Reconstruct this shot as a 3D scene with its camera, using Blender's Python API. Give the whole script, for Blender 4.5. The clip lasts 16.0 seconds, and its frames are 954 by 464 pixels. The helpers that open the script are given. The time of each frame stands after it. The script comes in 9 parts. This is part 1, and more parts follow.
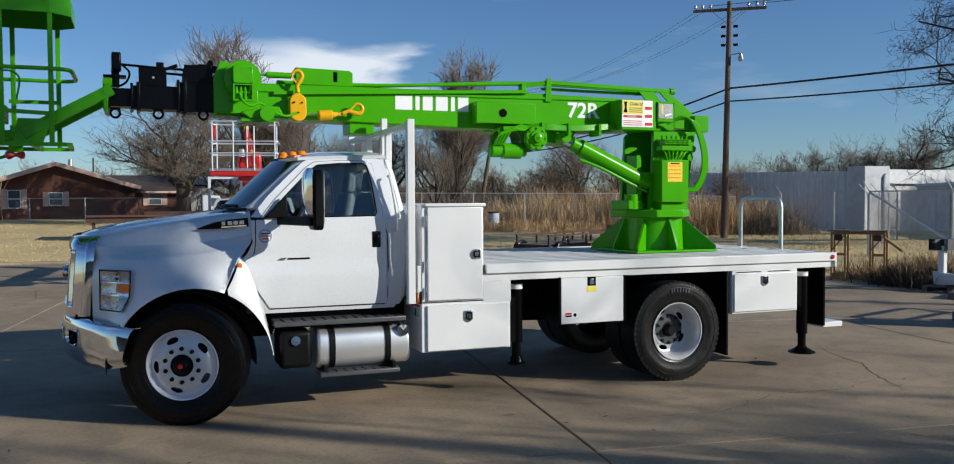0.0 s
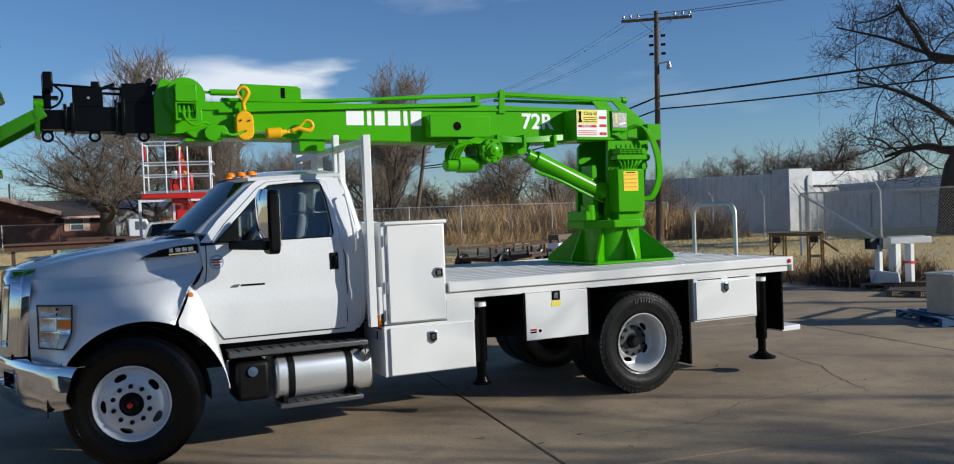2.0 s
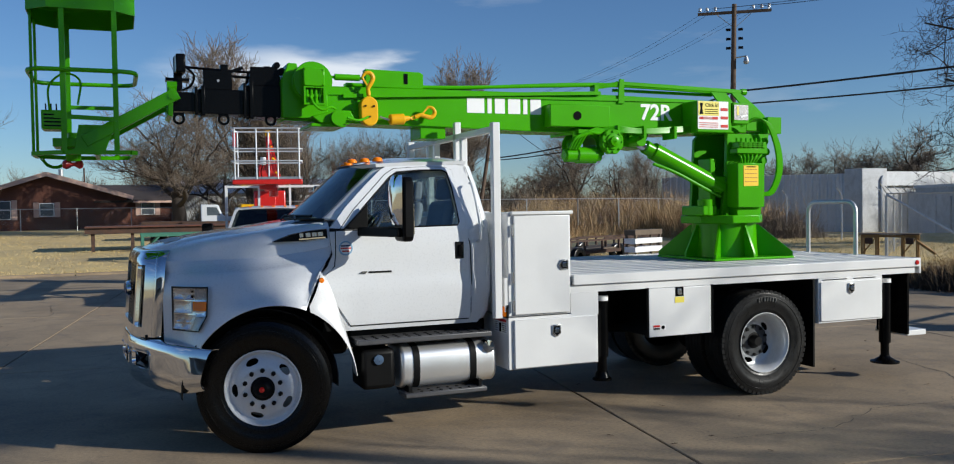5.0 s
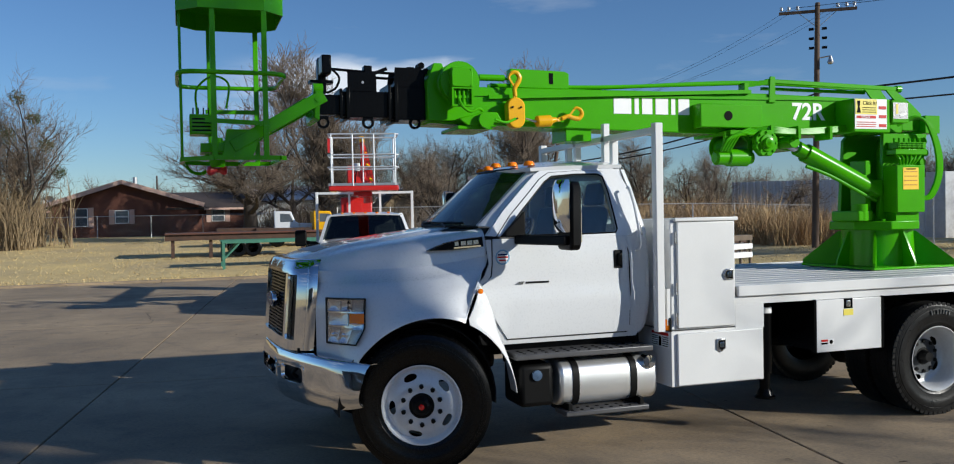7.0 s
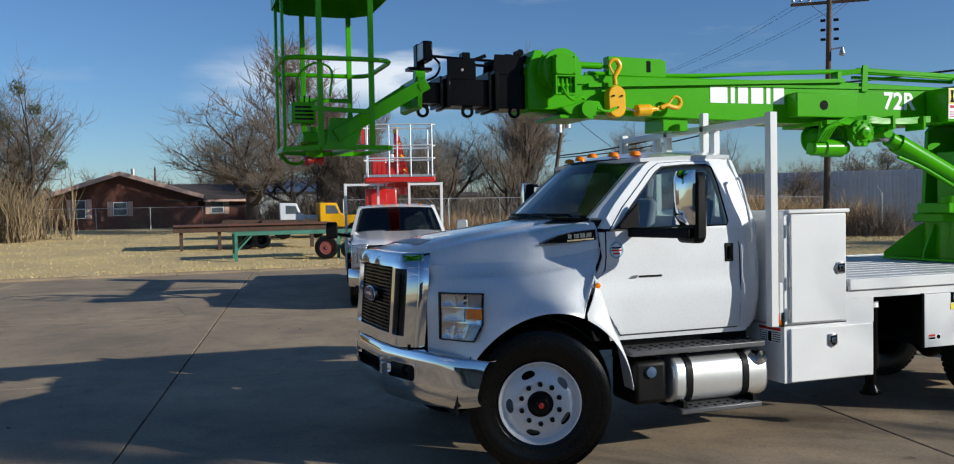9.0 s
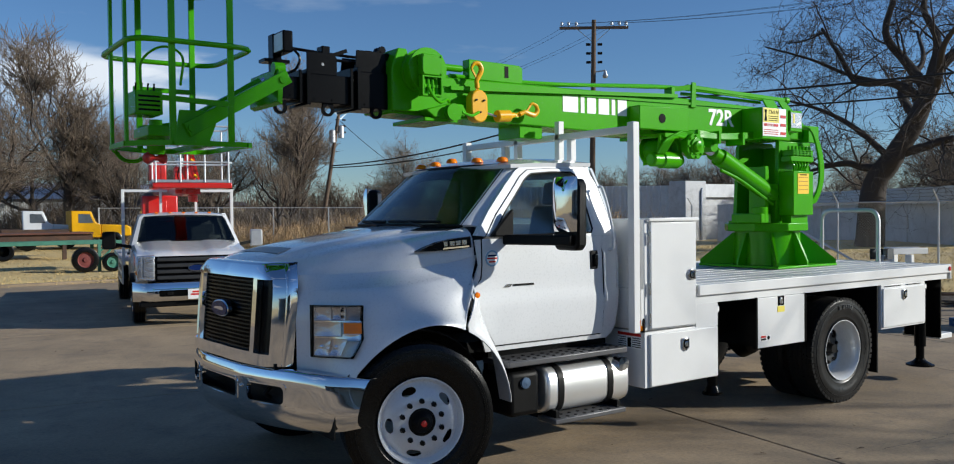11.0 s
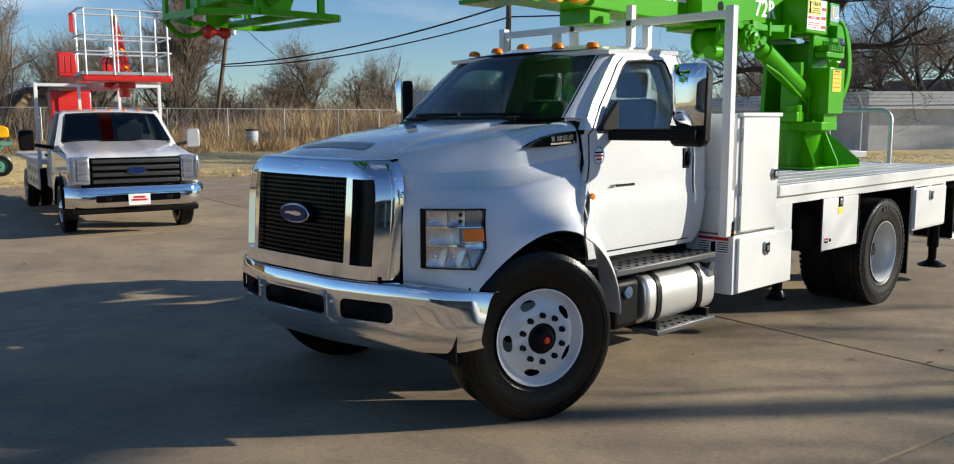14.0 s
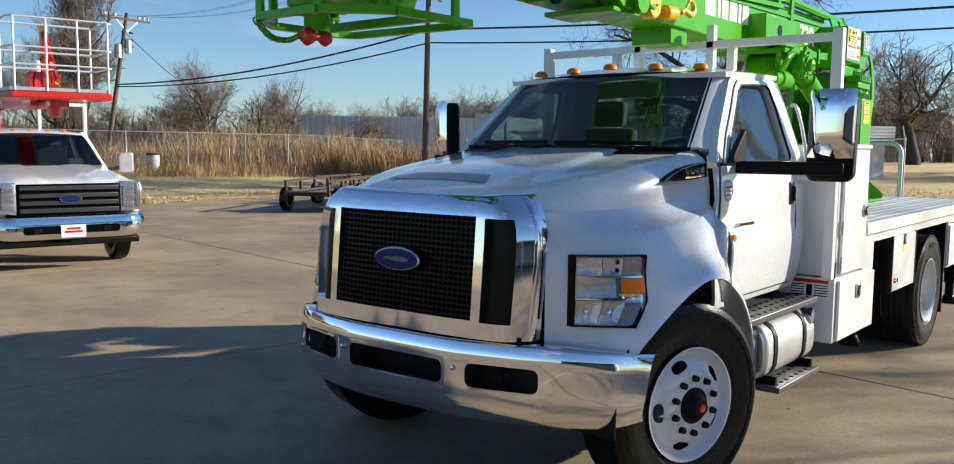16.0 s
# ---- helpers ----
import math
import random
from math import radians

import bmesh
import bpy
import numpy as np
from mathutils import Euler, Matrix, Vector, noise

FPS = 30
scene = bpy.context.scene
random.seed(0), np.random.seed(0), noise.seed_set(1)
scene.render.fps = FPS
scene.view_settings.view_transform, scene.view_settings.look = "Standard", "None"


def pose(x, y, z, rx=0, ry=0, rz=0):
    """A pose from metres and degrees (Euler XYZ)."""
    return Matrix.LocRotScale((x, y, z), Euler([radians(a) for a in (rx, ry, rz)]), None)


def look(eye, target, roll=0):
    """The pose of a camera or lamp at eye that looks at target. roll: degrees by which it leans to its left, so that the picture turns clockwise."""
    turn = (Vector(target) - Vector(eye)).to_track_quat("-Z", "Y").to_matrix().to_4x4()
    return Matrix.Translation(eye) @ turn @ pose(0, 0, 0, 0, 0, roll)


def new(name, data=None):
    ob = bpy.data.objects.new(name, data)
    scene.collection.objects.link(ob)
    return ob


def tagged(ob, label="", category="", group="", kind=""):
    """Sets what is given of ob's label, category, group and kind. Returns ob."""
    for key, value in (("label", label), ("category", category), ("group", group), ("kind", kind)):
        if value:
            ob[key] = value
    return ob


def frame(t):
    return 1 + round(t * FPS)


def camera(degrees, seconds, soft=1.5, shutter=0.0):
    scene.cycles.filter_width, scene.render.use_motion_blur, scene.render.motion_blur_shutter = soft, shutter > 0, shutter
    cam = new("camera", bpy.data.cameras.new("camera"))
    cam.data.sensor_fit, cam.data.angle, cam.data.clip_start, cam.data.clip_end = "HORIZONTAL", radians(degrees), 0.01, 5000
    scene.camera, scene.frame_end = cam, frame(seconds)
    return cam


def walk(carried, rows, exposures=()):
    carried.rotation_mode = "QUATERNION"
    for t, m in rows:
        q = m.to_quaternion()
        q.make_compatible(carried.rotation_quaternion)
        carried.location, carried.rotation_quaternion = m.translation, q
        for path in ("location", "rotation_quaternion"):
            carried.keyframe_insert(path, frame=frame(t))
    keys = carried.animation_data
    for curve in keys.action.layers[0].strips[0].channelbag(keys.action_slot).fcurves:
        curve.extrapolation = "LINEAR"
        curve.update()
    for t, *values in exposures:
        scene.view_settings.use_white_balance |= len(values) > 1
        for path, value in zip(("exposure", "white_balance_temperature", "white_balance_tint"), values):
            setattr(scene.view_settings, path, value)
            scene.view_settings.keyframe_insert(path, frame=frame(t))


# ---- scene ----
cam = camera(57.3, 16.0, soft=1.1)
PATH = [
    (0, (-0.332, -8.951, 1.906), (0.394, -7.089, 1.834), -0.3),
    (0.5, (-0.461, -8.884, 1.897), (0.308, -7.04, 1.8), -0.4),
    (1, (-0.474, -8.798, 1.9), (0.339, -6.973, 1.81), -0.5),
    (1.5, (-0.46, -8.677, 1.935), (0.38, -6.862, 1.879), -2.0),
    (2, (-0.483, -8.6, 1.939), (0.387, -6.8, 1.893), -2.2),
    (2.5, (-0.592, -8.545, 1.953), (0.312, -6.761, 1.919), -2.1),
    (3, (-0.695, -8.497, 1.954), (0.252, -6.736, 1.913), -1.8),
    (3.5, (-0.767, -8.466, 1.947), (0.18, -6.706, 1.863), -1.4),
    (4, (-0.84, -8.418, 1.935), (-0.002, -6.604, 1.855), -1.5),
    (4.2, (-0.859, -8.381, 1.931), (-0.073, -6.543, 1.855), -1.6),
    (6.3, (-1.429, -7.716, 1.932), (-0.686, -5.859, 1.884), -0.5),
    (6.5, (-1.492, -7.638, 1.935), (-0.77, -5.774, 1.886), -0.6),
    (7, (-1.665, -7.478, 1.951), (-1.023, -5.584, 1.908), -1.1),
    (7.5, (-1.989, -7.39, 1.968), (-1.337, -5.5, 1.921), -1.1),
    (8, (-2.191, -7.294, 1.965), (-1.569, -5.394, 1.915), -0.8),
    (8.5, (-2.343, -7.1, 1.96), (-1.73, -5.197, 1.897), -1.0),
    (9, (-2.496, -6.954, 1.968), (-1.829, -5.069, 1.906), -1.1),
    (9.5, (-2.722, -6.861, 1.986), (-1.873, -5.051, 1.934), -1.4),
    (10, (-2.838, -6.664, 1.958), (-1.846, -4.928, 1.898), -1.2),
    (12.3, (-3.372, -5.706, 1.932), (-2.135, -4.135, 1.886), -0.9),
    (12.5, (-3.41, -5.617, 1.935), (-2.168, -4.053, 1.824), -0.7),
    (13, (-3.628, -5.331, 1.881), (-2.33, -3.822, 1.683), -0.6),
    (13.5, (-3.755, -5.058, 1.86), (-2.394, -3.612, 1.626), -0.2),
    (14, (-3.806, -4.704, 1.855), (-2.454, -3.253, 1.594), -0.2),
    (14.5, (-3.973, -4.29, 1.855), (-2.585, -2.877, 1.579), 0.1),
    (15, (-4.017, -3.898, 1.848), (-2.582, -2.531, 1.582), 0.4),
    (15.5, (-3.999, -3.518, 1.865), (-2.519, -2.196, 1.616), 0.6),
    (16, (-4.106, -3.131, 1.852), (-2.574, -1.861, 1.653), 0.6),
]
walk(cam, [(t, look(eye, target, roll)) for t, eye, target, roll in PATH],
     exposures=[(0, 0.06, 6350, 8), (4, 0.04, 6350, 8), (8.5, 0.06, 6300, 8), (10.2, 0.08, 6300, 8), (12.3, 0.2, 6550, 7), (13.0, 0.36, 6780, 8), (14.0, 0.48, 6850, 8), (15.0, 0.58, 6880, 8), (16.0, 0.75, 6980, 8)])

# ---- world and sun ----
SUN_AZ = math.atan2(-0.644, 0.765)      # bearing towards the sun in the plan
SUN_EL = radians(20.4)
to_sun = Vector((math.cos(SUN_AZ) * math.cos(SUN_EL), math.sin(SUN_AZ) * math.cos(SUN_EL), math.sin(SUN_EL)))
world = bpy.data.worlds.new("world")
scene.world = world
world.use_nodes = True
wn, wl = world.node_tree.nodes, world.node_tree.links
wn.clear()
w_out = wn.new("ShaderNodeOutputWorld")
w_bg = wn.new("ShaderNodeBackground")
sky = wn.new("ShaderNodeTexSky")
sky.sky_type = "NISHITA"
sky.sun_disc = False
sky.sun_elevation = SUN_EL
sky.sun_rotation = radians(90) - SUN_AZ
sky.air_density, sky.dust_density, sky.ozone_density = 1.0, 0.0, 3.0
w_bg.inputs["Strength"].default_value = 0.071
tint = wn.new("ShaderNodeMix")
tint.data_type, tint.blend_type = "RGBA", "MULTIPLY"
tint.inputs["Factor"].default_value = 1.0
tint.inputs["B"].default_value = (0.81, 1.02, 1.32, 1)
wl.new(sky.outputs[0], tint.inputs["A"])
# thin bands of cloud, stretched along the horizon
geo_w, stretch, cloud, thin, blend = (wn.new("ShaderNode" + k) for k in ("TexCoord", "Mapping", "TexNoise", "MapRange", "Mix"))
stretch.inputs["Scale"].default_value = (1.6, 1.6, 7.0)
stretch.inputs["Location"].default_value = (0.35, 0.2, 0.1)
cloud.inputs["Scale"].default_value, cloud.inputs["Detail"].default_value, cloud.inputs["Roughness"].default_value = 1.5, 8.0, 0.55
thin.inputs["From Min"].default_value, thin.inputs["From Max"].default_value = 0.58, 0.72
thin.inputs["To Max"].default_value = 0.4
blend.data_type = "RGBA"
blend.inputs["B"].default_value = (7.5, 8.2, 9.2, 1)
wl.new(geo_w.outputs["Generated"], stretch.inputs["Vector"])
wl.new(stretch.outputs[0], cloud.inputs["Vector"])
wl.new(cloud.outputs["Fac"], thin.inputs["Value"])
wl.new(thin.outputs[0], blend.inputs["Factor"])
wl.new(tint.outputs["Result"], blend.inputs["A"])


# one flat-topped bank of cloud low in the north
def wmath(op, a, b, c=None):
    m = wn.new("ShaderNodeMath")
    m.operation = op
    for i, v in enumerate((a, b, c)):
        if v is None:
            continue
        if isinstance(v, (int, float)):
            m.inputs[i].default_value = v
        else:
            wl.new(v, m.inputs[i])
    return m.outputs[0]


def ease(v, lo, hi):
    m = wn.new("ShaderNodeMapRange")
    m.interpolation_type = "SMOOTHSTEP"
    m.inputs["From Min"].default_value, m.inputs["From Max"].default_value = lo, hi
    wl.new(v, m.inputs["Value"])
    return m.outputs[0]


axes, curl, puff = (wn.new("ShaderNode" + k) for k in ("SeparateXYZ", "Mapping", "TexNoise"))
wl.new(geo_w.outputs["Generated"], axes.inputs[0])
curl.inputs["Scale"].default_value = (1.0, 1.0, 4.0)
wl.new(geo_w.outputs["Generated"], curl.inputs["Vector"])
wl.new(curl.outputs[0], puff.inputs["Vector"])
puff.inputs["Scale"].default_value, puff.inputs["Detail"].default_value, puff.inputs["Roughness"].default_value = 9.0, 7.0, 0.5
wob = wmath("SUBTRACT", puff.outputs["Fac"], 0.5)
across = wmath("MULTIPLY_ADD", wob, 0.22, wmath("DIVIDE", axes.outputs["X"], wmath("MAXIMUM", axes.outputs["Y"], 0.05)))
above = wmath("MULTIPLY_ADD", wob, 0.035, axes.outputs["Z"])
bank = wmath("MULTIPLY", ease(across, 0.02, 0.20), ease(across, 0.345, 0.285))
bank = wmath("MULTIPLY", bank, wmath("MULTIPLY", ease(above, 0.180, 0.160), ease(above, 0.095, 0.145)))
bank = wmath("MULTIPLY", bank, 0.85)
white = wn.new("ShaderNodeMix")
white.data_type = "RGBA"
white.inputs["B"].default_value = (12.0, 12.4, 13.0, 1)
wl.new(bank, white.inputs["Factor"])
wl.new(blend.outputs["Result"], white.inputs["A"])
wl.new(white.outputs["Result"], w_bg.inputs["Color"])
wl.new(w_bg.outputs[0], w_out.inputs["Surface"])
sun = new("sun", bpy.data.lights.new("sun", "SUN"))
sun.data.energy = 4.7
sun.data.angle = radians(0.53)
sun.data.color = (0.99, 0.95, 0.86)
sun.matrix_world = look(to_sun * 60, (0, 0, 0))

# ---- materials ----
def mat(name, col, rough=0.6, metal=0.0, var=0.12, scale=4.0, fine=40.0, bump=0.0, coat=0.0, var_col=None, rvar=0.1, spec=0.5, rand=0.0):
    """A surface with coarse and fine variation of colour, gloss and relief, in object metres."""
    m = bpy.data.materials.new(name)
    m.use_nodes = True
    n, l = m.node_tree.nodes, m.node_tree.links
    b = n["Principled BSDF"]
    b.inputs["Roughness"].default_value = rough
    b.inputs["Metallic"].default_value = metal
    b.inputs["Coat Weight"].default_value = coat
    b.inputs["Coat Roughness"].default_value = 0.04
    b.inputs["Specular IOR Level"].default_value = spec
    geo = n.new("ShaderNodeNewGeometry")
    big, small = n.new("ShaderNodeTexNoise"), n.new("ShaderNodeTexNoise")
    big.inputs["Scale"].default_value, small.inputs["Scale"].default_value = scale, fine
    big.inputs["Detail"].default_value = small.inputs["Detail"].default_value = 4
    for t in (big, small):
        l.new(geo.outputs["Position"], t.inputs["Vector"])
    add = n.new("ShaderNodeMath")
    add.operation = "MULTIPLY_ADD"
    add.inputs[1].default_value = 0.4
    l.new(small.outputs["Fac"], add.inputs[0])
    l.new(big.outputs["Fac"], add.inputs[2])
    ramp = n.new("ShaderNodeMapRange")
    ramp.inputs["From Min"].default_value, ramp.inputs["From Max"].default_value = 0.45, 0.95
    l.new(add.outputs[0], ramp.inputs["Value"])
    fac = ramp.outputs[0]
    if rand:
        info = n.new("ShaderNodeObjectInfo")
        mul = n.new("ShaderNodeMath")
        mul.operation = "MULTIPLY_ADD"
        mul.inputs[1].default_value = rand
        l.new(info.outputs["Random"], mul.inputs[0])
        l.new(fac, mul.inputs[2])
        fac = mul.outputs[0]
    mix = n.new("ShaderNodeMix")
    mix.data_type = "RGBA"
    other = var_col or tuple(c * (1 - var) for c in col)
    mix.inputs["A"].default_value = (*(c * (1 + var * 0.5) for c in col), 1) if not var_col else (*col, 1)
    mix.inputs["B"].default_value = (*other, 1)
    l.new(fac, mix.inputs["Factor"])
    l.new(mix.outputs["Result"], b.inputs["Base Color"])
    rr = n.new("ShaderNodeMapRange")
    rr.inputs["To Min"].default_value, rr.inputs["To Max"].default_value = max(rough - rvar, 0.02), min(rough + rvar, 1)
    l.new(small.outputs["Fac"], rr.inputs["Value"])
    l.new(rr.outputs[0], b.inputs["Roughness"])
    if bump:
        bp = n.new("ShaderNodeBump")
        bp.inputs["Strength"].default_value = bump
        bp.inputs["Distance"].default_value = 0.02
        l.new(add.outputs[0], bp.inputs["Height"])
        l.new(bp.outputs[0], b.inputs["Normal"])
    return m


def glass(name, tint=(0.92, 0.97, 0.97), clear=0.93):
    """Thin tinted window glass: partly clear, with a mirror-like gloss."""
    m = bpy.data.materials.new(name)
    m.use_nodes = True
    n, l = m.node_tree.nodes, m.node_tree.links
    n.remove(n["Principled BSDF"])
    tr, gl, mx, fr = n.new("ShaderNodeBsdfTransparent"), n.new("ShaderNodeBsdfGlossy"), n.new("ShaderNodeMixShader"), n.new("ShaderNodeMath")
    lw, pw = n.new("ShaderNodeLayerWeight"), n.new("ShaderNodeMath")
    lw.inputs["Blend"].default_value = 0.5
    pw.operation, fr.operation = "POWER", "MULTIPLY_ADD"
    pw.inputs[1].default_value, fr.inputs[1].default_value, fr.inputs[2].default_value = 5.0, 0.93, 0.07
    l.new(lw.outputs["Facing"], pw.inputs[0])
    l.new(pw.outputs[0], fr.inputs[0])
    tr.inputs["Color"].default_value = (*(c * clear for c in tint), 1)
    gl.inputs["Roughness"].default_value = 0.01
    l.new(fr.outputs[0], mx.inputs["Fac"])
    l.new(tr.outputs[0], mx.inputs[1])
    l.new(gl.outputs[0], mx.inputs[2])
    l.new(mx.outputs[0], n["Material Output"].inputs["Surface"])
    return m


WHITE = mat("white_paint", (0.71, 0.72, 0.73), 0.28, 0, 0.03, 2, 60, coat=1.0, rvar=0.04)
BODYW = mat("white_powder_coat", (0.73, 0.73, 0.72), 0.38, 0, 0.05, 3, 90, bump=0.01, coat=0.4)
GREEN = mat("lime_green_paint", (0.062, 0.375, 0.0005), 0.25, 0, 0.1, 3, 60, coat=0.0, rvar=0.08, spec=0.24)
BLACKP = mat("black_paint", (0.0025, 0.0025, 0.0027), 0.26, 0, 0.2, 4, 30, spec=0.12, rvar=0.03)
BLACKM = mat("black_plastic", (0.0035, 0.0035, 0.0037), 0.5, 0, 0.2, 5, 200, bump=0.05, spec=0.16)
RUBBER = mat("tyre_rubber", (0.003, 0.003, 0.003), 0.28, 0, 0.3, 5, 120, bump=0.03, rvar=0.10, spec=0.28)
TUBEG = mat("dark_grey_tube", (0.06, 0.065, 0.07), 0.5, 0.3, 0.3, 6, 40)
RUBMARK = mat("worn_rubber_marking", (0.16, 0.16, 0.15), 0.7, 0, 0.4, 20, 60)
RUBBERW = mat("worn_tyre_rubber", (0.004, 0.004, 0.004), 0.36, 0, 0.5, 9, 60, bump=0.05, spec=0.32, var_col=(0.014, 0.014, 0.014), rvar=0.25)
CHROME = mat("chrome", (0.82, 0.82, 0.83), 0.05, 1, 0.02, 3, 40, rvar=0.02)
ALU = mat("polished_aluminium", (0.86, 0.86, 0.85), 0.36, 0.85, 0.06, 3, 120, bump=0.01, rvar=0.1)
STEEL = mat("stainless_steel", (0.55, 0.55, 0.55), 0.25, 1, 0.1, 4, 80)
GALV = mat("galvanised_steel", (0.55, 0.56, 0.57), 0.45, 0.8, 0.2, 6, 60)
AMBER = mat("amber_lens", (0.90, 0.21, 0.004), 0.16, 0, 0.1, 20, 120, coat=0.15, spec=0.3)
REDL = mat("red_lens", (0.55, 0.01, 0.01), 0.15, 0, 0.1, 20, 120, coat=1.0)
REDP = mat("red_paint", (0.62, 0.02, 0.015), 0.3, 0, 0.1, 4, 60, coat=0.6)
YELLOW = mat("yellow_paint", (0.78, 0.40, 0.004), 0.34, 0, 0.08, 6, 80, coat=0.08, spec=0.3)
YCHART = mat("yellow_chart", (0.90, 0.58, 0.005), 0.4, 0, 0.04, 8, 80)
YDECAL = mat("yellow_decal", (0.80, 0.68, 0.10), 0.4, 0, 0.04, 8, 80)
WDECAL = mat("white_decal", (0.85, 0.85, 0.84), 0.4, 0, 0.03, 8, 80)
BLUEB = mat("blue_badge", (0.008, 0.022, 0.10), 0.25, 0.0, 0.1, 20, 80, coat=0.1, spec=0.25)
CLEAR = glass("window_glass", (0.90, 0.97, 0.97), 0.86)
WSHIELD = glass("windscreen_glass", (0.80, 0.97, 0.94), 0.5)
LENSG = glass("headlamp_lens", (0.99, 0.99, 1.0), 0.98)
MIRROR = mat("mirror", (0.85, 0.86, 0.88), 0.02, 1, 0.0, 2, 20, rvar=0.0)
CONCRETE = mat("concrete", (0.49, 0.360, 0.219), 0.85, 0, 0.35, 0.5, 30, bump=0.12, var_col=(0.25, 0.185, 0.115), rand=0.2)


def weather(m, spots, streaks, dark):
    """Add drifting stains, small dark spots and grit to a plain surface."""
    n, l = m.node_tree.nodes, m.node_tree.links
    b = n["Principled BSDF"]
    src = b.inputs["Base Color"].links[0].from_socket
    geo = n.new("ShaderNodeNewGeometry")
    for scale, lo, hi, amount, detail in ((0.45, 0.48, 0.70, streaks * 0.6, 9), (1.9, 0.48, 0.70, streaks, 10), (9.0, 0.60, 0.70, spots, 4), (38.0, 0.52, 0.70, spots * 0.7, 3), (160.0, 0.50, 0.72, 0.45, 2)):
        t, r, x = n.new("ShaderNodeTexNoise"), n.new("ShaderNodeMapRange"), n.new("ShaderNodeMix")
        t.inputs["Scale"].default_value, t.inputs["Detail"].default_value, t.inputs["Roughness"].default_value = scale, detail, 0.65
        t.inputs["Distortion"].default_value = 0.6
        r.inputs["From Min"].default_value, r.inputs["From Max"].default_value, r.inputs["To Max"].default_value = lo, hi, amount
        x.data_type = "RGBA"
        x.inputs["B"].default_value = (*dark, 1)
        l.new(geo.outputs["Position"], t.inputs["Vector"])
        l.new(t.outputs["Fac"], r.inputs["Value"])
        l.new(r.outputs[0], x.inputs["Factor"])
        l.new(src, x.inputs["A"])
        src = x.outputs["Result"]
    l.new(src, b.inputs["Base Color"])


weather(CONCRETE, 0.45, 0.55, (0.13, 0.105, 0.08))
JOINT = mat("joint_filler", (0.05, 0.045, 0.04), 0.95)
GRASS = mat("dry_lawn", (0.80, 0.595, 0.24), 0.95, 0, 0.4, 0.25, 12, bump=0.35, var_col=(0.50, 0.38, 0.20))
weather(GRASS, 0.3, 0.25, (0.24, 0.16, 0.07))
BRUSHD = mat("dark_cut_brush", (0.09, 0.06, 0.04), 0.9, 0, 0.4, 3, 20, var_col=(0.04, 0.028, 0.02))
STRAW = mat("dry_reed", (0.60, 0.43, 0.22), 0.9, 0, 0.5, 0.4, 8, var_col=(0.26, 0.15, 0.07))
DRYGRASS = mat("dry_grass_blades", (0.58, 0.43, 0.18), 0.9, 0, 0.4, 0.5, 9, var_col=(0.50, 0.38, 0.20))
BARK = mat("bark", (0.052, 0.042, 0.036), 0.95, 0, 0.4, 1.5, 20, bump=0.4, var_col=(0.05, 0.04, 0.034))
TWIG = mat("twigs", (0.24, 0.185, 0.135), 0.95, 0, 0.4, 0.6, 8, var_col=(0.12, 0.09, 0.066))
TANWALL = mat("tan_render", (0.62, 0.52, 0.34), 0.9, 0, 0.3, 0.8, 12, var_col=(0.45, 0.37, 0.25))
PALEWALL = mat("pale_boards", (0.62, 0.60, 0.55), 0.85, 0, 0.3, 0.8, 14, var_col=(0.45, 0.43, 0.40))
BRICK = mat("brown_siding", (0.165, 0.062, 0.038), 0.8, 0, 0.35, 0.8, 14, bump=0.2, var_col=(0.10, 0.038, 0.025))
SHINGLE = mat("dark_shingles", (0.045, 0.035, 0.03), 0.9, 0, 0.4, 1, 15, bump=0.3, var_col=(0.085, 0.06, 0.05))
TRIMP = mat("faded_pink_trim", (0.66, 0.44, 0.35), 0.7, 0, 0.1, 2, 30)
METALW = mat("white_sheet_metal", (0.66, 0.68, 0.70), 0.5, 0, 0.1, 0.5, 10)
BLOCKW = mat("white_block_wall", (0.62, 0.63, 0.64), 0.8, 0, 0.15, 0.6, 12, bump=0.1)
weather(BLOCKW, 0.4, 0.45, (0.28, 0.27, 0.26))
weather(METALW, 0.25, 0.3, (0.36, 0.36, 0.36))
WOODPOLE = mat("pole_wood", (0.12, 0.08, 0.055), 0.9, 0, 0.3, 2, 30, bump=0.3)
RUST = mat("rusty_steel", (0.10, 0.05, 0.03), 0.85, 0.1, 0.4, 4, 40, bump=0.2, var_col=(0.045, 0.03, 0.025))
DARKW = mat("weathered_boards", (0.16, 0.12, 0.085), 0.9, 0, 0.3, 3, 30, bump=0.2)
CABLE = mat("cable", (0.01, 0.01, 0.01), 0.6)
SEATM = mat("grey_cloth", (0.20, 0.225, 0.25), 0.9, 0, 0.2, 6, 120, bump=0.1)
DASHM = mat("dark_trim", (0.03, 0.03, 0.032), 0.7, 0, 0.2, 6, 120)
LAMPGREY = mat("silver_lamp_bezel", (0.33, 0.35, 0.38), 0.25, 0.5, 0.1, 20, 90)
LAMPREF = mat("lamp_reflector", (0.68, 0.69, 0.72), 0.14, 0.85, 0.3, 30, 90, bump=0.25)
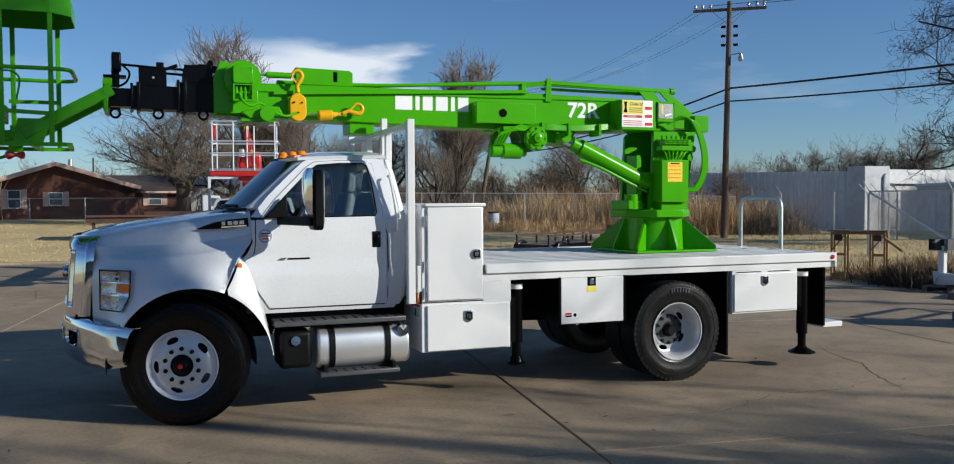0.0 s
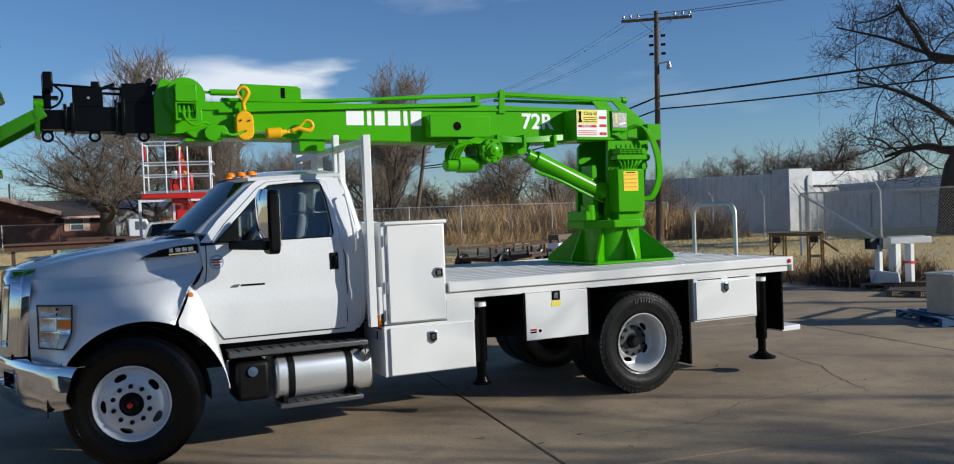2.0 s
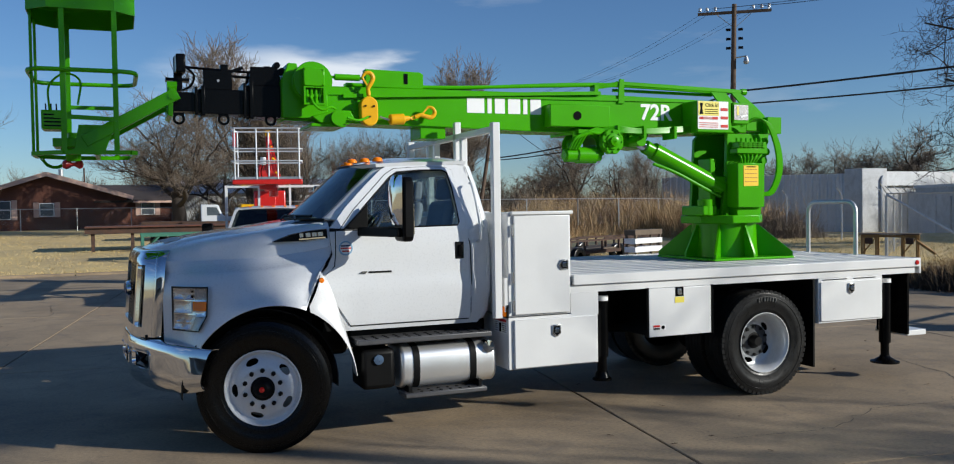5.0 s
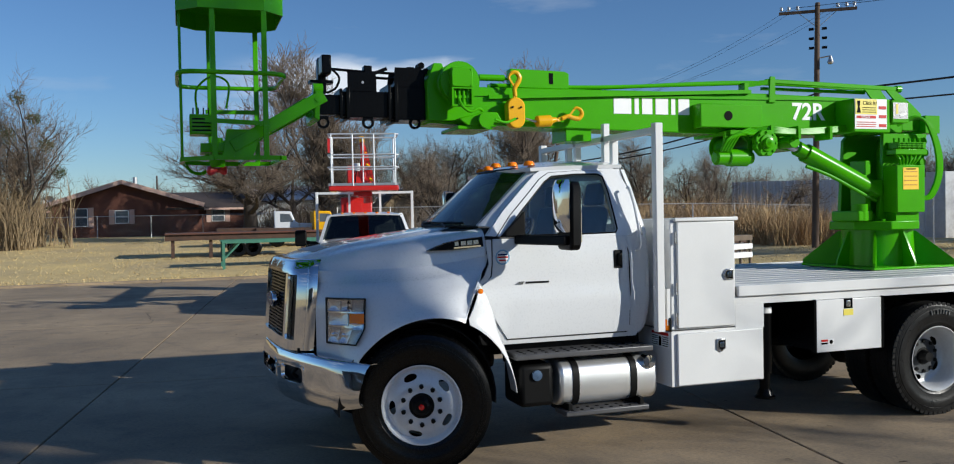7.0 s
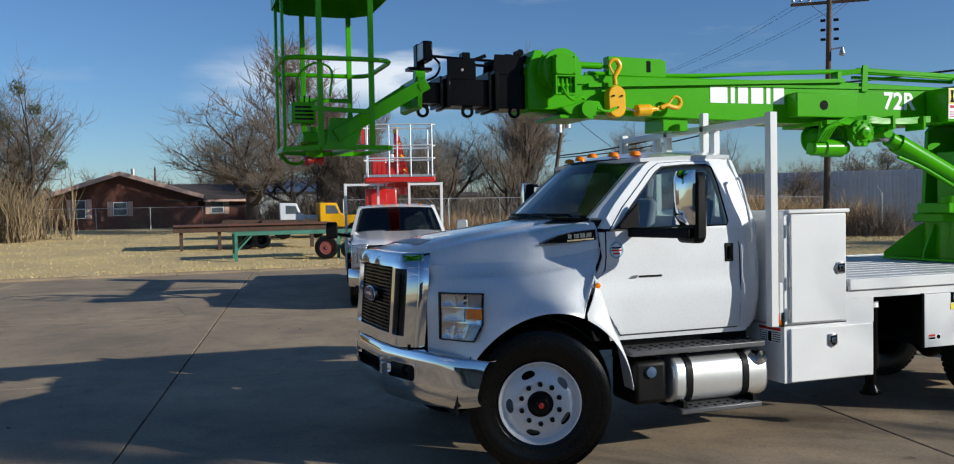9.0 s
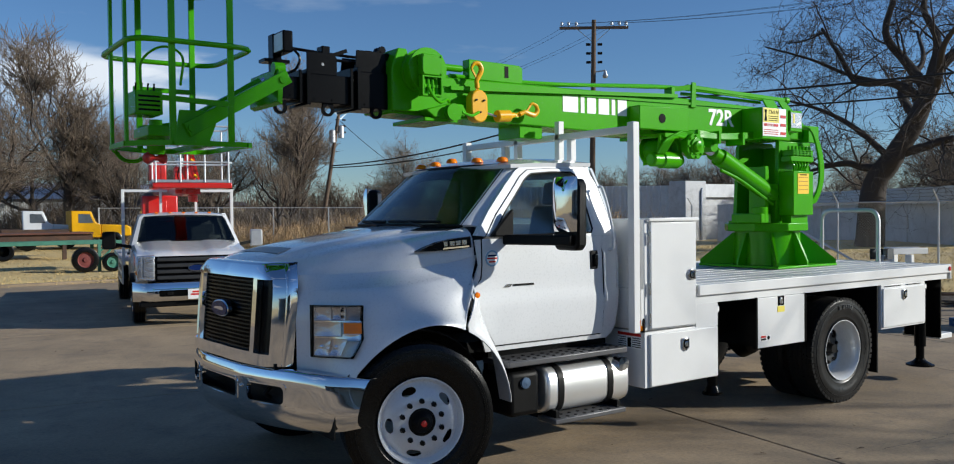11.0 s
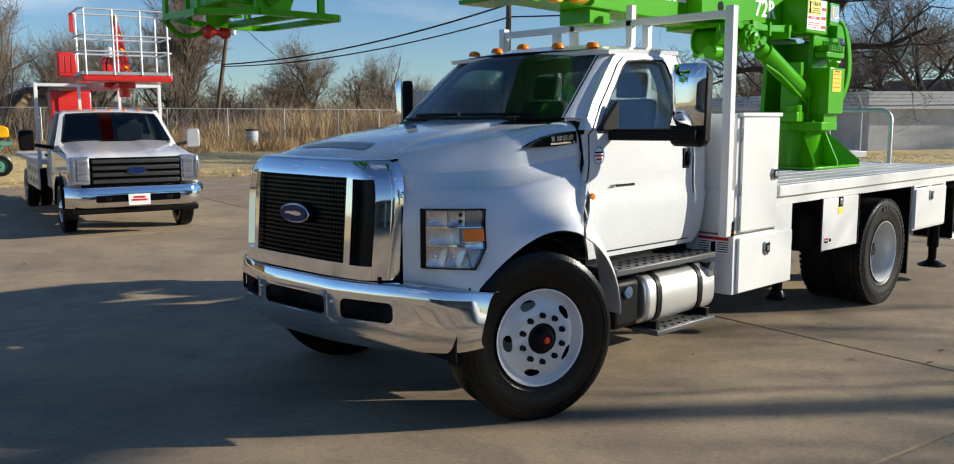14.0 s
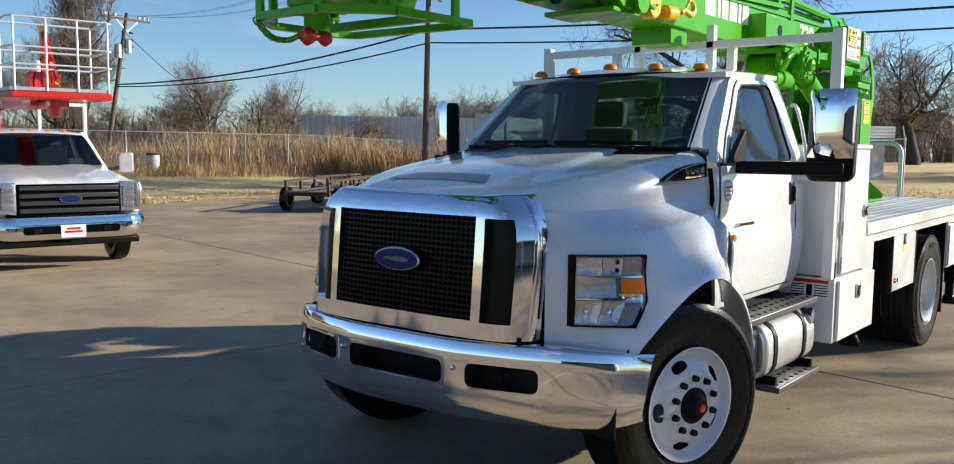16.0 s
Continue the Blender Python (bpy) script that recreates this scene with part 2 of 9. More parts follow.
DECK = mat("worn_white_deck", (0.50, 0.50, 0.50), 0.42, 0.1, 0.15, 2, 30, bump=0.05, rvar=0.15)
BRUSHED = mat("brushed_aluminium", (0.66, 0.66, 0.64), 0.42, 0.75, 0.12, 2, 60, rvar=0.15)
FARWOOD = mat("far_twigs", (0.20, 0.145, 0.10), 0.95, 0, 0.4, 0.1, 2, var_col=(0.11, 0.085, 0.07))
TWIG2 = mat("tan_twigs", (0.30, 0.22, 0.12), 0.95, 0, 0.4, 0.6, 8, var_col=(0.14, 0.10, 0.06))
PANE = mat("window_pane", (0.10, 0.12, 0.14), 0.08, 0, 0.3, 2, 10, spec=0.8)
BLUEW = mat("blue_painted_wood", (0.04, 0.10, 0.20), 0.8, 0, 0.4, 4, 40, bump=0.2)
GALVR = mat("dull_stained_steel", (0.36, 0.34, 0.29), 0.6, 0.4, 0.3, 3, 30, var_col=(0.20, 0.15, 0.09))
RUSTY = mat("rusty_yellow_iron", (0.56, 0.31, 0.09), 0.8, 0, 0.5, 5, 40, var_col=(0.20, 0.10, 0.04))
TANBOX = mat("tan_stained_sheet", (0.58, 0.49, 0.36), 0.5, 0.2, 0.4, 3, 30, var_col=(0.36, 0.31, 0.24))
TANLID = mat("pale_sheet_lid", (0.62, 0.60, 0.55), 0.5, 0.2, 0.25, 5, 30)
RUSTRED = mat("red_brown_boards", (0.15, 0.05, 0.032), 0.85, 0, 0.4, 2, 30, bump=0.2, var_col=(0.07, 0.04, 0.03))
GREENP = mat("faded_green_paint", (0.05, 0.19, 0.13), 0.6, 0, 0.3, 4, 40)
REDRIM = mat("rusty_red_rim", (0.16, 0.03, 0.025), 0.7, 0, 0.3, 6, 40)
DRUM = mat("pale_drum_paint", (0.50, 0.56, 0.60), 0.6, 0, 0.3, 4, 30, var_col=(0.32, 0.33, 0.33))
CABINW = mat("tan_boards", (0.42, 0.31, 0.18), 0.85, 0, 0.2, 2, 20, bump=0.1)
GREYP = mat("flat_grey", (0.25, 0.27, 0.30), 0.4, 0, 0.1, 3, 60)
GRILLE2 = mat("charcoal_grille", (0.03, 0.031, 0.033), 0.45, 0, 0.2, 5, 120)
SILVERR = mat("silver_rail", (0.70, 0.71, 0.72), 0.4, 0.5, 0.08, 5, 60)
TINTED = glass("tinted_glass", (0.30, 0.34, 0.34), 0.7)
MISTLE = mat("mistletoe_leaves", (0.045, 0.06, 0.015), 0.7, 0, 0.4, 6, 40)
STEPM = mat("dark_grey_step_metal", (0.10, 0.10, 0.105), 0.45, 0.4, 0.2, 6, 80)

# ---- building helpers ----
OFFSET = {}


def thing(name, loc, label, category, group="", kind=""):
    ob = new(name)
    ob.empty_display_size = 0.2
    ob.location = loc
    OFFSET[ob] = Vector((0, 0, 0))
    return tagged(ob, label, category, group, kind)


def finish(name, bm, material, smooth=35):
    me = bpy.data.meshes.new(name)
    bmesh.ops.recalc_face_normals(bm, faces=bm.faces)
    bm.to_mesh(me)
    bm.free()
    if smooth:
        me.polygons.foreach_set("use_smooth", [True] * len(me.polygons))
        me.set_sharp_from_angle(angle=radians(smooth))
    if material:
        me.materials.append(material)
    return me


ASKEW = [0.0]


def part(name, bm, material, parent, label="", bevel=0.0, smooth=35, seg=2, kind=""):
    """One mesh under a thing or a part; coordinates are those of the thing."""
    if ASKEW[0]:
        for v in bm.verts:
            w = min(1, max(0, (0.5 - v.co.x) / 0.9))
            v.co.x -= ASKEW[0] * max(0, v.co.y) * w * w * (3 - 2 * w)
    vs = [v.co for v in bm.verts]
    lo = Vector([min(v[i] for v in vs) for i in range(3)])
    hi = Vector([max(v[i] for v in vs) for i in range(3)])
    c = (lo + hi) / 2
    for v in bm.verts:
        v.co -= c
    ob = new(name, finish(name, bm, material, smooth))
    OFFSET[ob] = c
    ob.parent = parent
    ob.location = c - OFFSET.get(parent, Vector((0, 0, 0)))
    if bevel:
        mod = ob.modifiers.new("bevel", "BEVEL")
        mod.width, mod.segments, mod.limit_method, mod.angle_limit = bevel, seg, "ANGLE", radians(40)
        mod.harden_normals = False
    if label:
        ob["label"] = label
    if kind:
        ob["kind"] = kind
    return ob


def alone(name, bm, material, label, category, kind="", group="", bevel=0.0, smooth=35):
    """One plain mesh that is a thing by itself."""
    ob = new(name, finish(name, bm, material, smooth))
    if bevel:
        mod = ob.modifiers.new("bevel", "BEVEL")
        mod.width, mod.segments, mod.limit_method, mod.angle_limit = bevel, 2, "ANGLE", radians(40)
    return tagged(ob, label, category, group, kind)


def B():
    return bmesh.new()


def box(bm, x0, x1, y0, y1, z0, z1):
    v = [bm.verts.new((x, y, z)) for x in (x0, x1) for y in (y0, y1) for z in (z0, z1)]
    for f in ((0, 1, 3, 2), (4, 6, 7, 5), (0, 4, 5, 1), (2, 3, 7, 6), (0, 2, 6, 4), (1, 5, 7, 3)):
        bm.faces.new([v[i] for i in f])
    return bm


def abox(*a):
    return box(B(), *a)


def beam(bm, p, q, w, h, up=(0, 0, 1)):
    """A square bar from p to q, w wide and h high."""
    p, q = Vector(p), Vector(q)
    d = (q - p).normalized()
    s = d.cross(Vector(up))
    s = s.normalized() if s.length > 1e-4 else Vector((1, 0, 0))
    u = s.cross(d)
    v = [bm.verts.new(e + s * a * w / 2 + u * b * h / 2) for e in (p, q) for a, b in ((-1, -1), (1, -1), (1, 1), (-1, 1))]
    for f in ((3, 2, 1, 0), (4, 5, 6, 7), (0, 1, 5, 4), (1, 2, 6, 5), (2, 3, 7, 6), (3, 0, 4, 7)):
        bm.faces.new([v[i] for i in f])
    return bm


def cyl(bm, p, q, r, r2=None, n=20, cap=True):
    """A rod or cone from p to q."""
    p, q = Vector(p), Vector(q)
    r2 = r if r2 is None else r2
    d = (q - p).normalized()
    s = d.orthogonal().normalized()
    u = d.cross(s)
    ring = []
    for e, rad in ((p, r), (q, r2)):
        ring.append([bm.verts.new(e + (s * math.cos(a) + u * math.sin(a)) * rad) for a in (2 * math.pi * i / n for i in range(n))])
    for i in range(n):
        j = (i + 1) % n
        bm.faces.new((ring[0][i], ring[0][j], ring[1][j], ring[1][i]))
    if cap:
        bm.faces.new(ring[0][::-1])
        bm.faces.new(ring[1])
    return bm


def tube(bm, pts, r, n=8, close=False):
    """A bent pipe along points."""
    pts = [Vector(p) for p in pts]
    rings, u = [], None
    m = len(pts)
    for i, p in enumerate(pts):
        a = pts[i - 1] if i or close else p
        b = pts[(i + 1) % m] if i < m - 1 or close else p
        d = (b - a).normalized()
        if u is None:
            u = d.orthogonal().normalized()
        u = (u - d * u.dot(d)).normalized()
        s = d.cross(u)
        rr = r(i / (m - 1)) if callable(r) else r
        rings.append([bm.verts.new(p + (u * math.cos(t) + s * math.sin(t)) * rr) for t in (2 * math.pi * k / n for k in range(n))])
    for i in range(m if close else m - 1):
        a, b = rings[i], rings[(i + 1) % m]
        for k in range(n):
            j = (k + 1) % n
            bm.faces.new((a[k], a[j], b[j], b[k]))
    if not close:
        bm.faces.new(rings[0][::-1])
        bm.faces.new(rings[-1])
    return bm


def curve(pts, n=8):
    """Points along a smooth line through pts."""
    pts = [Vector(p) for p in pts]
    ext = [pts[0] * 2 - pts[1], *pts, pts[-1] * 2 - pts[-2]]
    out = []
    for i in range(1, len(ext) - 2):
        a, b, c, d = ext[i - 1:i + 3]
        for k in range(n):
            t = k / n
            out.append(0.5 * ((2 * b) + (c - a) * t + (2 * a - 5 * b + 4 * c - d) * t * t + (3 * b - a - 3 * c + d) * t ** 3))
    return out + [pts[-1]]


def prism(bm, pts, axis, a, b):
    """The outline pts, given in the two other axes, drawn out along axis from a to b."""
    def at(p, w):
        return {"x": (w, p[0], p[1]), "y": (p[0], w, p[1]), "z": (p[0], p[1], w)}[axis]
    lo, hi = ([bm.verts.new(at(p, w)) for p in pts] for w in (a, b))
    n = len(pts)
    bm.faces.new(lo)
    bm.faces.new(hi[::-1])
    for i in range(n):
        j = (i + 1) % n
        bm.faces.new((lo[i], hi[i], hi[j], lo[j]))
    return bm


def grid(bm, rows):
    """A skin over rows of points."""
    vs = [[bm.verts.new(p) for p in r] for r in rows]
    for i in range(len(vs) - 1):
        for j in range(len(vs[i]) - 1):
            bm.faces.new((vs[i][j], vs[i][j + 1], vs[i + 1][j + 1], vs[i + 1][j]))
    return bm


def solid(bm, t):
    """Give an open skin thickness t, inwards from its faces."""
    bmesh.ops.recalc_face_normals(bm, faces=bm.faces)
    bm.normal_update()
    old = bm.verts[:]
    faces = bm.faces[:]
    rim = [(e.verts[0], e.verts[1]) for e in bm.edges if len(e.link_faces) == 1]
    twin = {v: bm.verts.new(v.co - v.normal * t) for v in old}
    for f in faces:
        bm.faces.new([twin[v] for v in reversed(f.verts)])
    for a, b in rim:
        bm.faces.new((a, b, twin[b], twin[a]))
    return bm


def ring(bm, outer, inner, place, depth):
    """A frame between two outlines of equal count; place(u, v, d) gives the point at depth d."""
    n = len(outer)
    lay = [[bm.verts.new(place(*p, d)) for p in loop] for d in (0, depth) for loop in (outer, inner)]
    o0, i0, o1, i1 = lay
    for k in range(n):
        j = (k + 1) % n
        bm.faces.new((o0[k], o0[j], i0[j], i0[k]))
        bm.faces.new((o1[j], o1[k], i1[k], i1[j]))
        bm.faces.new((o0[j], o0[k], o1[k], o1[j]))
        bm.faces.new((i0[k], i0[j], i1[j], i1[k]))
    return bm


def lathe(bm, prof, centre, axis="y", n=32, sign=1):
    """Turn a profile of (offset along axis, radius) round an axis through centre."""
    cx, cy, cz = centre
    rings = []
    for w, r in prof:
        row = []
        for k in range(n):
            a = 2 * math.pi * k / n
            c, s = math.cos(a) * r, math.sin(a) * r
            row.append(bm.verts.new({"y": (cx + c, cy + w * sign, cz + s), "x": (cx + w * sign, cy + c, cz + s), "z": (cx + c, cy + s, cz + w * sign)}[axis]))
        rings.append(row)
    for a, b in zip(rings, rings[1:]):
        for k in range(n):
            j = (k + 1) % n
            bm.faces.new((a[k], a[j], b[j], b[k]))
    return bm


def steps(a, b, n, *extra):
    return sorted({*[round(a + (b - a) * i / n, 4) for i in range(n + 1)], *extra})


def lerp_table(table):
    xs, ys = [t[0] for t in table], [t[1] for t in table]
    return lambda x: float(np.interp(x, xs, ys))


def smooth_table(table):
    """A smooth line through a few (x, y) pairs."""
    pts = curve([(x, y, 0) for x, y in table], 10)
    xs, ys = [p[0] for p in pts], [p[1] for p in pts]
    return lambda x: float(np.interp(x, xs, ys))


def write(name, text, size, parent, material, place, depth=0.002, label="", align="LEFT", bold=0.0):
    """Raised lettering as a mesh part; place is the pose of its base line."""
    cu = bpy.data.curves.new(name, "FONT")
    cu.body, cu.size, cu.extrude, cu.align_x = text, size, depth, align
    cu.offset = bold
    tmp = bpy.data.objects.new(name, cu)
    scene.collection.objects.link(tmp)
    bpy.context.view_layer.update()
    me = bpy.data.meshes.new_from_object(tmp.evaluated_get(bpy.context.evaluated_depsgraph_get()))
    bpy.data.objects.remove(tmp)
    bm = B()
    bm.from_mesh(me)
    bm.transform(place)
    bpy.data.meshes.remove(me)
    return part(name, bm, material, parent, label, smooth=0)

# ---- ground ----
def rise(x, y):
    """Height of the land: flat yard, slightly higher lawn beyond it, falling again to the north-east."""
    d = max(0.0, y - 21.3, (x - 16.0) * 0.8)
    if d <= 0:
        return -0.06
    fall = min(1, max(0, (x - 26) / 20)) * min(1, max(0, (y - 16) / 16))
    return 0.05 * min(1, d * 2) + 0.85 * (1 - math.exp(-max(0.0, d - 2) / 22.0)) - 0.9 * fall


def build_ground():
    bm = B()
    xs = sorted({*range(-60, 90, 3), 15, 16, 17, -400, -200, -100, 130, 200, 320, 500, -1500, 1500})
    ys = sorted({*range(-60, 90, 3), 21.2, 21.4, 23, 110, 150, 220, 400, -150, -400, -1500, 1500})
    grid(bm, [[(x, y, rise(x, y)) for x in xs] for y in ys])
    alone("ground", bm, GRASS, "dry tan winter lawn with bare patches", "ground", "structure", smooth=60)


build_ground()

# ---- concrete yard: slabs on a dark bed, kerb along the lawn ----
EX0, EX1, EY0, EY1 = -42.0, 15.6, -34.0, 21.2
pavement = alone("pavement", abox(EX0, EX1, EY0, EY1, -0.30, -0.03), JOINT, "worn tan concrete yard with dark expansion joints", "pavement", "structure")
ANG = math.atan2(0.139, 0.990)
ca, sa = math.cos(ANG), math.sin(ANG)
ORIGIN = Vector((3.33, 0.0))


def clip(poly):
    """Keep the part of an outline that lies in the yard."""
    for axis, lim, sgn in ((0, EX0, 1), (0, EX1, -1), (1, EY0, 1), (1, EY1, -1)):
        out = []
        for i, p in enumerate(poly):
            q = poly[(i + 1) % len(poly)]
            dp, dq = (p[axis] - lim) * sgn, (q[axis] - lim) * sgn
            if dp >= 0:
                out.append(p)
            if dp * dq < 0:
                t = dp / (dp - dq)
                out.append((p[0] + (q[0] - p[0]) * t, p[1] + (q[1] - p[1]) * t))
        poly = out
        if len(poly) < 3:
            return []
    return poly


def build_slabs():
    w, h, g = 6.28, 6.1, 0.009
    for i in range(-8, 4):
        for j in range(-7, 5):
            x0, x1, y0, y1 = i * w + g, (i + 1) * w - g, j * h - 3.2 + g, (j + 1) * h - 3.2 - g
            pts = clip([(ORIGIN.x + a * ca + b * sa, ORIGIN.y - a * sa + b * ca) for a, b in ((x0, y0), (x1, y0), (x1, y1), (x0, y1))])
            if len(pts) < 3:
                continue
            cx, cy = sum(p[0] for p in pts) / len(pts), sum(p[1] for p in pts) / len(pts)
            bm = B()
            inner = [(cx + (x - cx) * 0.9975, cy + (y - cy) * 0.9975) for x, y in pts]
            top = [bm.verts.new((*p, 0.0)) for p in inner]
            mid = [bm.verts.new((*p, -0.006)) for p in pts]
            low = [bm.verts.new((*p, -0.029)) for p in pts]
            bm.faces.new(top)
            n = len(pts)
            for a, b in ((top, mid), (mid, low)):
                for k in range(n):
                    bm.faces.new((a[k], b[k], b[(k + 1) % n], a[(k + 1) % n]))
            part("slab", bm, CONCRETE, pavement, smooth=0)


build_slabs()


def crack(pts, seed, width=0.008):
    """A ragged dark crack in the concrete, filled with dirt."""
    rng = random.Random(seed)
    line = []
    for (ax, ay), (bx, by) in zip(pts, pts[1:]):
        m = max(2, int(math.hypot(bx - ax, by - ay) / 0.09))
        line += [(ax + (bx - ax) * i / m + rng.gauss(0, 0.016), ay + (by - ay) * i / m + rng.gauss(0, 0.016)) for i in range(m)]
    bm = B()
    rows = []
    for i, (x, y) in enumerate(line):
        a, b = line[max(i - 1, 0)], line[min(i + 1, len(line) - 1)]
        d = Vector((b[0] - a[0], b[1] - a[1], 0)).normalized()
        w = width * rng.uniform(0.3, 1.0) * math.sin(math.pi * (i + 0.5) / len(line)) ** 0.4
        rows.append([(x - d.y * w, y + d.x * w, 0.0025), (x + d.y * w, y - d.x * w, 0.0025)])
    part("crack", grid(bm, rows), JOINT, pavement, smooth=0)


crack([(7.8, -0.2), (7.6, -0.6), (7.45, -1.2), (7.0, -1.9), (6.7, -2.6)], 1)
crack([(7.0, -1.9), (6.2, -2.2), (5.4, -2.1), (4.6, -2.5), (3.3, -2.35)], 2, 0.005)
crack([(-3.0, 9.0), (-2.2, 10.2), (-2.4, 12.0), (-1.4, 13.2)], 3, 0.008)
crack([(5.6, 13.5), (6.8, 13.1), (8.2, 13.6), (9.6, 12.9)], 4, 0.008)
crack([(-6.4, -0.6), (-5.2, -1.0), (-4.2, -0.7), (-3.0, -1.2)], 5, 0.005)
kerb = B()
for x0, x1 in ((-42, -20.03), (-20, -8.03), (-8, -2.3), (-2.27, 3.6), (3.63, 9.6), (9.63, 15.6)):
    prism(kerb, [(21.2, -0.1), (21.2, 0.06), (21.24, 0.08), (21.38, 0.08), (21.40, -0.1)], "x", x0, x1)
alone("kerb", kerb, CONCRETE, "low worn concrete kerb along the lawn", "kerb", "structure", bevel=0.01)

# ---- the white boom truck ----
truck = thing("boom_truck", (0, 0, 0), "white medium-duty flatbed truck carrying a lime green boom lift", "truck")


def wheel(parent, x, y, s, rear, tyre_mat):
    """One road wheel; s is -1 on the driver's side, outward along s."""
    z, r = 0.522, 0.525
    tread = []
    for w in (-0.10, -0.05, 0.0, 0.05, 0.10):
        tread += [(w - 0.022, r), (w - 0.018, r), (w + 0.018, r), (w + 0.022, r), (w + 0.0225, r - 0.012), (w + 0.0275, r - 0.012)]
    tread = tread[:-2]
    prof = [(-0.12, 0.29), (-0.14, 0.33), (-0.148, 0.40), (-0.146, 0.46), (-0.135, 0.497)] + tread + [(0.135, 0.500), (0.138, 0.493), (0.141, 0.492), (0.142, 0.482), (0.145, 0.480), (0.146, 0.466), (0.151, 0.464), (0.152, 0.458), (0.147, 0.456), (0.149, 0.43), (0.149, 0.40), (0.145, 0.39), (0.14, 0.335), (0.136, 0.33), (0.134, 0.318), (0.12, 0.29)]
    tyre = part("tyre", lathe(B(), prof, (x, y, z), n=56, sign=s), tyre_mat, parent, smooth=30)
    if rear:
        lugs = B()
        for k in range(58):
            a = 2 * math.pi * k / 58
            for e in (-1, 1):
                c_, s_ = math.cos(a), math.sin(a)
                p = [(r_ * c_ - t_ * s_, r_ * s_ + t_ * c_, w_) for w_ in (e * 0.098, e * 0.137) for r_, t_ in ((0.490, -0.0205), (0.490, 0.0205), (r + 0.001, 0.0195), (r + 0.001, -0.0195))]
                vv = [lugs.verts.new((x + q[0], y + q[2], z + q[1])) for q in p]
                for f_ in ((0, 1, 2, 3), (7, 6, 5, 4), (0, 4, 5, 1), (1, 5, 6, 2), (2, 6, 7, 3), (3, 7, 4, 0)):
                    lugs.faces.new([vv[i] for i in f_])
        part("tread", lugs, tyre_mat, tyre, smooth=0, kind="stuff")
    bm = B()
    if rear == 2:
        return tyre
    if rear:
        rim = [(0.125, 0.287), (0.138, 0.300), (0.143, 0.303), (0.143, 0.296), (0.13, 0.285), (0.11, 0.272), (0.05, 0.262), (-0.03, 0.258), (-0.045, 0.25)]
        disc = [(-0.05, 0.245), (-0.055, 0.235), (-0.057, 0.225), (-0.058, 0.215), (-0.058, 0.205), (-0.058, 0.195), (-0.056, 0.185), (-0.052, 0.175), (-0.045, 0.165), (-0.035, 0.15), (-0.032, 0.10)]
        hole_r, face = 0.205, -0.035
    else:
        rim = [(0.125, 0.287), (0.138, 0.300), (0.143, 0.303), (0.143, 0.294), (0.13, 0.284), (0.105, 0.276), (0.098, 0.268)]
        disc = [(0.098, 0.262), (0.104, 0.252), (0.112, 0.243), (0.120, 0.234), (0.127, 0.225), (0.133, 0.216), (0.138, 0.207), (0.142, 0.198), (0.146, 0.189), (0.149, 0.18), (0.153, 0.165), (0.156, 0.14), (0.156, 0.08)]
        hole_r, face = 0.221, 0.156
    n = 120
    lathe(bm, rim + disc, (x, y, z), n=n, sign=s)
    kill = []
    for f in bm.faces:
        c = f.calc_center_median()
        rad, a = math.hypot(c.x - x, c.z - z), math.atan2(c.z - z, c.x - x)
        k = (a - radians(90 + 22)) / (2 * math.pi / 5)
        da = (k - round(k)) * (2 * math.pi / 5)
        off = (c.y - y) * s
        if off < 0.14 and rad < 0.25 and (da * hole_r / 0.052) ** 2 + ((rad - hole_r) / 0.026) ** 2 < 1:
            kill.append(f)
    bmesh.ops.delete(bm, geom=kill, context="FACES")
    for v in bm.verts:
        if not any(len(e.link_faces) == 1 for e in v.link_edges):
            continue
        rad, a = math.hypot(v.co.x - x, v.co.z - z), math.atan2(v.co.z - z, v.co.x - x)
        k = (a - radians(90 + 22)) / (2 * math.pi / 5)
        mid_a = radians(90 + 22) + round(k) * 2 * math.pi / 5
        u_, w_ = (a - mid_a + math.pi) % (2 * math.pi) - math.pi, rad - hole_r
        e_ = math.hypot(u_ * hole_r / 0.052, w_ / 0.026)
        if 0.4 < e_ < 1.7 and abs(w_) < 0.05:
            a2, r2 = mid_a + u_ / e_, hole_r + w_ / e_
            v.co.x, v.co.z = x + r2 * math.cos(a2), z + r2 * math.sin(a2)
    rim_ob = part("rim", bm, WHITE if not rear else RIMG, tyre, "white painted steel disc rim" if not rear else "silver grey dished steel rim")
    hub_r = 0.075 if not rear else 0.062
    out = face + (0.055 if not rear else 0.08)
    hub = lathe(B(), [(face - 0.02, hub_r + 0.02), (face + 0.006, hub_r + 0.02), (face + 0.008, hub_r), (out - 0.02, hub_r - 0.012), (out, 0.045), (out, 0.001)], (x, y, z), n=28, sign=s)
    part("hub", hub, BLACKM, tyre)
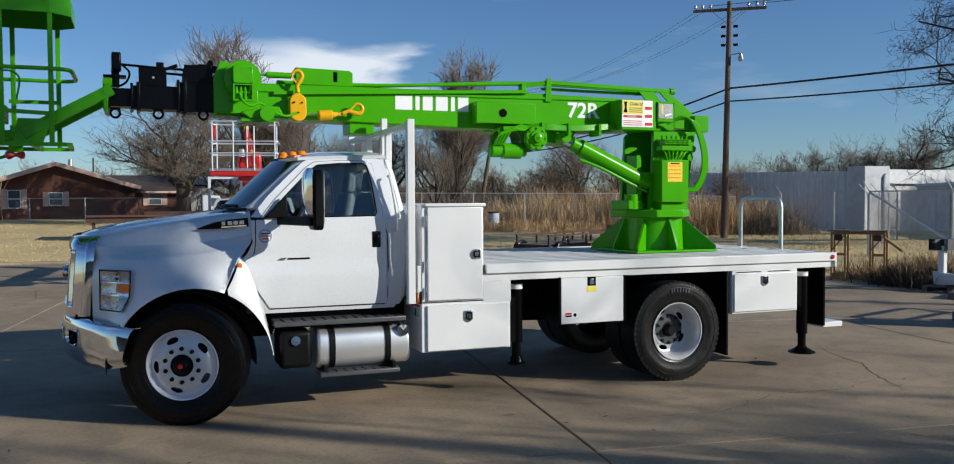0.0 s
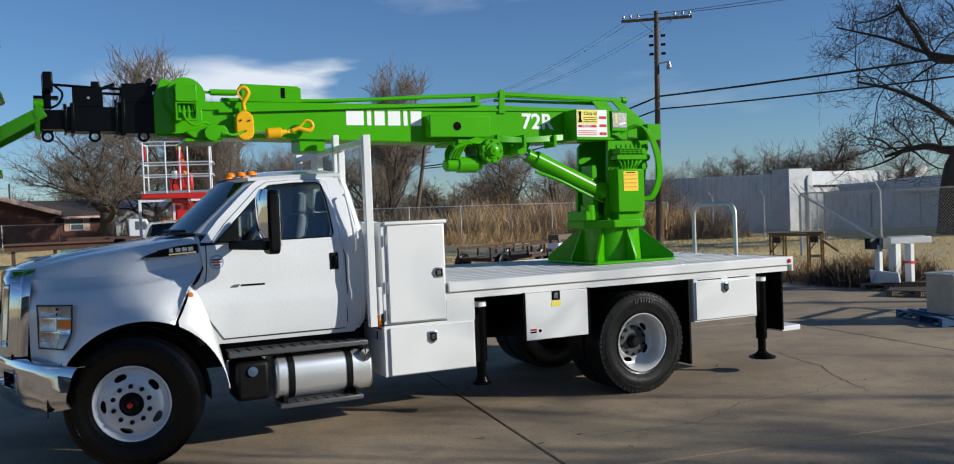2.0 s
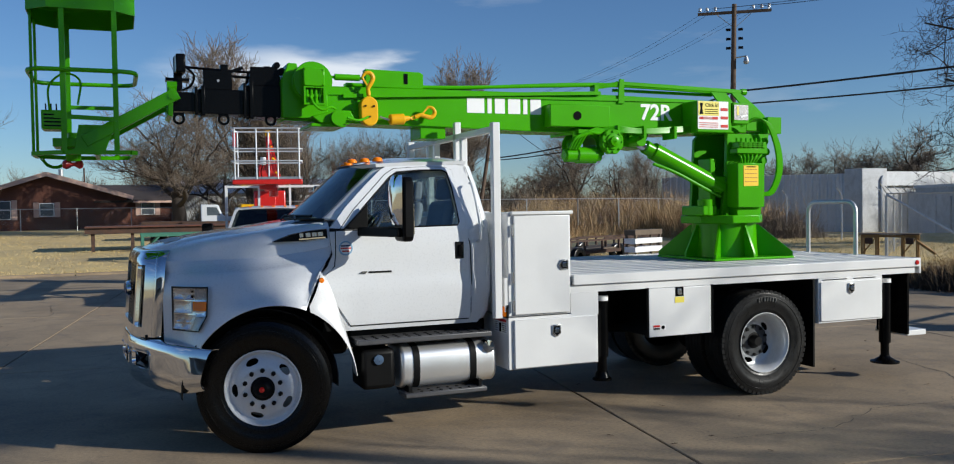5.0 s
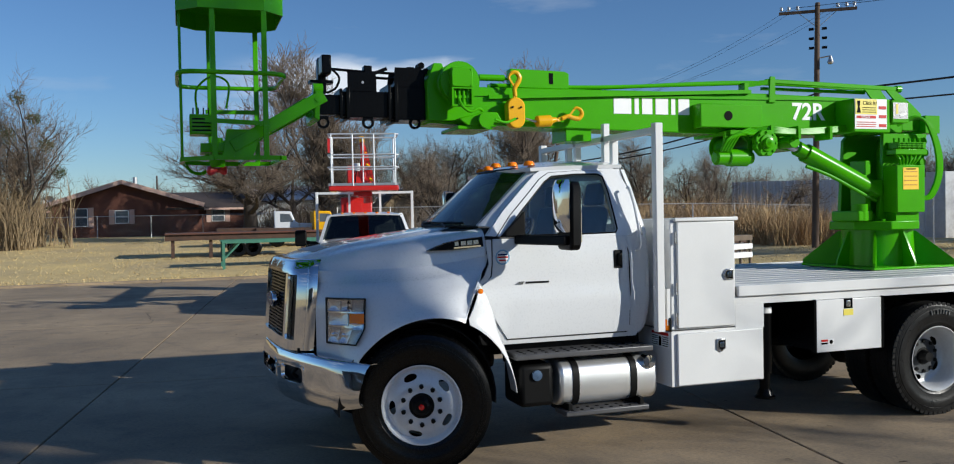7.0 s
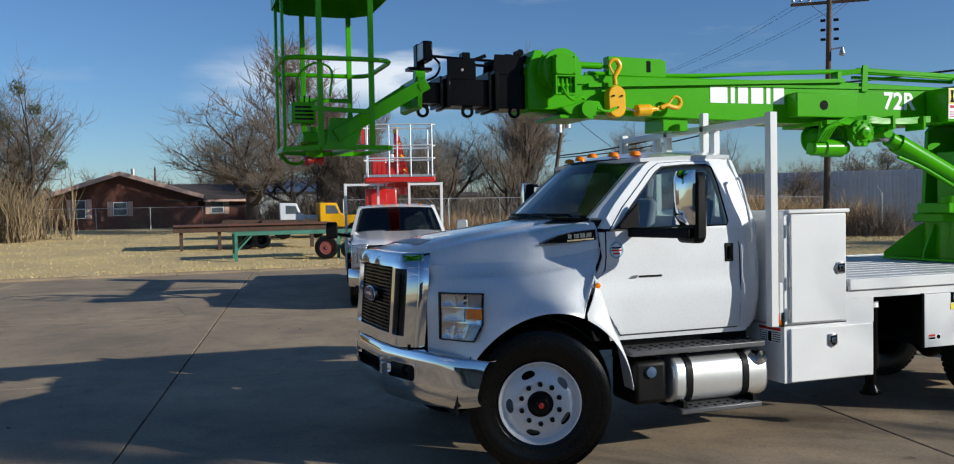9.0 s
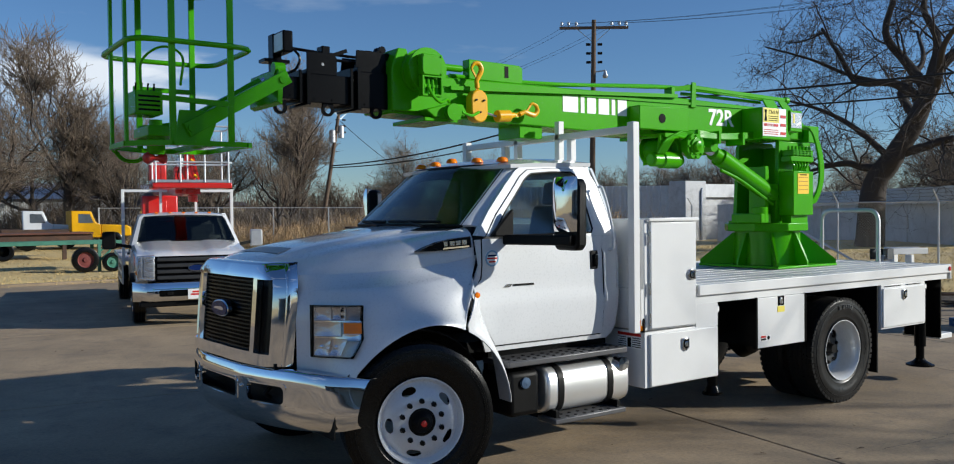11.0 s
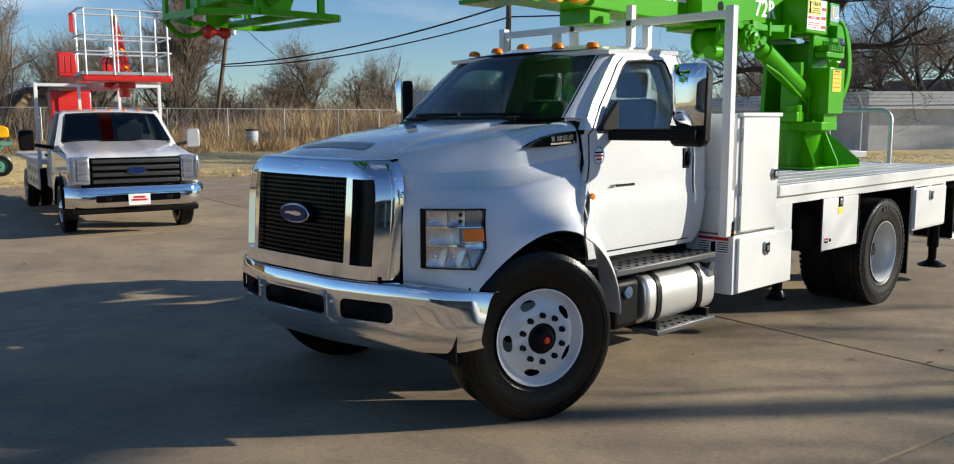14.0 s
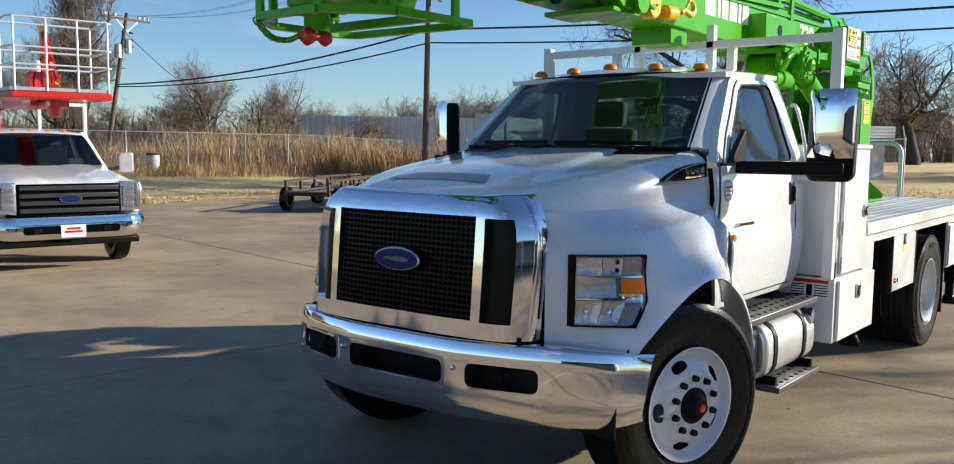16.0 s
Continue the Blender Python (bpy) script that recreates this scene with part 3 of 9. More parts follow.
    if rear:
        part("hub_flange", lathe(B(), [(face + 0.003, 0.164), (face + 0.009, 0.162), (face + 0.009, hub_r + 0.021), (face + 0.003, hub_r + 0.021)], (x, y, z), n=40, sign=s), TUBEG, tyre, "dark bolted hub flange")
        for k in range(7):
            a = radians(101 - 4.6 * k)
            cx, cz = x + 0.437 * math.cos(a), z + 0.437 * math.sin(a)
            part("raised_mark", beam(B(), (cx - 0.02 * math.cos(a), y + s * 0.1495, cz - 0.02 * math.sin(a)), (cx + 0.02 * math.cos(a), y + s * 0.1495, cz + 0.02 * math.sin(a)), 0.008 if k != 1 else 0.004, 0.024 if k != 1 else 0.006, (0, 1, 0)), RUBMARK, tyre)
    if not rear:
        part("hub_cap", lathe(B(), [(out, 0.022), (out + 0.010, 0.020), (out + 0.013, 0.0)], (x, y, z), n=20, sign=s), REDL, tyre, "red oil cap")
    for i in range(10):
        a = 2 * math.pi * (i + 0.5) / 10
        cx, cz = x + 0.143 * math.cos(a), z + 0.143 * math.sin(a)
        nut = cyl(B(), (cx, y + s * (face - 0.01), cz), (cx, y + s * (face + 0.024), cz), 0.021, 0.017, 6)
        part("wheel_nut", nut, BLACKM, rim_ob)
    return tyre


RIMG = mat("silver_rim_paint", (0.66, 0.67, 0.67), 0.4, 0.3, 0.15, 4, 40)
for side in (-1, 1):
    steered = wheel(truck, 0.05, side * 1.04, side, 0, RUBBER)
    steered.rotation_euler = (0, 0, radians(-17))
    wheel(truck, 4.95, side * 1.06, side, 1, RUBBERW)
    wheel(truck, 4.95, side * 0.73, side, 2, RUBBERW)

# chassis
for side in (-1, 1):
    part("frame_rail", abox(-0.75, 6.98, side * 0.43 - 0.04, side * 0.43 + 0.04, 0.74, 1.0), BLACKM, truck)
    part("leaf_spring", abox(-0.55, 0.62, side * 0.5 - 0.04, side * 0.5 + 0.04, 0.56, 0.64), BLACKM, truck)
    part("leaf_spring", abox(4.2, 5.7, side * 0.5 - 0.04, side * 0.5 + 0.04, 0.62, 0.74), BLACKM, truck)
part("front_axle", cyl(B(), (0.02, -0.9, 0.5), (0.02, 0.9, 0.5), 0.06), BLACKM, truck)
rear_axle = cyl(B(), (4.95, -0.95, 0.515), (4.95, 0.95, 0.515), 0.085)
lathe(rear_axle, [(-0.16, 0.02), (-0.12, 0.16), (0, 0.22), (0.12, 0.16), (0.16, 0.02)], (4.95, 0, 0.515), n=20)
part("rear_axle", rear_axle, BLACKM, truck)
part("drive_shaft", cyl(B(), (1.4, 0, 0.72), (4.8, 0, 0.55), 0.05), BLACKM, truck)
part("engine_block", abox(-0.55, 0.9, -0.36, 0.36, 0.6, 1.25), BLACKM, truck, bevel=0.05)
part("radiator", abox(-0.80, -0.66, -0.6, 0.6, 0.78, 1.5), BLACKM, truck)
for xc in (1.0, 2.0, 3.2, 4.2, 5.7, 6.6):
    part("cross_member", abox(xc - 0.04, xc + 0.04, -0.42, 0.42, 0.78, 0.96), BLACKM, truck)
for side in (-1, 1):
    liner = B()
    grid(liner, [[(0.02 + 0.62 * math.cos(radians(a)), side * yy, 0.52 + 0.62 * math.sin(radians(a))) for a in range(-5, 186, 10)] for yy in (0.55, 1.08)])
    part("wheel_arch_liner", solid(liner, 0.01), BLACKM, truck)

ASKEW[0] = 0.115      # the tilt nose and bumper sit a few degrees askew on the frame
# fender skins: a tilt nose cut off at the cab, and a separate crescent flare behind the wheel
plan_y = smooth_table([(-0.72, 0.71), (-0.64, 0.815), (-0.52, 0.955), (-0.39, 1.06), (-0.22, 1.115), (0, 1.13), (0.3, 1.115), (0.5, 1.085), (0.66, 1.04), (0.85, 1.02)])
ledge_z = smooth_table([(-0.85, 1.44), (-0.6, 1.43), (-0.3, 1.435), (0.1, 1.45), (0.4, 1.49), (0.7, 1.55)])
hood_y = smooth_table([(-0.82, 0.675), (-0.69, 0.69), (-0.5, 0.76), (-0.2, 0.835), (0.05, 0.875), (0.4, 0.91), (0.62, 0.945)])
hood_c = smooth_table([(-0.92, 1.570), (-0.82, 1.612), (-0.72, 1.650), (-0.4, 1.718), (0.0, 1.775), (0.35, 1.825), (0.6, 1.865)])


def arch(a):
    """A point of the wheel opening at a degrees."""
    r = 0.716 - 0.102 * (a - 3) / 145
    return 0.05 + r * math.cos(radians(a)), 0.52 + r * math.sin(radians(a))


def fender(s):
    cols = []
    for i in range(11):
        x = -0.70 + 0.235 * i / 10
        cols.append(((x, 0.838), (x + 0.02 * i / 10, ledge_z(x))))
    for i in range(1, 23):
        xt = -0.445 + 0.895 * i / 22
        cols.append((arch(148 - 85 * i / 22), (xt, ledge_z(xt))))
    cols.append(((0.405, 1.235), (0.505, ledge_z(0.505))))
    cols.append(((0.445, 1.335), (0.56, ledge_z(0.56))))
    cols.append(((0.485, 1.415), (0.61, ledge_z(0.61))))
    rows = []
    nv = 18
    for c, ((xb, zb), (xt, zt)) in enumerate(cols):
        flare = 0.105 * min(1, c / 10) ** 1.6 * (1 if c < 33 else 0.6)
        row = []
        for k in range(nv + 1):
            v = k / nv
            x, z = xb + (xt - xb) * v, zb + (zt - zb) * v
            up = max(0, (z - 1.15) / (zt - 1.15)) if zt > 1.15 else 0
            y = plan_y(x) + flare * math.exp(-(v * 3.0) ** 1.6) - 0.095 * up ** 3
            row.append((x, s * y, z))
        yo, yi, x, z = plan_y(xt) - 0.095, hood_y(xt), xt, zt
        for k in range(1, 9):
            u = k / 8
            row.append((x + (0.03 * u if xt > 0.4 else 0), s * (yo + (yi - yo) * u), z + 0.095 * (0.55 * u + 0.45 * u * u)))
        rows.append(row)
    return solid(grid(B(), rows), 0.012)


def crescent(s):
    """The blade-shaped flare between wheel opening and door."""
    rear = smooth_table([(0, 0.505), (0.08, 0.545), (0.32, 0.62), (0.56, 0.685), (0.74, 0.735), (1, 0.79)])
    rear_z = smooth_table([(0, 1.432), (0.08, 1.39), (0.32, 1.22), (0.56, 1.015), (0.74, 0.855), (1, 0.555)])
    front_y = smooth_table([(0, 1.08), (0.1, 1.165), (0.35, 1.205), (0.7, 1.21), (1, 1.20)])
    rows = []
    for i in range(25):
        t = i / 24
        if t < 0.35:
            q = t / 0.35
            xf, zf = 0.50 + (0.378 - 0.50) * q + 0.012 * math.sin(q * math.pi), 1.43 + (1.137 - 1.43) * q
        else:
            xf, zf = arch(62 - 59 * (t - 0.35) / 0.65)
        xr, zr, yf = rear(t), rear_z(t), front_y(t)
        row = []
        for k in range(9):
            v = k / 8
            row.append((xf + (xr - xf) * v, s * (yf + (1.032 - yf) * v ** 2.4), zf + (zr - zf) * v))
        rows.append(row)
    return solid(grid(B(), rows), 0.012)


for side in (-1, 1):
    part("front_fender", fender(side), WHITE, truck, smooth=50)
    part("fender_flare", crescent(side), WHITE, truck, smooth=50)

# hood
rows = []
for i in range(25):
    x = -0.825 + 1.445 * i / 24
    c, yh = hood_c(x), hood_y(x)
    zl = ledge_z(x) + 0.085
    half = [(0, c), (0.18, c), (0.36, c - 0.003), (0.415, c - 0.009), (0.44, c - 0.022), (0.54, c - 0.026), (yh - 0.13, c - 0.036), (yh - 0.08, c - 0.05), (yh - 0.04, c - 0.08), (yh - 0.018, c - 0.12), (yh - 0.005, c - 0.17), (yh, (c - 0.17 + zl) / 2), (yh + 0.006, zl)]
    if c - 0.17 < zl + 0.03:
        half = half[:8] + [(yh - 0.04, c - 0.075), (yh - 0.02, c - 0.095), (yh - 0.006, (c - 0.095 + zl) / 2), (yh + 0.003, zl + 0.01), (yh + 0.006, zl)]
    bow = 0.135 * (1 - i / 24) ** 2
    rows.append([(x + bow * (y / yh) ** 2, -y, z) for y, z in half[::-1]] + [(x + bow * (y / yh) ** 2, y, z) for y, z in half[1:]])
part("hood", solid(grid(B(), rows), 0.012), WHITE, truck, "long sloping white hood", smooth=40)
# flat grey strip on the hood: the scoop recess's shade put into the colour
strip = B()
grid(strip, [[(x, y, hood_c(x) + 0.0035 - 0.004 * (y / 0.36) ** 2) for y in steps(-0.33 + 0.03 * k, 0.33 - 0.03 * k, 10)] for k, x in enumerate((-0.66, -0.61, -0.56, -0.52))])
part("scoop_shade", solid(strip, 0.003), GREYP, truck, "grey strip painted for the shaded scoop recess on the hood")


def panel(us, vs, holes, place, t):
    """A sheet on lines us and vs with openings (u0, u1, v0, v1), bent by place(u, v)."""
    bm = B()
    vs_ = [[bm.verts.new(place(u, v)) for u in us] for v in vs]
    for j in range(len(vs) - 1):
        for i in range(len(us) - 1):
            u, v = (us[i] + us[i + 1]) / 2, (vs[j] + vs[j + 1]) / 2
            if not any(a < u < b and c < v < d for a, b, c, d in holes):
                bm.faces.new((vs_[j][i], vs_[j][i + 1], vs_[j + 1][i + 1], vs_[j + 1][i]))
    bmesh.ops.delete(bm, geom=[v for v in bm.verts if not v.link_faces], context="VERTS")
    return solid(bm, t)


# chrome grille surround: a bowed face whose outline narrows upwards, and a band rolled back to hood and fenders
nose_w = smooth_table([(0.90, 0.705), (1.20, 0.715), (1.38, 0.715), (1.45, 0.708), (1.50, 0.692), (1.54, 0.668), (1.575, 0.635), (1.60, 0.60)])


def grille_at(u, v, d=0.0):
    a = abs(u)
    y = u * (1 + (nose_w(v) / 0.715 - 1) * min(1, max(0, (a - 0.46) / 0.2)))
    x = -0.942 + 0.037 * (a / 0.455) ** 2 + 0.08 * (v - 1.255)
    if a > 0.60:
        x += 6.0 * (a - 0.60) ** 2
    return (x + 0.05 * max(0, (v - 1.52) / 0.10) ** 2 + d, y, v)


ho = 0.455
sur = part("grille_surround", panel(steps(-0.715, 0.715, 36, -0.66, -0.505, -ho, ho, 0.505, 0.66), steps(0.92, 1.595, 14, 1.0, 1.005, 1.50, 1.508), [(-ho, ho, 1.005, 1.508), (-0.66, -0.505, 1.0, 1.50), (0.505, 0.66, 1.0, 1.50)], grille_at, 0.045), CHROME, truck, "chrome grille surround", bevel=0.006, smooth=40)
edge = [grille_at(-0.715, v) for v in steps(0.92, 1.595, 16)] + [grille_at(u, 1.595) for u in steps(-0.715, 0.715, 24)[1:-1]] + [grille_at(0.715, v) for v in steps(0.92, 1.595, 16)[::-1]]
rows = []
for k, (d, o) in enumerate(((0.0, -0.004), (0.006, 0.006), (0.022, 0.013), (0.05, 0.018), (0.085, 0.020))):
    row = []
    for i, p in enumerate(edge):
        a, b = edge[max(i - 1, 0)], edge[min(i + 1, len(edge) - 1)]
        ty, tz = b[1] - a[1], b[2] - a[2]
        n_ = math.hypot(ty, tz) or 1
        back = 0.075 + 0.012 * abs(ty) / n_
        row.append((p[0] + d / 0.085 * back, p[1] - tz / n_ * o, p[2] + ty / n_ * o))
    rows.append(row)
part("grille_band", solid(grid(B(), rows), 0.012), CHROME, sur, smooth=60)
part("grille_back", abox(-0.74, -0.71, -0.66, 0.66, 0.95, 1.52), BLACKP, sur)
mesh_bm = B()
for i in range(19):
    z = 1.012 + i * 0.0272
    grid(mesh_bm, [[(grille_at(y, zz, 0.026 + dx)[0], y, zz) for y in steps(-ho, ho, 12)] for dx, zz in ((0.022, z), (0.0, z), (0.0, z + 0.011), (0.022, z + 0.011))])
for i in range(31):
    y = -ho + 0.013 + i * 0.0293
    grid(mesh_bm, [[(grille_at(yy, zz, 0.030 + dx)[0], yy, zz) for zz in steps(1.0, 1.512, 2)] for dx, yy in ((0.02, y), (0.0, y), (0.0, y + 0.007), (0.02, y + 0.007))])
part("grille_mesh", mesh_bm, BLACKP, sur, "black egg-crate grille insert")
for side in (-1, 1):
    part("grille_side_insert", solid(grid(B(), [[grille_at(side * u, v, 0.05) for v in steps(0.98, 1.52, 10)] for u in steps(0.49, 0.675, 8)]), 0.006), BLACKP, sur)


def oval(bm, c, ry, rz, x0, x1, n=40):
    return prism(bm, [(c[1] + ry * math.cos(2 * math.pi * k / n), c[2] + rz * math.sin(2 * math.pi * k / n)) for k in range(n)], "x", x0, x1)


emblem = part("emblem_rim", oval(B(), (0, 0, 1.27), 0.15, 0.062, -0.965, -0.925), CHROME, sur, bevel=0.006)
part("emblem", oval(B(), (0, 0, 1.27), 0.138, 0.052, -0.971, -0.964), BLUEB, sur, "dark blue oval emblem")
part("emblem_bar", oval(B(), (0, 0, 1.27), 0.085, 0.014, -0.974, -0.970), CHROME, sur)


# bumper
bump_x = smooth_table([(0, -0.995), (0.3, -0.97), (0.45, -0.935), (0.62, -0.885), (0.80, -0.82), (0.95, -0.735), (1.08, -0.635), (1.20, -0.525), (1.32, -0.405)])
bump_y = smooth_table([(0, 0), (0.3, 0.3), (0.45, 0.45), (0.62, 0.62), (0.80, 0.79), (0.95, 0.925), (1.08, 1.03), (1.20, 1.105), (1.32, 1.16)])


def bumper_at(u, v):
    a = abs(u)
    x, y = bump_x(a), math.copysign(bump_y(a), u)
    x -= 0.085 * min(1, max(0, (a - 1.0) / 0.32)) * (0.86 - v) / 0.35
    w = (v - 0.70) / 0.2
    drop = 0.055 * max(0, (a - 0.85) / 0.47)
    rise_ = 0.03 * max(0, (a - 1.0) / 0.32) ** 2
    return (x + 0.022 * abs(w) ** 6 + 0.045 * max(0, -w) ** 3, y * (1 - 0.02 * max(0, -w) ** 2), v - drop * (v - 0.505) / 0.4 + rise_ * (0.90 - v) / 0.4)


SLOTS = [(-0.32, 0.32, 0.672, 0.806), (-0.81, -0.43, 0.672, 0.806), (0.43, 0.81, 0.672, 0.806)]
bump = part("front_bumper", panel(steps(-1.32, 1.32, 64, -0.81, -0.43, -0.32, 0.32, 0.43, 0.81), steps(0.505, 0.895, 14, 0.672, 0.806), SLOTS, bumper_at, 0.02), CHROME, truck, "chrome front bumper with three air slots", smooth=60)
part("bumper_lip", solid(grid(B(), [[(bumper_at(u, 0.895)[0] + d, bumper_at(u, 0.895)[1] * (1 - d * 0.15), bumper_at(u, 0.895)[2] + h) for u in steps(-1.32, 1.32, 48)] for d, h in ((-0.001, -0.001), (0.006, 0.009), (0.02, 0.013), (0.06, 0.013))]), 0.006), CHROME, bump, smooth=60)


def round_box(u0, u1, v0, v1, r, n=5):
    """An outline with rounded corners, anticlockwise from the lower right."""
    out = []
    for cu, cv, a0 in ((u1 - r, v0 + r, -90), (u1 - r, v1 - r, 0), (u0 + r, v1 - r, 90), (u0 + r, v0 + r, 180)):
        out += [(cu + r * math.cos(radians(a0 + 90 * k / n)), cv + r * math.sin(radians(a0 + 90 * k / n))) for k in range(n + 1)]
    return out


for u0, u1, v0, v1 in SLOTS:
    rim_ = ring(B(), round_box(u0 - 0.012, u1 + 0.012, v0 - 0.012, v1 + 0.012, 0.03), round_box(u0 + 0.008, u1 - 0.008, v0 + 0.008, v1 - 0.008, 0.035), lambda u, v, d: (bumper_at(u, v)[0] - 0.004 + d, bumper_at(u, v)[1], v), 0.03)
    part("slot_rim", rim_, CHROME, bump)
part("bumper_back", abox(-0.80, -0.76, -0.78, 0.78, 0.60, 0.86), BLACKM, bump)
# black block added under the grille in place of the dark recess's shade
part("recess_filler", abox(-0.84, -0.60, -0.69, 0.69, 0.82, 0.94), BLACKM, truck)
for side in (-1, 1):
    part("tow_hook", tube(B(), curve([(-0.83, side * 0.6, 0.70), (-0.87, side * 0.6, 0.735), (-0.83, side * 0.6, 0.775)], 5), 0.014), BLACKM, bump)
    part("bumper_bolt", lathe(B(), [(0, 0.014), (0.012, 0.012), (0.016, 0.0)], (-0.955, side * 0.375, 0.765), "x", 12, -1), STEEL, bump)

# headlamps set across the fender's front corner
lamp_r = lerp_table([(0.988, -0.462), (1.115, -0.395), (1.335, -0.383)])
LX = -0.640
for side in (-1, 1):
    def lamp_at(u, v, d):
        """u runs from 0 at the grille to 1 at the wheel, at height v."""
        x = LX + (lamp_r(v) - LX) * u
        return (x, side * (plan_y(x) + 0.010 + d + 0.05 * max(0, min(1, (1.24 - v) / 0.25)) * min(1, max(0, (x + 0.64) / 0.18))), v)
    def sheet(u0, u1, v0, v1, d, t, bowl=0.0, flutes=0, nu=18, nv=10):
        """A curved sheet of the lamp, hollowed by bowl and fluted across."""
        rows = []
        for j in range(nv + 1):
            row = []
            for i in range(nu + 1):
                a, c = 2 * i / nu - 1, 2 * j / nv - 1
                wave = 0.0022 * math.sin(flutes * math.pi * i / nu) if flutes else 0.0
                row.append(lamp_at(u0 + (u1 - u0) * i / nu, v0 + (v1 - v0) * j / nv, d + bowl * max(a * a, c * c) + wave))
            rows.append(row)
        return solid(grid(B(), rows), t)
    lamp = part("headlamp", sheet(0, 1, 0.988, 1.335, 0.0, 0.006), LAMPGREY, truck, "clear headlamp with amber side marker", smooth=50)
    loop = [(u, 1.335) for u in steps(0, 1, 8)] + [(1, v) for v in (1.26, 1.18, 1.115, 1.05)] + [(u, 0.988) for u in steps(0, 1, 8)[::-1]] + [(0, v) for v in (1.05, 1.115, 1.18, 1.26)]
    inner = [(min(max(u, 0.022), 0.978), min(max(v, 0.994), 1.329)) for u, v in loop]
    part("lamp_rim", ring(B(), loop, inner, lambda u, v, d: lamp_at(u, v, d), 0.034), BLACKP, lamp)
    for name, u0, u1, v0, v1, m, d, bowl, fl in (
            ("reflector", 0.05, 0.36, 1.235, 1.322, LAMPREF, 0.006, 0.018, 11), ("reflector", 0.37, 0.64, 1.235, 1.322, LAMPREF, 0.006, 0.018, 9),
            ("lamp_trim", 0.66, 0.95, 1.235, 1.322, LAMPGREY, 0.016, 0.006, 0), ("lamp_trim", 0.05, 0.55, 1.130, 1.225, LAMPREF, 0.008, 0.012, 13),
            ("side_marker", 0.58, 0.955, 1.152, 1.222, AMBER, 0.037, 0.0, 0), ("lamp_trim", 0.58, 0.95, 1.105, 1.148, CHROME, 0.014, 0.006, 5),
            ("reflector", 0.05, 0.36, 1.003, 1.115, LAMPREF, 0.004, 0.022, 7), ("reflector", 0.37, 0.66, 1.003, 1.115, LAMPREF, 0.004, 0.022, 7),
            ("lamp_trim", 0.68, 0.94, 1.003, 1.098, LAMPGREY, 0.014, 0.008, 0), ("lamp_bar", 0.04, 0.96, 1.225, 1.233, CHROME, 0.026, 0.0, 0), ("lamp_bar", 0.04, 0.66, 1.118, 1.127, CHROME, 0.026, 0.0, 0)):
        part(name, sheet(u0, u1, v0, v1, d, 0.003, bowl, fl), m, lamp, smooth=50)
    for uu, zz, r in ((0.20, 1.06, 0.015), (0.50, 1.06, 0.015), (0.57, 1.30, 0.011), (0.57, 1.262, 0.011)):
        px, py, pz = lamp_at(uu, zz, 0.012)
        part("bulb_shield", lathe(B(), [(0, r * 0.7), (0.008, r), (0.014, r), (0.018, r * 0.6), (0.019, 0.001)], (px, py, pz), "y", 16, side), CHROME if zz < 1.2 else BLACKP, lamp)
    part("lens", sheet(0.03, 0.97, 0.997, 1.326, 0.032, 0.002), LENSG, lamp, smooth=50).visible_shadow = False
    part("turn_marker", lathe(B(), [(0, 0.022), (0.010, 0.02), (0.014, 0)], (0.495, side * 1.160, 1.352), "y", 16, side), AMBER, truck)

# model plaque on the hood side and vent
VENT = [(0.150, 1.664), (0.22, 1.695), (0.32, 1.728), (0.44, 1.750), (0.595, 1.764), (0.60, 1.684), (0.40, 1.666)]
for side in (-1, 1):
    vent_y = lambda x: side * (0.893 + 0.075 * (x - 0.15))
    def on_vent(x, z, d):
        return (x, vent_y(x) + side * d, z)
    bm = B()
    lay = [[bm.verts.new(on_vent(x, z, d)) for x, z in VENT] for d in (-0.03, 0.012)]
    bm.faces.new(lay[1])
    bm.faces.new(lay[0][::-1])
    for k in range(len(VENT)):
        q = (k + 1) % len(VENT)
        bm.faces.new((lay[0][k], lay[0][q], lay[1][q], lay[1][k]))
    plaque = part("hood_vent", bm, BLACKM, truck, "black side vent with a chrome badge", bevel=0.003)
    for k in range(4):
        part("vent_louvre", beam(B(), on_vent(0.235 + 0.012 * k, 1.678 + 0.014 * k, 0.013), on_vent(0.345, 1.676 + 0.016 * k, 0.013), 0.004, 0.005), BLACKP, plaque)
    part("vent_rim", tube(B(), [on_vent(x, z, 0.013) for x, z in VENT], 0.0025, 6, True), STEEL, plaque)
    badge = part("badge", beam(B(), on_vent(0.365, 1.681, 0.013), on_vent(0.582, 1.693, 0.013), 0.006, 0.012), CHROME, plaque)
    for k, w in enumerate((0.030, 0.040, 0.040, 0.042)):
        xb = (0.370, 0.420, 0.470, 0.520)[k]
        z0 = 1.695 + 0.055 * (xb - 0.368)
        part("badge_bar", beam(B(), on_vent(xb, z0 + 0.018, 0.014), on_vent(xb + w, z0 + 0.020, 0.014), 0.006, 0.034), STEEL, plaque)

ASKEW[0] = 0.0
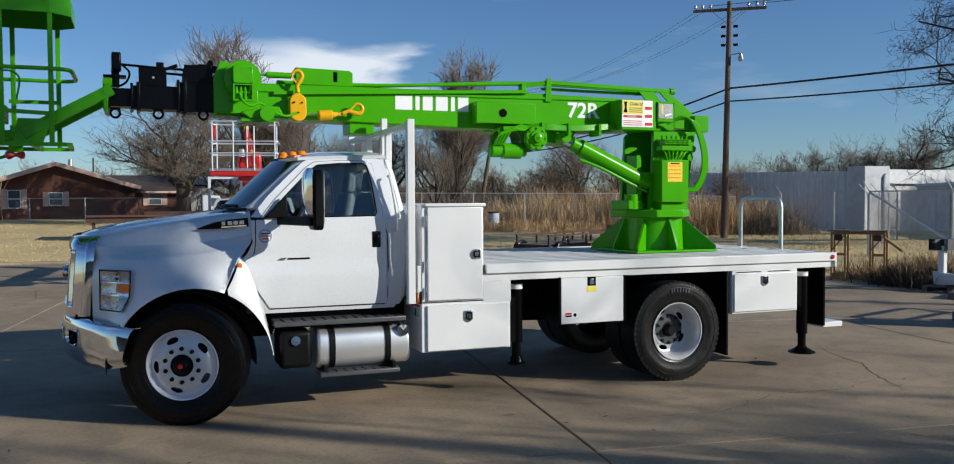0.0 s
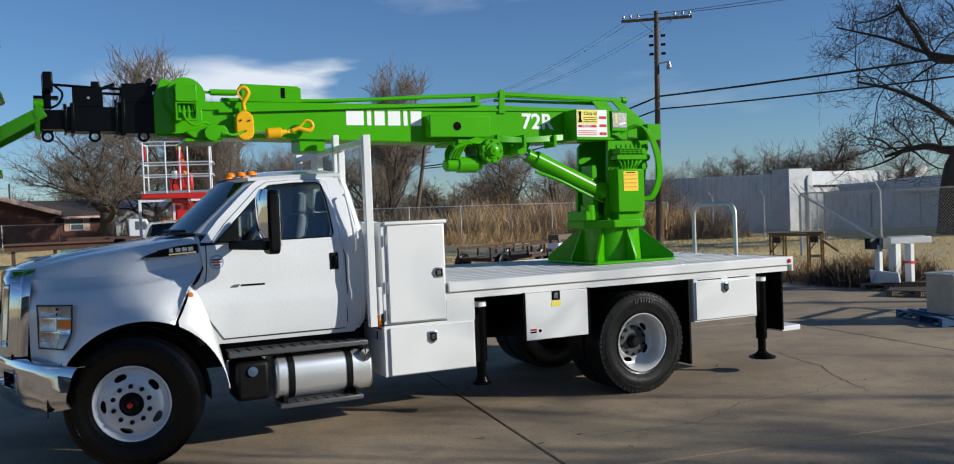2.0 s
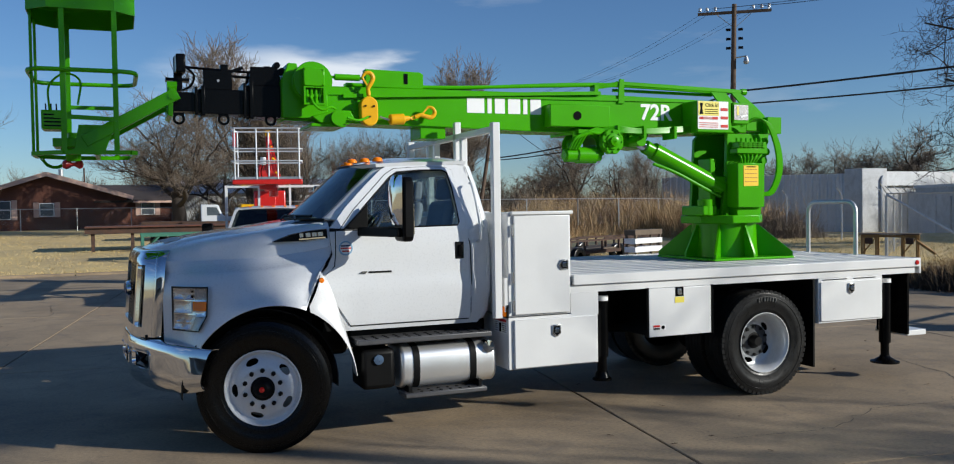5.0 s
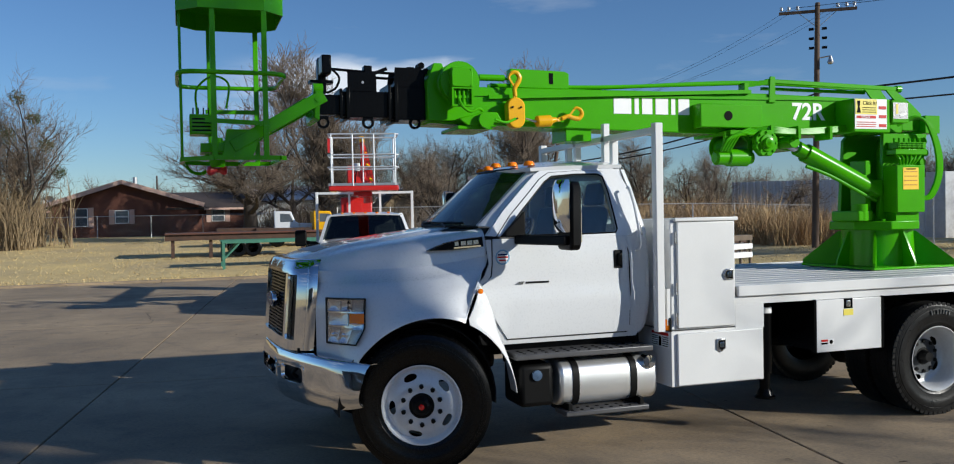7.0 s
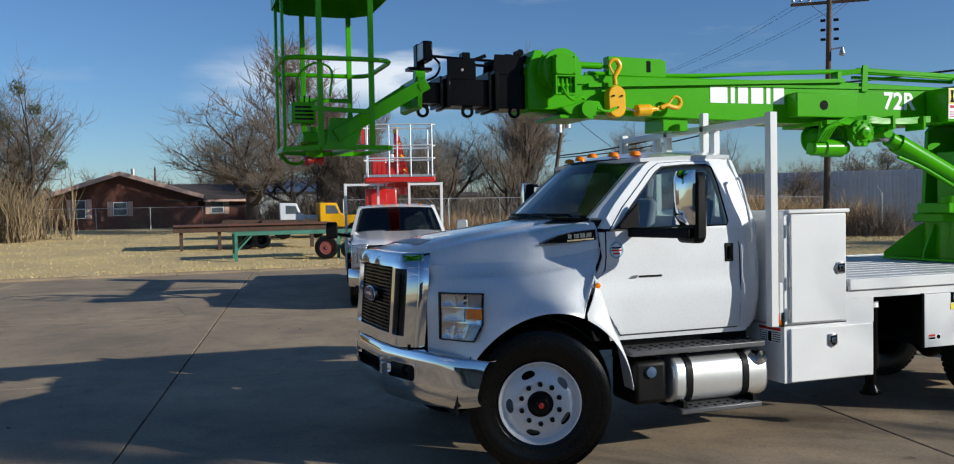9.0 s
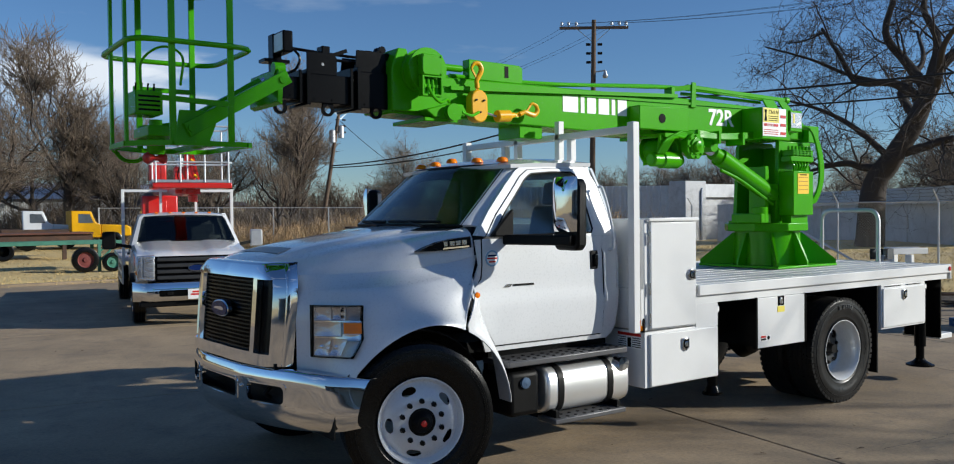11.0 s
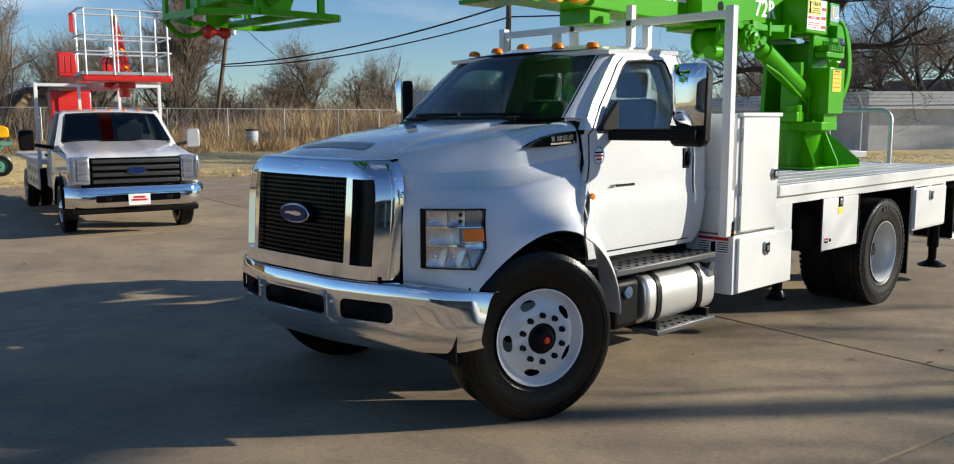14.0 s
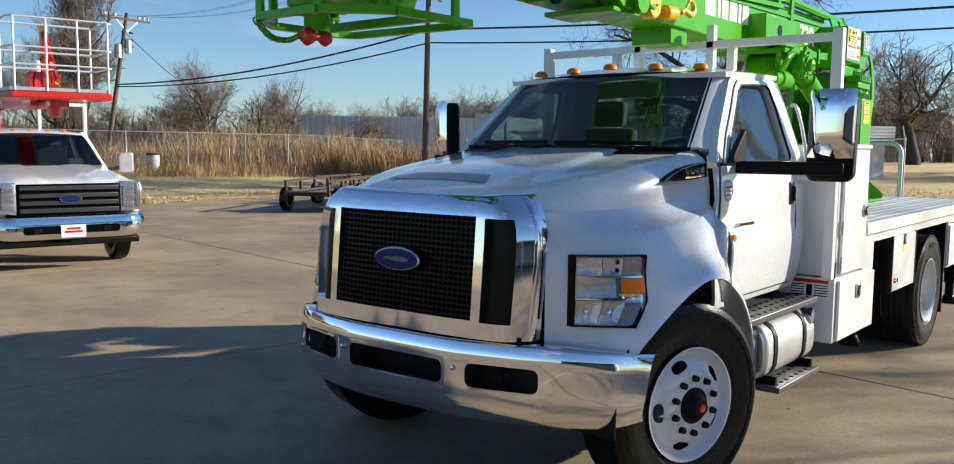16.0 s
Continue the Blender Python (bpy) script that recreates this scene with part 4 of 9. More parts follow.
# ---- cab ----
cab_y = smooth_table([(0.85, 0.955), (0.95, 0.985), (1.05, 1.0), (1.25, 1.012), (1.36, 1.0), (1.55, 1.0), (1.77, 0.985), (1.9, 0.945), (2.1, 0.885), (2.34, 0.805)])
cab = part("cab_floor", abox(0.55, 1.96, -0.93, 0.93, 0.9, 0.98), BLACKM, truck)
front_x = lerp_table([(0.85, 0.72), (1.2, 0.56), (1.36, 0.50), (1.43, 0.53), (1.46, 0.61), (1.5, 0.635), (1.77, 0.60)])
rear_x = lerp_table([(0.85, 1.90), (1.0, 1.99), (1.3, 2.03), (1.77, 2.01), (2.2, 1.93), (2.34, 1.89)])
WIN = [(0.76, 1.775), (0.90, 1.93), (1.05, 2.08), (1.17, 2.20), (1.24, 2.243), (1.45, 2.26), (1.66, 2.262), (1.705, 2.24), (1.735, 2.1), (1.755, 1.93), (1.765, 1.80), (1.745, 1.77), (1.4, 1.765), (1.0, 1.765)]
FRM = [(0.615, 1.77), (0.77, 1.955), (0.96, 2.14), (1.10, 2.265), (1.20, 2.32), (1.45, 2.338), (1.72, 2.335), (1.86, 2.30), (1.925, 2.15), (1.965, 1.95), (1.985, 1.82), (1.99, 1.745), (1.4, 1.735), (1.0, 1.735)]
DOORF = [(0.70, 1.765), (0.83, 1.925), (1.00, 2.09), (1.13, 2.22), (1.215, 2.272), (1.45, 2.288), (1.70, 2.285), (1.755, 2.26), (1.785, 2.1), (1.81, 1.93), (1.82, 1.80), (1.815, 1.745), (1.4, 1.745), (1.0, 1.745)]
for side in (-1, 1):
    def sideways(x, z, d, o=0.0):
        return (x, side * (cab_y(z) + o - d), z)
    zs = [0.90, 0.93, 0.98, 1.05, 1.12, 1.2, 1.27, 1.32, 1.37, 1.45, 1.55, 1.66, 1.74]
    rows = [[sideways(front_x(z) + (rear_x(z) - front_x(z)) * k / 12, z, 0.0) for k in range(13)] for z in zs]
    part("cab_side", solid(grid(B(), rows), 0.02), WHITE, truck, smooth=50)
    part("window_frame", ring(B(), FRM, WIN, lambda x, z, d: sideways(x, z, d), 0.05), WHITE, truck, smooth=50)
    dz = [0.945, 0.98, 1.05, 1.12, 1.2, 1.27, 1.32, 1.37, 1.45, 1.55, 1.66, 1.745]
    dfx = lerp_table([(0.945, 0.77), (1.2, 0.60), (1.32, 0.55), (1.37, 0.55), (1.45, 0.645), (1.55, 0.655), (1.745, 0.66)])
    rows = [[sideways(dfx(z) + (1.855 - dfx(z) + 0.01 * math.sin(z * 3)) * k / 10, z, 0, 0.012) for k in range(11)] for z in dz]
    door = part("door", solid(grid(B(), rows), 0.012), WHITE, truck, "white cab door with black handle", smooth=50, bevel=0.004)
    part("door_window_frame", ring(B(), DOORF, WIN, lambda x, z, d: sideways(x, z, d, 0.012), 0.02), WHITE, door, smooth=50)
    seal = [(x, z) for x, z in DOORF[:-2]] + [(1.862, 1.6), (1.866, 1.3), (1.86, 1.0), (1.84, 0.94), (0.775, 0.94), (0.605, 1.2), (0.55, 1.34), (0.64, 1.45), (0.652, 1.55), (0.655, 1.74)]
    part("door_seal", tube(B(), [sideways(x, z, 0, 0.002) for x, z in seal], 0.0045, 6, True), BLACKM, door)
    wseal = [(x, z) for x, z in WIN]
    part("window_seal", tube(B(), [sideways(x, z, 0, 0.008) for x, z in wseal], 0.0075, 6, True), BLACKM, door)
    bm = B()
    bm.faces.new([bm.verts.new(sideways(x, z, 0.02)) for x, z in WIN])
    bmesh.ops.triangulate(bm, faces=bm.faces[:])
    pane = part("side_window", solid(bm, 0.004), CLEAR, door)
    pane.visible_shadow = False
    # black mirror sail at the window's front corner
    bm = prism(B(), [(0.72, 1.76), (0.93, 1.76), (0.93, 1.965), (0.90, 1.945)], "y", side * 0.99, side * 1.03)
    part("mirror_sail", bm, BLACKM, door, bevel=0.01)
    # handle
    part("handle_recess", abox(1.715, 1.795, side * 1.008 - 0.012, side * 1.008 + 0.012, 1.475, 1.625), BLACKM, door, bevel=0.008)
    part("handle", abox(1.745, 1.78, side * 1.028 - 0.012, side * 1.028 + 0.012, 1.50, 1.60), BLACKP, door, "black pull handle", bevel=0.008)
    # trim mouldings and round sticker
    part("side_moulding", abox(0.93, 1.13, side * 1.012 - 0.006, side * 1.012 + 0.006, 1.383, 1.398), BLACKM, door)
    part("engine_badge", prism(B(), [(0.84, 1.38), (0.87, 1.40), (0.92, 1.402), (0.90, 1.378)], "y", side * 1.006, side * 1.02), STEEL, door)
    if side < 0:
        st = part("round_sticker", cyl(B(), (0.735, -1.006, 1.60), (0.735, -1.0165, 1.60), 0.062, n=28), WDECAL, door, "round sticker in pale blue and red bars")
        part("sticker_ring", lathe(B(), [(0.0, 0.062), (0.004, 0.06), (0.004, 0.05), (0.0, 0.048)], (0.735, -1.0155, 1.60), "y", 28, -1), mat("pale_blue_print", (0.25, 0.45, 0.62), 0.4), st)
        for k, (dz_, w) in enumerate(((0.02, 0.04), (0.0, 0.045), (-0.025, 0.03))):
            part("sticker_bar", abox(0.735 - w, 0.735 + w, -1.019, -1.016, 1.60 + dz_ - 0.006, 1.60 + dz_ + 0.006), (BLUEB, REDP, REDP)[k], st)
    # rear corner pillar pipe and grab rail
    part("corner_pillar", solid(grid(B(), [[(rear_x(z) - 0.005 + 0.055 * math.sin(a), side * (cab_y(z) - 0.055 + 0.057 * math.cos(a)), z) for a in (0, 0.4, 0.8, 1.2, 1.57)] for z in (0.93, 1.0, 1.2, 1.5, 1.77, 1.95, 2.15, 2.30)]), 0.01), WHITE, truck, smooth=60)
    part("grab_rail", tube(B(), curve([(1.93, side * 1.0, 1.62), (1.95, side * 1.04, 1.66), (1.93, side * 1.02, 1.9), (1.90, side * 0.97, 2.12), (1.89, side * 0.93, 2.14)], 5), 0.012), WHITE, truck)
    # mirror
    m = part("mirror_arm", beam(B(), (0.86, side * 1.0, 1.735), (1.04, side * 1.56, 1.735), 0.05, 0.075), BLACKM, truck, bevel=0.012)
    head = B()
    prism(head, [(side * 1.33, 1.70), (side * 1.36, 1.66), (side * 1.57, 1.66), (side * 1.60, 1.70), (side * 1.61, 2.12), (side * 1.58, 2.175), (side * 1.38, 2.175), (side * 1.35, 2.13)], "x", 1.06, 1.15)
    swing = Matrix.Translation((1.1, side * 1.47, 0)) @ Matrix.Rotation(radians(-38 if side > 0 else 0), 4, "Z") @ Matrix.Translation((-1.1, -side * 1.47, 0))
    bmesh.ops.transform(head, matrix=swing, verts=head.verts[:])
    part("mirror_head", head, BLACKM, m, bevel=0.02)
    rows = [[(1.055 - 0.055 * (1 - (2 * u - 1) ** 4) * (1 - (2 * v - 1) ** 6 * 0.6), side * (1.355 + 0.245 * u + 0.008 * v), 1.80 + 0.385 * v) for u in [i / 8 for i in range(9)]] for v in [j / 8 for j in range(9)]]
    cap_ = solid(grid(B(), rows), 0.01)
    bmesh.ops.transform(cap_, matrix=swing, verts=cap_.verts[:])
    part("mirror_cap", cap_, CHROME, m, "chrome mirror cap", smooth=60)
    gl_ = abox(1.148, 1.156, min(side * 1.37, side * 1.585), max(side * 1.37, side * 1.585), 1.72, 2.14)
    bmesh.ops.transform(gl_, matrix=swing, verts=gl_.verts[:])
    part("mirror_glass", gl_, MIRROR, m)

# roof
rows = []
for i in range(17):
    u = i / 16
    x = 1.06 + (1.90 - 1.06) * u
    lift = 0.075 * math.sin(min(1, u * 2.2) * math.pi / 2) * (1 - max(0, u - 0.85) ** 2 * 12)
    rows.append([(x - 0.10 * (1 - (y / 0.82) ** 2) * (1 - u), y, 2.315 + lift * (1 - (abs(y) / 0.86) ** 3) + 0.02 * u) for y in [-0.825 + 1.65 * k / 16 for k in range(17)]])
part("roof", solid(grid(B(), rows), 0.03), WHITE, truck, "white cab roof", smooth=60)
for y in (-0.62, -0.32, 0.0, 0.32, 0.62):
    part("clearance_light", lathe(B(), [(0, 0.048), (0.016, 0.047), (0.034, 0.034), (0.042, 0.0)], (1.06 + 0.12 * abs(y), y, 2.365 - 0.03 * abs(y)), "z", 16), AMBER, truck, "amber roof marker light")
# windscreen with black band
def screen(u, v, d=0.0):
    y = (0.83 - 0.11 * v) * u
    return (0.44 + 0.52 * v + 0.15 * u * u - d, y, 1.845 + 0.475 * v - 0.005 * u * u)
rows = [[screen(-1 + 2 * i / 16, j / 10) for i in range(17)] for j in range(11)]
ws = part("windscreen", solid(grid(B(), rows), 0.005), WSHIELD, truck, smooth=60)
ws.visible_shadow = False
edge = [screen(u, 0) for u in steps(-1, 1, 12)] + [screen(1, v) for v in steps(0.1, 1, 8)] + [screen(u, 1) for u in steps(-1, 0.95, 12)[::-1]] + [screen(-1, v) for v in steps(0.1, 0.9, 8)[::-1]]
part("windscreen_seal", tube(B(), edge, 0.012, 6, True), BLACKM, ws)
for side in (-1, 1):
    pillar = B()
    rows = [[(screen(side, v)[0] + dx, screen(side, v)[1] + side * dy, screen(side, v)[2] + dz) for dx, dy, dz in ((-0.01, -0.01, 0.01), (0.02, 0.04, 0.012), (0.08, 0.085, 0.0), (0.14, 0.10, -0.03))] for v in steps(0, 1, 8)]
    part("windscreen_pillar", solid(grid(pillar, rows), 0.02), WHITE, truck, smooth=60)
part("cowl", solid(grid(B(), [[(0.40 + 0.15 * (y / 0.83) ** 2 + d, y, 1.835 - 0.012 * abs(d - 0.05) / 0.05) for y in steps(-0.80, 0.80, 12)] for d in (-0.07, 0.0, 0.06)]), 0.02), BLACKM, truck, "black vented cowl under the windscreen")
for y0, y1 in ((-0.62, 0.02), (0.08, 0.66)):
    blade = tube(B(), [screen(y / 0.83, 0.06, 0.02) for y in steps(y0, y1, 6)], 0.012, 6)
    tube(blade, [(0.40, y0 + 0.05, 1.84), screen((y0 + y1) / 1.66, 0.05, 0.035)], 0.009, 6)
    part("wiper", blade, BLACKM, truck)
# back wall with a window
place = lambda y, z, d: (1.99 - 0.20 * max(0, z - 1.8) - d, y, z)
RO = [(-0.92, 0.95), (0, 0.95), (0.92, 0.95), (0.94, 1.6), (0.90, 1.9), (0.80, 2.33), (0, 2.36), (-0.80, 2.33), (-0.90, 1.9), (-0.94, 1.6)]
RI = [(-0.62, 1.83), (0, 1.83), (0.62, 1.83), (0.64, 1.95), (0.63, 2.1), (0.58, 2.22), (0, 2.23), (-0.58, 2.22), (-0.63, 2.1), (-0.64, 1.95)]
back = part("cab_back", ring(B(), RO, RI, place, 0.04), WHITE, truck)
bm = B()
bm.faces.new([bm.verts.new(place(y, z, 0.02)) for y, z in RI])
bmesh.ops.triangulate(bm, faces=bm.faces[:])
rw = part("rear_window", solid(bm, 0.004), CLEAR, back)
rw.visible_shadow = False
# inside
dash = part("dashboard", prism(B(), [(0.56, 1.40), (0.56, 1.815), (0.70, 1.83), (0.92, 1.76), (0.98, 1.62), (0.94, 1.35)], "y", -0.86, 0.86), DASHM, truck, bevel=0.02)
for y in (-0.45, 0.45):
    seat = part("seat", abox(1.22, 1.72, y - 0.26, y + 0.26, 1.22, 1.42), SEATM, truck, "grey cloth cab seat", bevel=0.05)
    part("backrest", prism(B(), [(1.62, 1.36), (1.76, 1.36), (1.86, 1.98), (1.76, 2.0)], "y", y - 0.25, y + 0.25), SEATM, seat, bevel=0.05)
    part("headrest", prism(B(), [(1.77, 2.0), (1.87, 2.0), (1.89, 2.19), (1.80, 2.20)], "y", y - 0.13, y + 0.13), SEATM, seat, bevel=0.03)
wheel_c, tilt = Vector((1.08, -0.45, 1.72)), Matrix.Rotation(radians(-55), 4, "Y")
pts = [wheel_c + tilt @ Vector((0.21 * math.cos(a), 0.21 * math.sin(a), 0)) for a in (2 * math.pi * k / 28 for k in range(28))]
sw = part("steering_wheel", tube(B(), pts, 0.016, 8, True), DASHM, truck)
bm = B()
for k in (0, 2.1, 4.2):
    beam(bm, wheel_c, wheel_c + tilt @ Vector((0.2 * math.cos(k + 1.57), 0.2 * math.sin(k + 1.57), 0)), 0.05, 0.02)
part("wheel_spokes", bm, DASHM, sw)
# steps, fuel tank, fluid tank
for side in (-1,):
    up = part("upper_step", abox(0.79, 2.0, -1.14, -0.80, 0.79, 0.835), STEPM, truck, "dark grey cab step with grip holes", bevel=0.008)
    for i in range(12):
        for j in range(3):
            part("grip_stud", cyl(B(), (0.87 + i * 0.095, -1.10 + j * 0.07, 0.834), (0.87 + i * 0.095, -1.10 + j * 0.07, 0.841), 0.018, 0.012, 8), BLACKM, up)
    lo = part("lower_step", abox(1.18, 1.92, -1.20, -0.98, 0.325, 0.365), STEPM, truck, "dark grey lower step with grip holes", bevel=0.008)
    for i in range(8):
        for j in range(2):
            part("grip_stud", cyl(B(), (1.25 + i * 0.087, -1.155 + j * 0.08, 0.364), (1.25 + i * 0.087, -1.155 + j * 0.08, 0.371), 0.018, 0.012, 8), BLACKM, lo)
    for xx in (1.22, 1.86):
        part("step_bracket", abox(xx, xx + 0.03, -1.16, -0.8, 0.33, 0.42), BLACKM, lo)
    prof = []
    for k in range(24):
        a = 2 * math.pi * k / 24
        c, s_ = math.cos(a), math.sin(a)
        prof.append((-0.88 + 0.24 * math.copysign(abs(c) ** 0.6, c), 0.565 + 0.19 * math.copysign(abs(s_) ** 0.6, s_)))
    tank = part("fuel_tank", prism(B(), prof, "x", 1.17, 2.05), ALU, truck, "polished aluminium fuel tank with black straps", bevel=0.03, seg=3)
    for xx in (1.28, 1.80):
        ringp = [(-0.88 + (y + 0.88) * 1.03, 0.565 + (z - 0.565) * 1.035) for y, z in prof]
        part("tank_strap", prism(B(), ringp, "x", xx, xx + 0.055), BLACKM, tank)
    part("filler_neck", lathe(B(), [(0, 0.05), (0.06, 0.05), (0.07, 0.055), (0.10, 0.055), (0.105, 0.0)], (1.97, -1.03, 0.70), "y", 20, -1), CHROME, tank)
    df = part("fluid_tank", abox(0.84, 1.13, -1.08, -0.70, 0.40, 0.74), BLACKM, truck, "black fluid tank with dull blue cap", bevel=0.04, seg=3)
    part("cap", lathe(B(), [(0, 0.042), (0.04, 0.042), (0.045, 0.0)], (0.98, -1.06, 0.655), "y", 16, -1), mat("blue_cap", (0.10, 0.16, 0.26), 0.3, 0.5), df)
    part("step_riser", abox(0.80, 2.02, -0.86, -0.80, 0.74, 0.92), BLACKM, truck)

# ---- flatbed body ----
def latch(parent, x, z, y=-1.23, tall=True):
    """A chrome paddle latch on a box door."""
    o = [(x - 0.042, z + 0.05), (x + 0.042, z + 0.05), (x + 0.042, z - 0.035), (x, z - 0.062), (x - 0.042, z - 0.035)]
    if not tall:
        o = [(x + 0.045, z + 0.045), (x + 0.045, z - 0.045), (x - 0.03, z - 0.045), (x - 0.055, z), (x - 0.03, z + 0.045)]
    la = part("latch", prism(B(), o, "y", y - 0.014, y + 0.004), STEEL, parent, "stainless paddle latch", bevel=0.006)
    i = [(x + (a - x) * 0.72, z + (b - z) * 0.72) for a, b in o]
    part("latch_recess", prism(B(), i, "y", y - 0.0165, y - 0.012), BLACKP, la)
    part("latch_paddle", abox(x - 0.018, x + 0.018, y - 0.022, y - 0.015, z - 0.022, z + 0.022), CHROME, la, bevel=0.004)
    return la


bed = part("bed_frame", abox(2.12, 6.98, -1.15, 1.15, 1.13, 1.215), BODYW, truck, bevel=0.004)
for i in range(12):
    y0 = -1.20 + i * 0.2
    pl = abox(2.77, 7.03, y0 + 0.003, y0 + 0.197, 1.216, 1.292)
    part("deck_plank", pl, DECK, bed, bevel=0.005)
    part("plank_rib", abox(2.78, 7.02, y0 + 0.085, y0 + 0.115, 1.290, 1.297), DECK, bed)
for side in (-1, 1):
    part("edge_rail", abox(2.77, 7.035, side * 1.215 - 0.016, side * 1.215 + 0.016, 1.205, 1.298), BODYW, bed, "white deck edge rail", bevel=0.006)
    part("skirt", abox(2.75, 6.99, side * 1.19 - 0.012, side * 1.19 + 0.012, 1.135, 1.204), BODYW, bed)
    part("front_skirt", abox(2.75, 3.035, side * 1.195 - 0.012, side * 1.195 + 0.012, 0.93, 1.134), BODYW, bed)
part("rear_rail", abox(7.036, 7.066, -1.22, 1.22, 1.13, 1.298), BODYW, bed, bevel=0.006)
for side in (-1, 1):
    part("tail_marker", lathe(B(), [(0, 0.026), (0.012, 0.024), (0.016, 0.0)], (6.99, side * 1.232, 1.25), "y", 16, side), REDL, bed)
    # side boxes, front units
    lower = part("lower_cabinet", abox(2.13, 3.03, side * 0.92 - 0.285, side * 0.92 + 0.285, 0.485, 0.945), BODYW, truck, "white lower tool cabinet", bevel=0.005)
    ld = part("cabinet_door", abox(2.18, 3.012, side * 1.217 - 0.012, side * 1.217 + 0.012, 0.495, 0.925), BODYW, lower, bevel=0.006)
    upper = part("upper_cabinet", abox(2.13, 2.755, side * 0.92 - 0.285, side * 0.92 + 0.285, 0.955, 1.875), BODYW, truck, "tall white tool cabinet behind the cab", bevel=0.01)
    ud = part("cabinet_door", abox(2.185, 2.735, side * 1.217 - 0.012, side * 1.217 + 0.012, 0.97, 1.845), BODYW, upper, bevel=0.008)
    part("cabinet_lip", abox(2.16, 2.77, side * 1.215 - 0.02, side * 1.215 + 0.02, 1.85, 1.882), BODYW, upper, bevel=0.008)
    for zz in (1.05, 1.3, 1.72):
        part("hinge", cyl(B(), (2.175, side * 1.228, zz - 0.05), (2.175, side * 1.228, zz + 0.05), 0.007, n=8), STEEL, upper)
    rear_box = part("rear_toolbox", abox(5.64, 6.52, side * 0.95 - 0.25, side * 0.95 + 0.25, 0.665, 1.134), BODYW, truck, "white underbed tool box at the rear", bevel=0.005)
    rd = part("box_door", abox(5.66, 6.50, side * 1.205 - 0.012, side * 1.205 + 0.012, 0.685, 1.095), BODYW, rear_box, bevel=0.006)
    part("vent_slot", abox(5.70, 6.02, side * 1.206 - 0.003, side * 1.206 + 0.003, 1.112, 1.119), BLACKP, rear_box)
    part("vent_slot", abox(6.12, 6.42, side * 1.206 - 0.003, side * 1.206 + 0.003, 1.112, 1.119), BLACKP, rear_box)
    mid = part("middle_toolbox", abox(3.56, 4.30, side * 0.95 - 0.24, side * 0.95 + 0.24, 0.69, 1.13), BLACKP, truck, "black underbed box with a white drop door")
    md = part("box_door", abox(3.575, 4.285, side * 1.205 - 0.012, side * 1.205 + 0.012, 0.672, 1.132), BODYW, mid, "white drop door with black edges", bevel=0.006)
    for xx in (3.56, 4.30):
        part("door_stay", abox(xx - 0.012, xx + 0.012, side * 1.20 - 0.02, side * 1.20 + 0.02, 0.67, 1.14), BLACKP, mid)
    if side < 0:
        latch(ud, 2.668, 1.40, -1.231, False)
        latch(ld, 2.588, 0.815, -1.231)
        latch(rd, 6.06, 1.02, -1.219)
        part("latch_slot", abox(3.87, 3.965, -1.2185, -1.205, 1.045, 1.133), BLACKP, md)
        part("latch", abox(3.895, 3.94, -1.226, -1.216, 1.06, 1.12), STEEL, md, bevel=0.006)
        part("warning_tag", abox(3.865, 3.97, -1.2205, -1.217, 0.985, 1.04), YDECAL, md, "yellow warning tag")
        tag = part("danger_label", abox(3.62, 3.76, -1.2195, -1.217, 0.735, 0.785), WDECAL, md, "small danger label in red, black and white")
        part("label_bar", abox(3.622, 3.69, -1.2215, -1.219, 0.765, 0.784), REDP, tag)
        part("label_bar", abox(3.622, 3.69, -1.2215, -1.219, 0.742, 0.758), BLACKP, tag)
        part("label_disc", cyl(B(), (3.728, -1.219, 0.76), (3.728, -1.2215, 0.76), 0.018), BLACKP, tag)
        part("side_light", abox(2.095, 2.131, -1.20, -1.135, 0.955, 1.05), AMBER, lower, "amber side marker light", bevel=0.01)
        part("light_base", abox(2.118, 2.132, -1.21, -1.125, 0.945, 1.06), BLACKM, lower)
        wl_ = part("warning_label", abox(2.126, 2.131, -1.17, -0.90, 0.80, 0.93), WDECAL, lower, "white warning label with a red heading")
        part("label_bar", abox(2.123, 2.127, -1.168, -0.902, 0.905, 0.928), REDP, wl_)
        for k in range(5):
            part("label_bar", abox(2.124, 2.127, -1.165, -1.07, 0.885 - 0.018 * k, 0.891 - 0.018 * k), BLACKP, wl_)
            part("label_bar", abox(2.124, 2.127, -1.0, -0.905, 0.885 - 0.018 * k, 0.891 - 0.018 * k), BLACKP, wl_)
        part("label_pictogram", abox(2.124, 2.127, -1.055, -1.015, 0.81, 0.89), BLACKP, wl_)
    # stabiliser legs
    for xx, zf, big in ((3.17, 0.30, 0.09), (6.74, 0.17, 0.15)):
        leg = part("stabiliser_leg", cyl(B(), (xx, side * 1.03, zf + 0.2), (xx, side * 1.03, 1.16), 0.062, n=20), BLACKP, truck, "black hydraulic stabiliser leg")
        part("leg_ram", cyl(B(), (xx, side * 1.03, zf + 0.02), (xx, side * 1.03, zf + 0.25), 0.045, n=18), BLACKP, leg)
